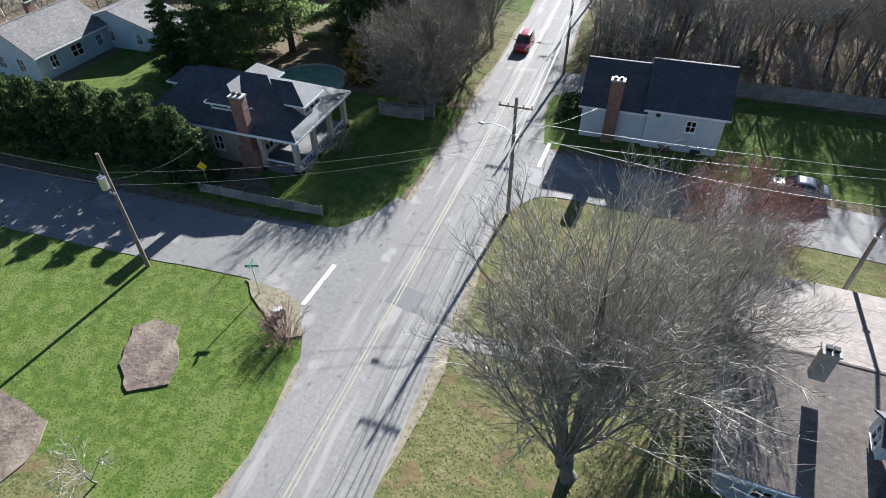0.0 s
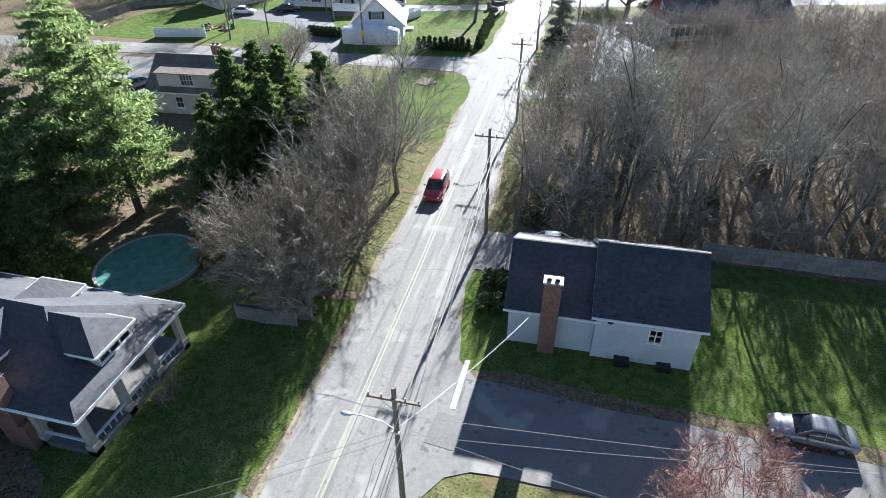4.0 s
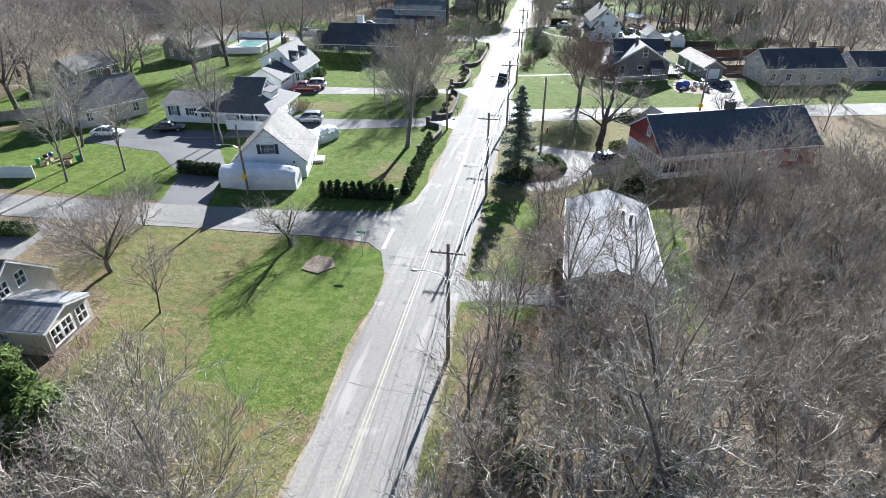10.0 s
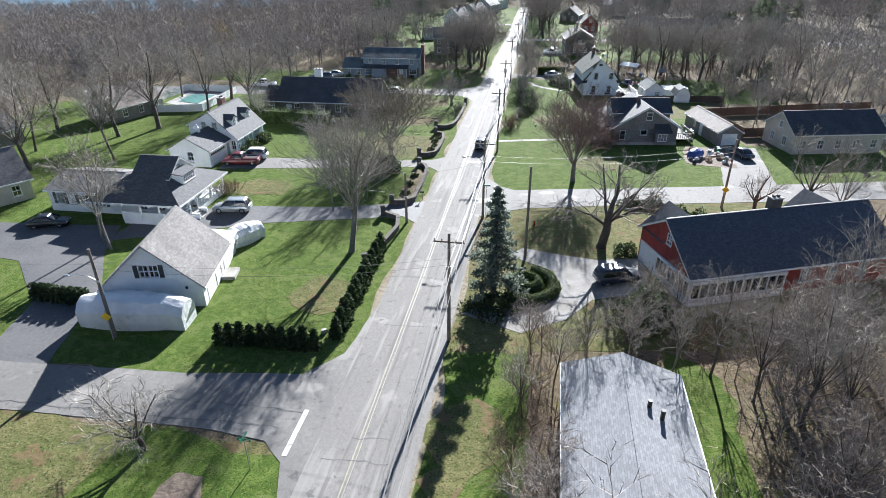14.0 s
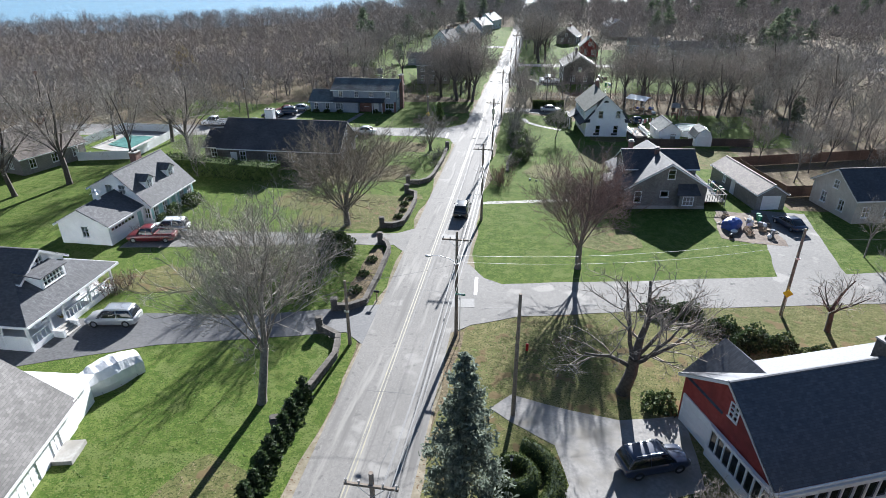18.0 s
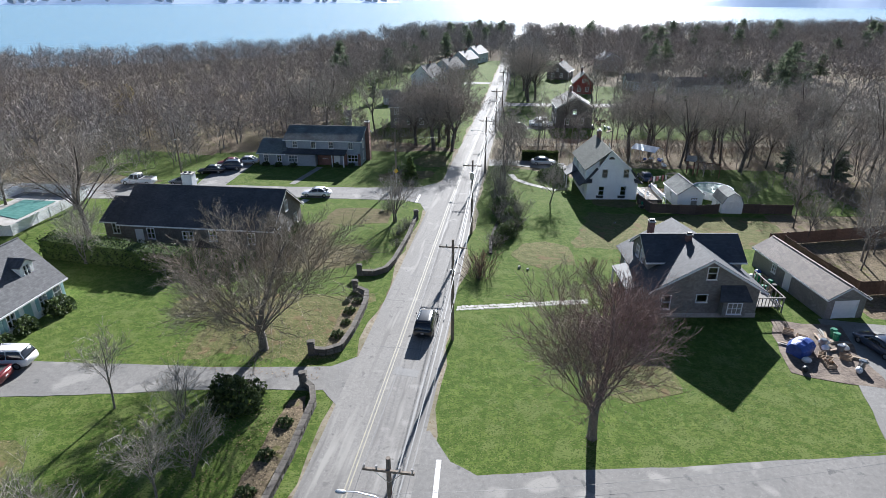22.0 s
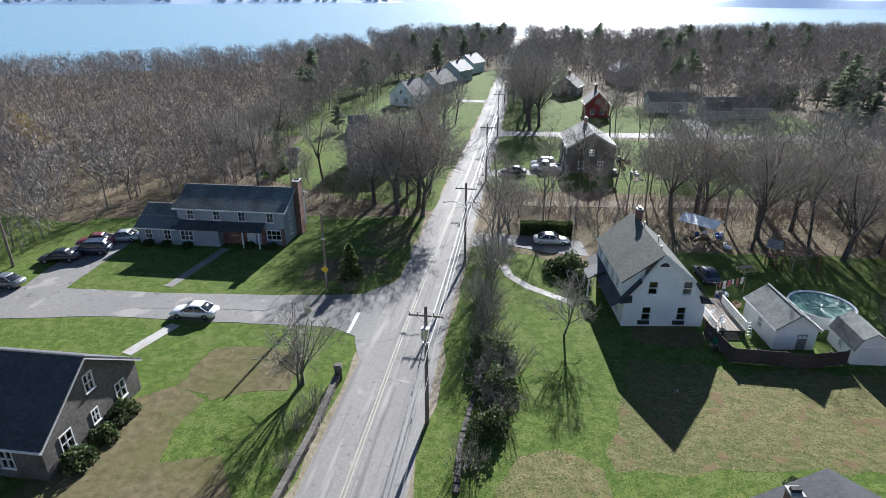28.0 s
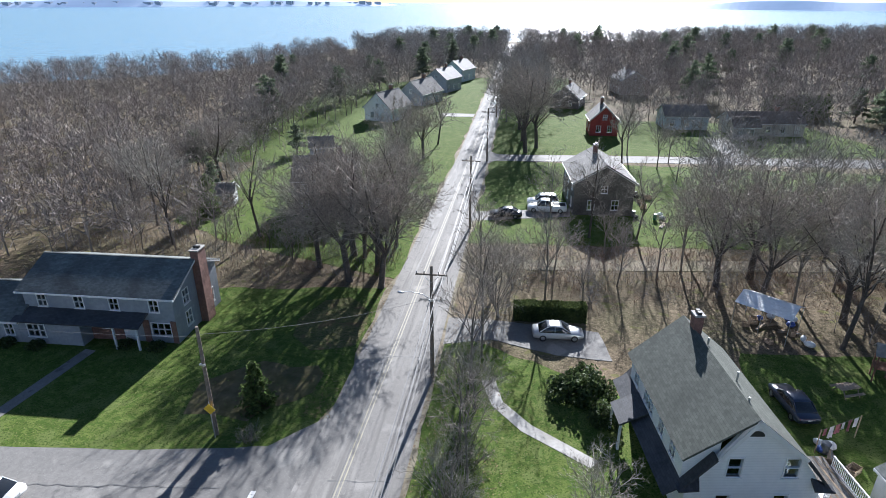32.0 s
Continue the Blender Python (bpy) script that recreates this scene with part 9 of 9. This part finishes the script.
board_fence([(-81, 186.6), (-72.6, 189), (-74.0, 206.5), (-86.5, 206.5), (-86.5, 193), (-81, 186.6)], 1.5, "fence_white", "white vinyl fence round a swimming pool")
board_fence([(-77.0, 113), (-68.0, 114.8)], 1.6, "fence_white", "short white vinyl fence by a street")
board_fence([(-95, 111), (-93.5, 132), (-84, 139)], 1.7, "fence_grey", "weathered grey board fence round a yard")
board_fence([(-24.6, 49.4), (-22.2, 49.3), (-19.9, 49.6)], 1.3, "fence_grey", "short weathered fence under a bare tree")
board_fence([(-33.5, 31.9), (-27, 32.0), (-22.0, 32.2)], 0.95, "fence_grey", "low weathered board fence under a hedge")
board_fence([(-24.6, 49.6), (-19.0, 50.4)], 1.3, "fence_grey", "short weathered fence among bare trees")

# wrapped boats, pools, canopy
def wrapped(x, y, rz, L, Wd, H, m, label, name="covered_boat", category="boat"):
    rng = np.random.default_rng(int(abs(x) * 10))
    st = []
    for i in range(13):
        f = i / 12
        w = Wd / 2 * (0.75 + 0.25 * math.sin(math.pi * min(1, f * 1.2)))
        hh = H * (0.82 + 0.18 * math.sin(math.pi * f) + rng.normal(0, 0.02))
        st.append((-L / 2 + L * f, [(w * 0.92, 0.02), (w * (1.0 + rng.normal(0, .03)), hh * 0.3), (w * (0.98 + rng.normal(0, .03)), hh * 0.62), (w * 0.62, hh * 0.9), (w * 0.1, hh)]))
    ob = thing(name, x, y, 0, rz, label, category)
    part("cover", loft(st, 5), M[m], ob, smooth=False)
    for i in range(3):
        xx = -L / 2 + L * (i + 0.5) / 3
        part("strap", Shape().tube((xx, -Wd / 2 * 1.04, 0.25), (xx, Wd / 2 * 1.04, 0.25), 0.02, n=4), M["wire"], ob)
    return ob
wrapped(-38.0, 117.9, 6, 9.6, 3.4, 3.0, "tarp", "long boat wrapped in white plastic beside a garage")
wrapped(-36.2, 134.8, 60, 4.2, 2.6, 2.2, "tarp", "white tarpaulin heap behind a garage", "tarpaulin_heap", "tarpaulin")
wrapped(20.8, 174.8, 40, 2.2, 1.9, 1.4, "tarp_blue", "rounded heap under a blue tarpaulin", "tarpaulin_heap", "tarpaulin")

def round_pool(x, y, R, H, label, rim="fence_white"):
    ob = thing("swimming_pool", x, y, 0, 0, label, "pool")
    part("wall", Shape().tube((0, 0, -0.1), (0, 0, H), R, n=32, caps=False), M[rim], ob)
    s = Shape()
    for i in range(32):
        a, b = 6.28318 * i / 32, 6.28318 * (i + 1) / 32
        s.add([((R + d) * math.cos(t), (R + d) * math.sin(t), H + 0.01 + 0.06 * (k > 1)) for k, (d, t) in enumerate(((-0.1, a), (-0.1, b), (0.12, b), (0.12, a)))], [(0, 1, 2, 3)])
    part("rim", s, M[rim], ob)
    c = Shape()
    for j in range(6):
        for i in range(32):
            rr = (R - 0.05) * (j + 0.001) / 5
            c.v.append((rr * math.cos(6.28318 * i / 32), rr * math.sin(6.28318 * i / 32), H - 0.25 + 0.2 * (j / 5) ** 3 + 0.03 * math.sin(i * 5 + j)))
    c.f = [(j * 32 + i, j * 32 + (i + 1) % 32, (j + 1) * 32 + (i + 1) % 32, (j + 1) * 32 + i) for j in range(5) for i in range(32)]
    part("cover", c, M["pool_green"], ob, "sagging green cover")
    return ob
round_pool(24.9, 221.4, 3.0, 1.25, "round above-ground pool under a green cover")
round_pool(-35.2, 53.6, 4.2, 0.35, "dark teal covered garden pool", "concrete")
sheet("pool_deck", [(-84.5, 194.0), (-75, 191.5), (-75.5, 204.5), (-85, 204.5)], 0.08, M["concrete"], "pale paved deck round a pool", "paving")
sheet("pool_cover", [(-82.5, 196.0), (-77, 194.5), (-77.5, 202.5), (-83, 202.5)], 0.16, M["pool_green"], "rectangular pool under a green cover", "pool")

def canopy(x, y, rz, L, Wd, H, label):
    ob = thing("canopy_tent", x, y, 0, rz, label, "canopy")
    for sg in (-1, 1):
        part("sheet", Shape().slab([(-L / 2, sg * Wd / 2, H - 0.7), (L / 2, sg * Wd / 2, H - 0.7), (L / 2, 0, H), (-L / 2, 0, H)], 0.03), M["tarp"], ob)
        for px in (-L / 2 + 0.1, 0, L / 2 - 0.1):
            part("post", Shape().tube((px, sg * Wd / 2 * 0.96, -0.1), (px, sg * Wd / 2 * 0.96, H - 0.72), 0.035, n=6), M["metal"], ob)
    return ob
canopy(17.6, 240.6, -38, 5.0, 3.6, 3.4, "silver tarpaulin canopy on thin posts")

def playset(x, y, rz):
    ob = thing("swing_set", x, y, 0, rz, "red-brown wooden swing set with a small roofed tower", "swing set")
    for px in (-1.8, 1.8):
        for py in (-0.9, 0.9):
            part("leg", Shape().tube((px, py, -0.1), (px, py * 0.2, 2.4), 0.06, n=6), M["cedar_wood"], ob)
    part("beam", Shape().tube((-3.4, 0, 2.42), (2.0, 0, 2.42), 0.08, n=6), M["cedar_wood"], ob)
    for px in (-3.6, -2.5):
        for py in (-0.6, 0.6):
            part("post", Shape().box(px - 0.06, px + 0.06, py - 0.06, py + 0.06, -0.1, 2.7), M["cedar_wood"], ob)
    part("platform", Shape().box(-3.7, -2.4, -0.7, 0.7, 1.3, 1.4), M["cedar_wood"], ob)
    for sg in (-1, 1):
        part("tower_roof", Shape().slab([(-3.9, sg * 0.9, 2.6), (-2.2, sg * 0.9, 2.6), (-2.2, 0, 3.4), (-3.9, 0, 3.4)], 0.05), M["fence_grey"], ob)
    for px in (-0.8, 0.7):
        w = part("swing", Shape().box(px - 0.25, px + 0.25, -0.1, 0.1, 0.5, 0.54), M["rubber"], ob)
        for q in (-0.22, 0.22):
            part("chain", Shape().tube((px + q, 0, 0.54), (px + q, 0, 2.4), 0.012, n=4), M["metal"], w)
playset(27.0, 232.4, -20)
def picnic(x, y, rz):
    ob = thing("picnic_table", x, y, 0, rz, "weathered wooden picnic table", "table")
    part("tabletop", Shape().box(-0.9, 0.9, -0.37, 0.37, 0.71, 0.75), M["wood"], ob)
    for sg in (-1, 1):
        part("bench", Shape().box(-0.9, 0.9, sg * 0.72 - 0.13, sg * 0.72 + 0.13, 0.42, 0.46), M["wood"], ob)
        for px in (-0.65, 0.65):
            part("leg", Shape().tube((px, sg * 0.7, -0.03), (px, sg * 0.2, 0.72), 0.045, n=4), M["wood"], ob)
picnic(20.6, 231.0, 20)

def garden_deck(x, y, rz, L, Wd, H):
    ob = thing("deck", x, y, 0, rz, "weathered wooden deck with white railings beside a house", "deck")
    n = int(L / 0.15)
    for i in range(n):
        part("plank", Shape().box(-L / 2 + i * L / n, -L / 2 + (i + 1) * L / n - 0.012, -Wd / 2, Wd / 2, H - 0.04, H), M["fence_grey" if i % 3 else "wood"], ob)
    part("joist_frame", Shape().lattice([-L / 2, -L / 2 + 0.1, L / 2 - 0.1, L / 2], [-Wd / 2, -Wd / 2 + 0.1, Wd / 2 - 0.1, Wd / 2], lambda a, b: a != 1 or b != 1, 0.05, H - 0.045).mesh("joist_frame", M["fence_dark"]), None, ob, at=pose(0, 0, 0, 90, 0, 0) @ Matrix.Diagonal((1, 1, -1, 1)))
    for px, py0, py1 in ((-L / 2 + 0.05, -Wd / 2, Wd / 2), (L / 2 - 0.05, -Wd / 2, Wd / 2 - 1.0)):
        r_ = part("railing", Shape().box(px - 0.05, px + 0.05, py0, py1, H + 0.88, H + 0.95).box(px - 0.03, px + 0.03, py0, py1, H + 0.1, H + 0.16), M["trim"], ob)
        k = int((py1 - py0) / 0.16)
        for i in range(k + 1):
            yy = py0 + 0.04 + (py1 - py0 - 0.08) * i / k
            part("baluster", Shape().box(px - 0.02, px + 0.02, yy - 0.02, yy + 0.02, H + 0.16, H + 0.88), M["trim"], r_)
    for i in range(3):
        part("step", Shape().box(-0.6, 0.6, -Wd / 2 - 0.3 * (i + 1), -Wd / 2 - 0.3 * i - 0.01, 0, H - (i + 1) * H / 4), M["wood"], ob)
    return ob
garden_deck(14.3, 219.2, 8, 3.0, 6.6, 0.55)

def plastic_chair(x, y, z, rz):
    ob = thing("garden_chair", x, y, z, rz, "white moulded plastic garden chair on a deck", "chair")
    part("seat", Shape().slab([(-0.24, -0.24, 0.42), (0.24, -0.24, 0.42), (0.22, 0.22, 0.39), (-0.22, 0.22, 0.39)], 0.03), M["fence_white"], ob)
    part("backrest", Shape().lattice([-0.24, -0.16, -0.1, -0.03, 0.03, 0.1, 0.16, 0.24], [0.4, 0.5, 0.82, 0.9], lambda a, b: a % 2 == 0 or b != 1, 0.2, 0.235), M["fence_white"], ob)
    for px in (-0.22, 0.22):
        part("armrest", Shape().box(px - 0.03, px + 0.03, -0.22, 0.22, 0.62, 0.65), M["fence_white"], ob)
        for py in (-0.21, 0.21):
            part("leg", Shape().tube((px, py, 0), (px * 0.95, py * 0.95, 0.63 if py < 0 else 0.42), 0.025, n=5), M["fence_white"], ob)
    return ob
plastic_chair(14.2, 216.9, 0.55, 30)
plastic_chair(13.6, 218.6, 0.55, 200)

def step_ladder(x, y, z, rz):
    ob = thing("step_ladder", x, y, z, rz, "white step ladder standing beside a deck", "ladder")
    for sg in (-0.25, 0.25):
        part("rail", Shape().tube((sg, -0.35, 0), (sg * 0.8, 0, 1.7), 0.03, n=5), M["fence_white"], ob)
        part("rear_leg", Shape().tube((sg, 0.4, 0), (sg * 0.8, 0.03, 1.68), 0.025, n=5), M["fence_white"], ob)
    for i in range(5):
        f = (i + 1) / 6
        part("tread", Shape().box(-0.24, 0.24, -0.35 + 0.35 * f - 0.05, -0.35 + 0.35 * f + 0.05, 1.7 * f - 0.015, 1.7 * f + 0.015), M["fence_white"], ob)
step_ladder(16.4, 216.2, 0, 20)

M["cloth"] = mat("faded_maroon_cloth", (0.22, 0.07, 0.08), (0.32, 0.13, 0.13), 3.0, 0.9, 0.3)
M["cloth_pale"] = mat("pale_cloth", (0.45, 0.42, 0.42), (0.58, 0.54, 0.53), 3.0, 0.9, 0.3)
line_ = thing("washing_line", 15.3, 223.6, 0, 30, "washing line hung with maroon and pale cloths", "washing line")
for px in (0.0, 4.0):
    part("post", Shape().tube((px, 0, -0.1), (px, 0, 2.0), 0.04, n=6), M["wood"], line_)
part("cord", Shape().tube((0, 0, 1.95), (4.0, 0, 1.95), 0.008, n=4), M["wire"], line_)
for k in range(6):
    w, h_ = 0.3 + 0.1 * (k % 3), 0.6 + 0.2 * ((k * 2) % 3)
    s_ = Shape()
    m_ = 6
    for a in range(m_ + 1):
        for zz in (1.95, 1.95 - h_):
            s_.v.append((0.3 + k * 0.6 + w * a / m_, 0.05 * math.sin(a * 1.7 + k) * (2.1 - zz), zz))
    s_.f = [(2 * a, 2 * a + 1, 2 * a + 3, 2 * a + 2) for a in range(m_)]
    part("cloth", s_, M["cloth" if k % 2 == 0 else "cloth_pale"], line_)

# yard clutter: small crates, sacks and boards
r = random.Random(33)
def clutter(n, x0, x1, y0, y1):
    for i in range(n):
        x, y = r.uniform(x0, x1), r.uniform(y0, y1)
        k = r.randrange(4)
        if k == 0:
            ob = thing("crate", x, y, 0.05, r.uniform(0, 180), "old wooden crate in a cluttered yard", "crate", "yard clutter")
            w, h_ = r.uniform(.3, .6), r.uniform(.3, .6)
            for z in range(3):
                part("slat", Shape().lattice([-w, -w + 0.03, w - 0.03, w], [-w * 0.7, -w * 0.7 + 0.03, w * 0.7 - 0.03, w * 0.7], lambda a, b: a != 1 or b != 1, 0, h_ / 3 - 0.03).mesh("slat", M["wood"]), None, ob, at=pose(0, 0, z * h_ / 3, 90, 0, 0) @ Matrix.Diagonal((1, 1, -1, 1)))
            part("base", Shape().box(-w, w, -w * 0.7, w * 0.7, 0, 0.03), M["wood"], ob)
        elif k == 1:
            ob = thing("bag", x, y, 0.05, r.uniform(0, 180), "filled plastic sack in a cluttered yard", "sack", "yard clutter")
            part("sack", Shape().ball((0, 0, 0.22), r.uniform(.3, .6), r.uniform(.25, .4), 0.28, 10, 6), M[r.choice(["tarp", "tarp_blue", "black_metal", "tarp"])], ob, smooth=True)
            part("knot", Shape().ball((0, 0, 0.5), 0.06, 0.06, 0.08, 6, 4), M["tarp"], ob)
        elif k == 2:
            ob = thing("bin", x, y, 0.05, r.uniform(0, 180), "lidded plastic bin in a cluttered yard", "bin", "yard clutter")
            mm = M[r.choice(["black_metal", "sign_green", "car_grey"])]
            part("tub", Shape().tube((0, 0, 0), (0, 0, 0.8), 0.24, 0.3, 12), mm, ob)
            part("lid", Shape().tube((0, 0, 0.8), (0, 0, 0.88), 0.33, 0.25, 12), mm, ob)
        else:
            ob = thing("plank_pile", x, y, 0.05, r.uniform(0, 180), "small pile of old boards in a yard", "boards", "yard clutter")
            for q in range(4):
                part("plank", Shape().box(-0.9, 0.9, -0.1, 0.1, q * 0.045, q * 0.045 + 0.04), M["wood" if q % 2 else "fence_grey"], ob, at=pose(r.uniform(-.1, .1), r.uniform(-.15, .15), 0, 0, 0, r.uniform(-12, 12)))
clutter(26, 20.0, 25.5, 171.5, 178.5)
clutter(10, 12.6, 13.4, 213.0, 215.4)
clutter(8, 15.4, 17.0, 221.5, 224.5)
clutter(14, 20.6, 23.0, 184, 192)
clutter(14, 15, 21, 238, 243)
clutter(16, 9.5, 14, 266, 282)
clutter(10, -72, -66, 117, 123)
clutter(6, -25, -23.5, 268, 262)

# clipped hedge island
def ring_hedge(x, y, R, w, H, a0, a1, label, seed):
    ob = thing("hedge", x, y, 0, 0, label, "hedge")
    rng = np.random.default_rng(seed)
    n = 40
    s = Shape()
    sec = [(w * math.cos(t), H * math.sin(t)) for t in np.linspace(0, math.pi, 7)]
    for i in range(n + 1):
        a = radians(a0 + (a1 - a0) * i / n)
        s.v += [((R + d * 0.9) * math.cos(a), (R + d * 0.9) * math.sin(a), z * 0.92 - 0.02) for d, z in sec]
    s.f = [(i * 7 + j, (i + 1) * 7 + j, (i + 1) * 7 + j + 1, i * 7 + j + 1) for i in range(n) for j in range(6)]
    part("core", s, M["yew"], ob)
    k = int(3600 * abs(a1 - a0) / 360 * R / 2)
    a = np.radians(rng.uniform(a0, a1, k))
    t = rng.uniform(0, np.pi, k)
    q = rng.uniform(0.9, 1.06, k)
    p = np.stack([(R + w * np.cos(t) * q) * np.cos(a), (R + w * np.cos(t) * q) * np.sin(a), np.maximum(0.03, H * np.sin(t) * q)], axis=1)
    v, f = leaf_cloud(p, 0.10, rng)
    part("foliage", raw_mesh("foliage", v, [f], M["yew_top"]), None, ob)
ring_hedge(-3.9, 129.9, 1.15, 0.62, 1.1, 0, 360, "round clipped ring hedge", 1)
ring_hedge(-4.3, 129.8, 3.1, 0.7, 0.9, -120, 75, "curved clipped yew hedge round an island", 2)
lp = thing("garden_lamp", -4.1, 129.7, 0, 0, "thin garden lamp post inside a ring hedge", "lamp")
part("post", Shape().tube((0, 0, -0.1), (0, 0, 1.9), 0.035, n=8), M["black_metal"], lp)
part("lantern", Shape().tube((0, 0, 1.9), (0, 0, 2.2), 0.09, 0.13, 6), M["lamp_clear"], lp)
part("cap", Shape().tube((0, 0, 2.2), (0, 0, 2.34), 0.16, 0.02, 6), M["black_metal"], lp)
# long low hedge before the dark cape
def straight_hedge(x0, y0, x1, y1, w, H, label, seed, m="yew"):
    L = math.dist((x0, y0), (x1, y1))
    ob = thing("hedge", x0, y0, 0, math.degrees(math.atan2(y1 - y0, x1 - x0)), label, "hedge")
    rng = np.random.default_rng(seed)
    part("core", Shape().box(0.1, L - 0.1, -w * 0.85, w * 0.85, 0, H * 0.9), M["cedar"], ob)
    k = int(L * 130)
    side = rng.integers(0, 3, k)
    u = rng.uniform(0, L, k)
    p = np.stack([u, np.where(side == 0, -w, np.where(side == 1, w, rng.uniform(-w, w, k))), np.where(side == 2, H, rng.uniform(0.05, H, k))], axis=1) + rng.normal(0, 0.05, (k, 3))
    p[:, 2] = np.maximum(p[:, 2], 0.03)
    v, f = leaf_cloud(p, 0.2, rng)
    part("foliage", raw_mesh("foliage", v, [f], M[m]), None, ob)
straight_hedge(-63.0, 184.2, -43.0, 182.4, 1.3, 2.7, "tall clipped hedge in the shade of a house", 5)
straight_hedge(-66, 100.5, -56, 101.5, 0.7, 1.1, "clipped hedge beside a pale yard", 6)
# small white stones, rocks and a board by the roadside
for x, y, sc in ((-19.6, 21.6, 1.4), (-4.9, 189.0, 0.7), (-3.9, 188.6, 0.6), (-20.9, 119.0, 1.0), (8.0, 206.0, 0.5)):
    ob = thing("boulder", x, y, 0, 0, "pale rounded boulder on the grass", "rock")
    part("stone", FLAGS[2], None, ob, at=pose(0, 0, 0.14 * sc, 0, 0, 30) @ Matrix.Diagonal((sc, sc, sc * 1.6, 1)))
ob = thing("hydrant", -3.6, 144.3, 0, 0, "small dark hydrant on a lawn", "hydrant")
part("barrel", Shape().tube((0, 0, -0.1), (0, 0, 0.6), 0.12, n=10), M["sign_red"], ob)
part("bonnet", Shape().ball((0, 0, 0.62), 0.14, 0.14, 0.12, 10, 6), M["sign_red"], ob)
ob = thing("mailbox", -18.6, 150.2, 0, 0, "dark mailbox on a post by a drive", "mailbox")
part("post", Shape().box(-0.05, 0.05, -0.05, 0.05, -0.2, 1.0), M["wood"], ob)
part("box", Shape().tube((-0.25, 0, 1.1), (0.25, 0, 1.1), 0.12, n=10), M["black_metal"], ob)

# dark clipped hedge behind the parked silver car
def box_hedge(x, y, rz, L, w, H, label, seed, leaf="yew_top"):
    ob = thing("hedge", x, y, 0, rz, label, "hedge")
    rng = np.random.default_rng(seed)
    part("core", Shape().box(-L / 2, L / 2, -w / 2 + 0.08, w / 2 - 0.08, 0, H - 0.1), M["yew"], ob)
    k = int(420 * (L * w + 2 * L * H))
    p = np.stack([rng.uniform(-L / 2, L / 2, k), rng.uniform(-w / 2, w / 2, k), rng.uniform(0.05, H, k)], axis=1)
    side = rng.integers(0, 3, k)
    p[:, 2] = np.where(side == 0, H + rng.normal(0, 0.04, k) + 0.06 * np.sin(p[:, 0] * 2.3), p[:, 2])
    p[:, 1] = np.where(side == 1, -w / 2 + rng.normal(0, 0.04, k), np.where(side == 2, w / 2 + rng.normal(0, 0.04, k), p[:, 1]))
    v, f = leaf_cloud(p, 0.12, rng)
    part("foliage", raw_mesh("foliage", v, [f], M[leaf]), None, ob)
box_hedge(-2.6, 239.6, 4, 7.0, 1.3, 1.7, "dense dark hedge behind a parked car", 91)

tr = thing("trampoline", -31.0, 61.0, 0, 0, "round dark trampoline on a shaded lawn", "trampoline")
RIM = [(2.0 * math.cos(a * math.pi / 12), 2.0 * math.sin(a * math.pi / 12), 0.85) for a in range(25)]
s = Shape()
for p, q in zip(RIM, RIM[1:]):
    s.tube(p, q, 0.05, n=5)
part("frame", s, M["metal"], tr)
part("jumping_mat", Shape().slab([(x * 0.95, y * 0.95, 0.83) for x, y, z in RIM[:24]], 0.02), M["black_paint"], tr)
for x, y, z in RIM[:24:4]:
    part("leg", Shape().tube((x, y, 0), (x, y, 0.82), 0.04), M["metal"], tr)
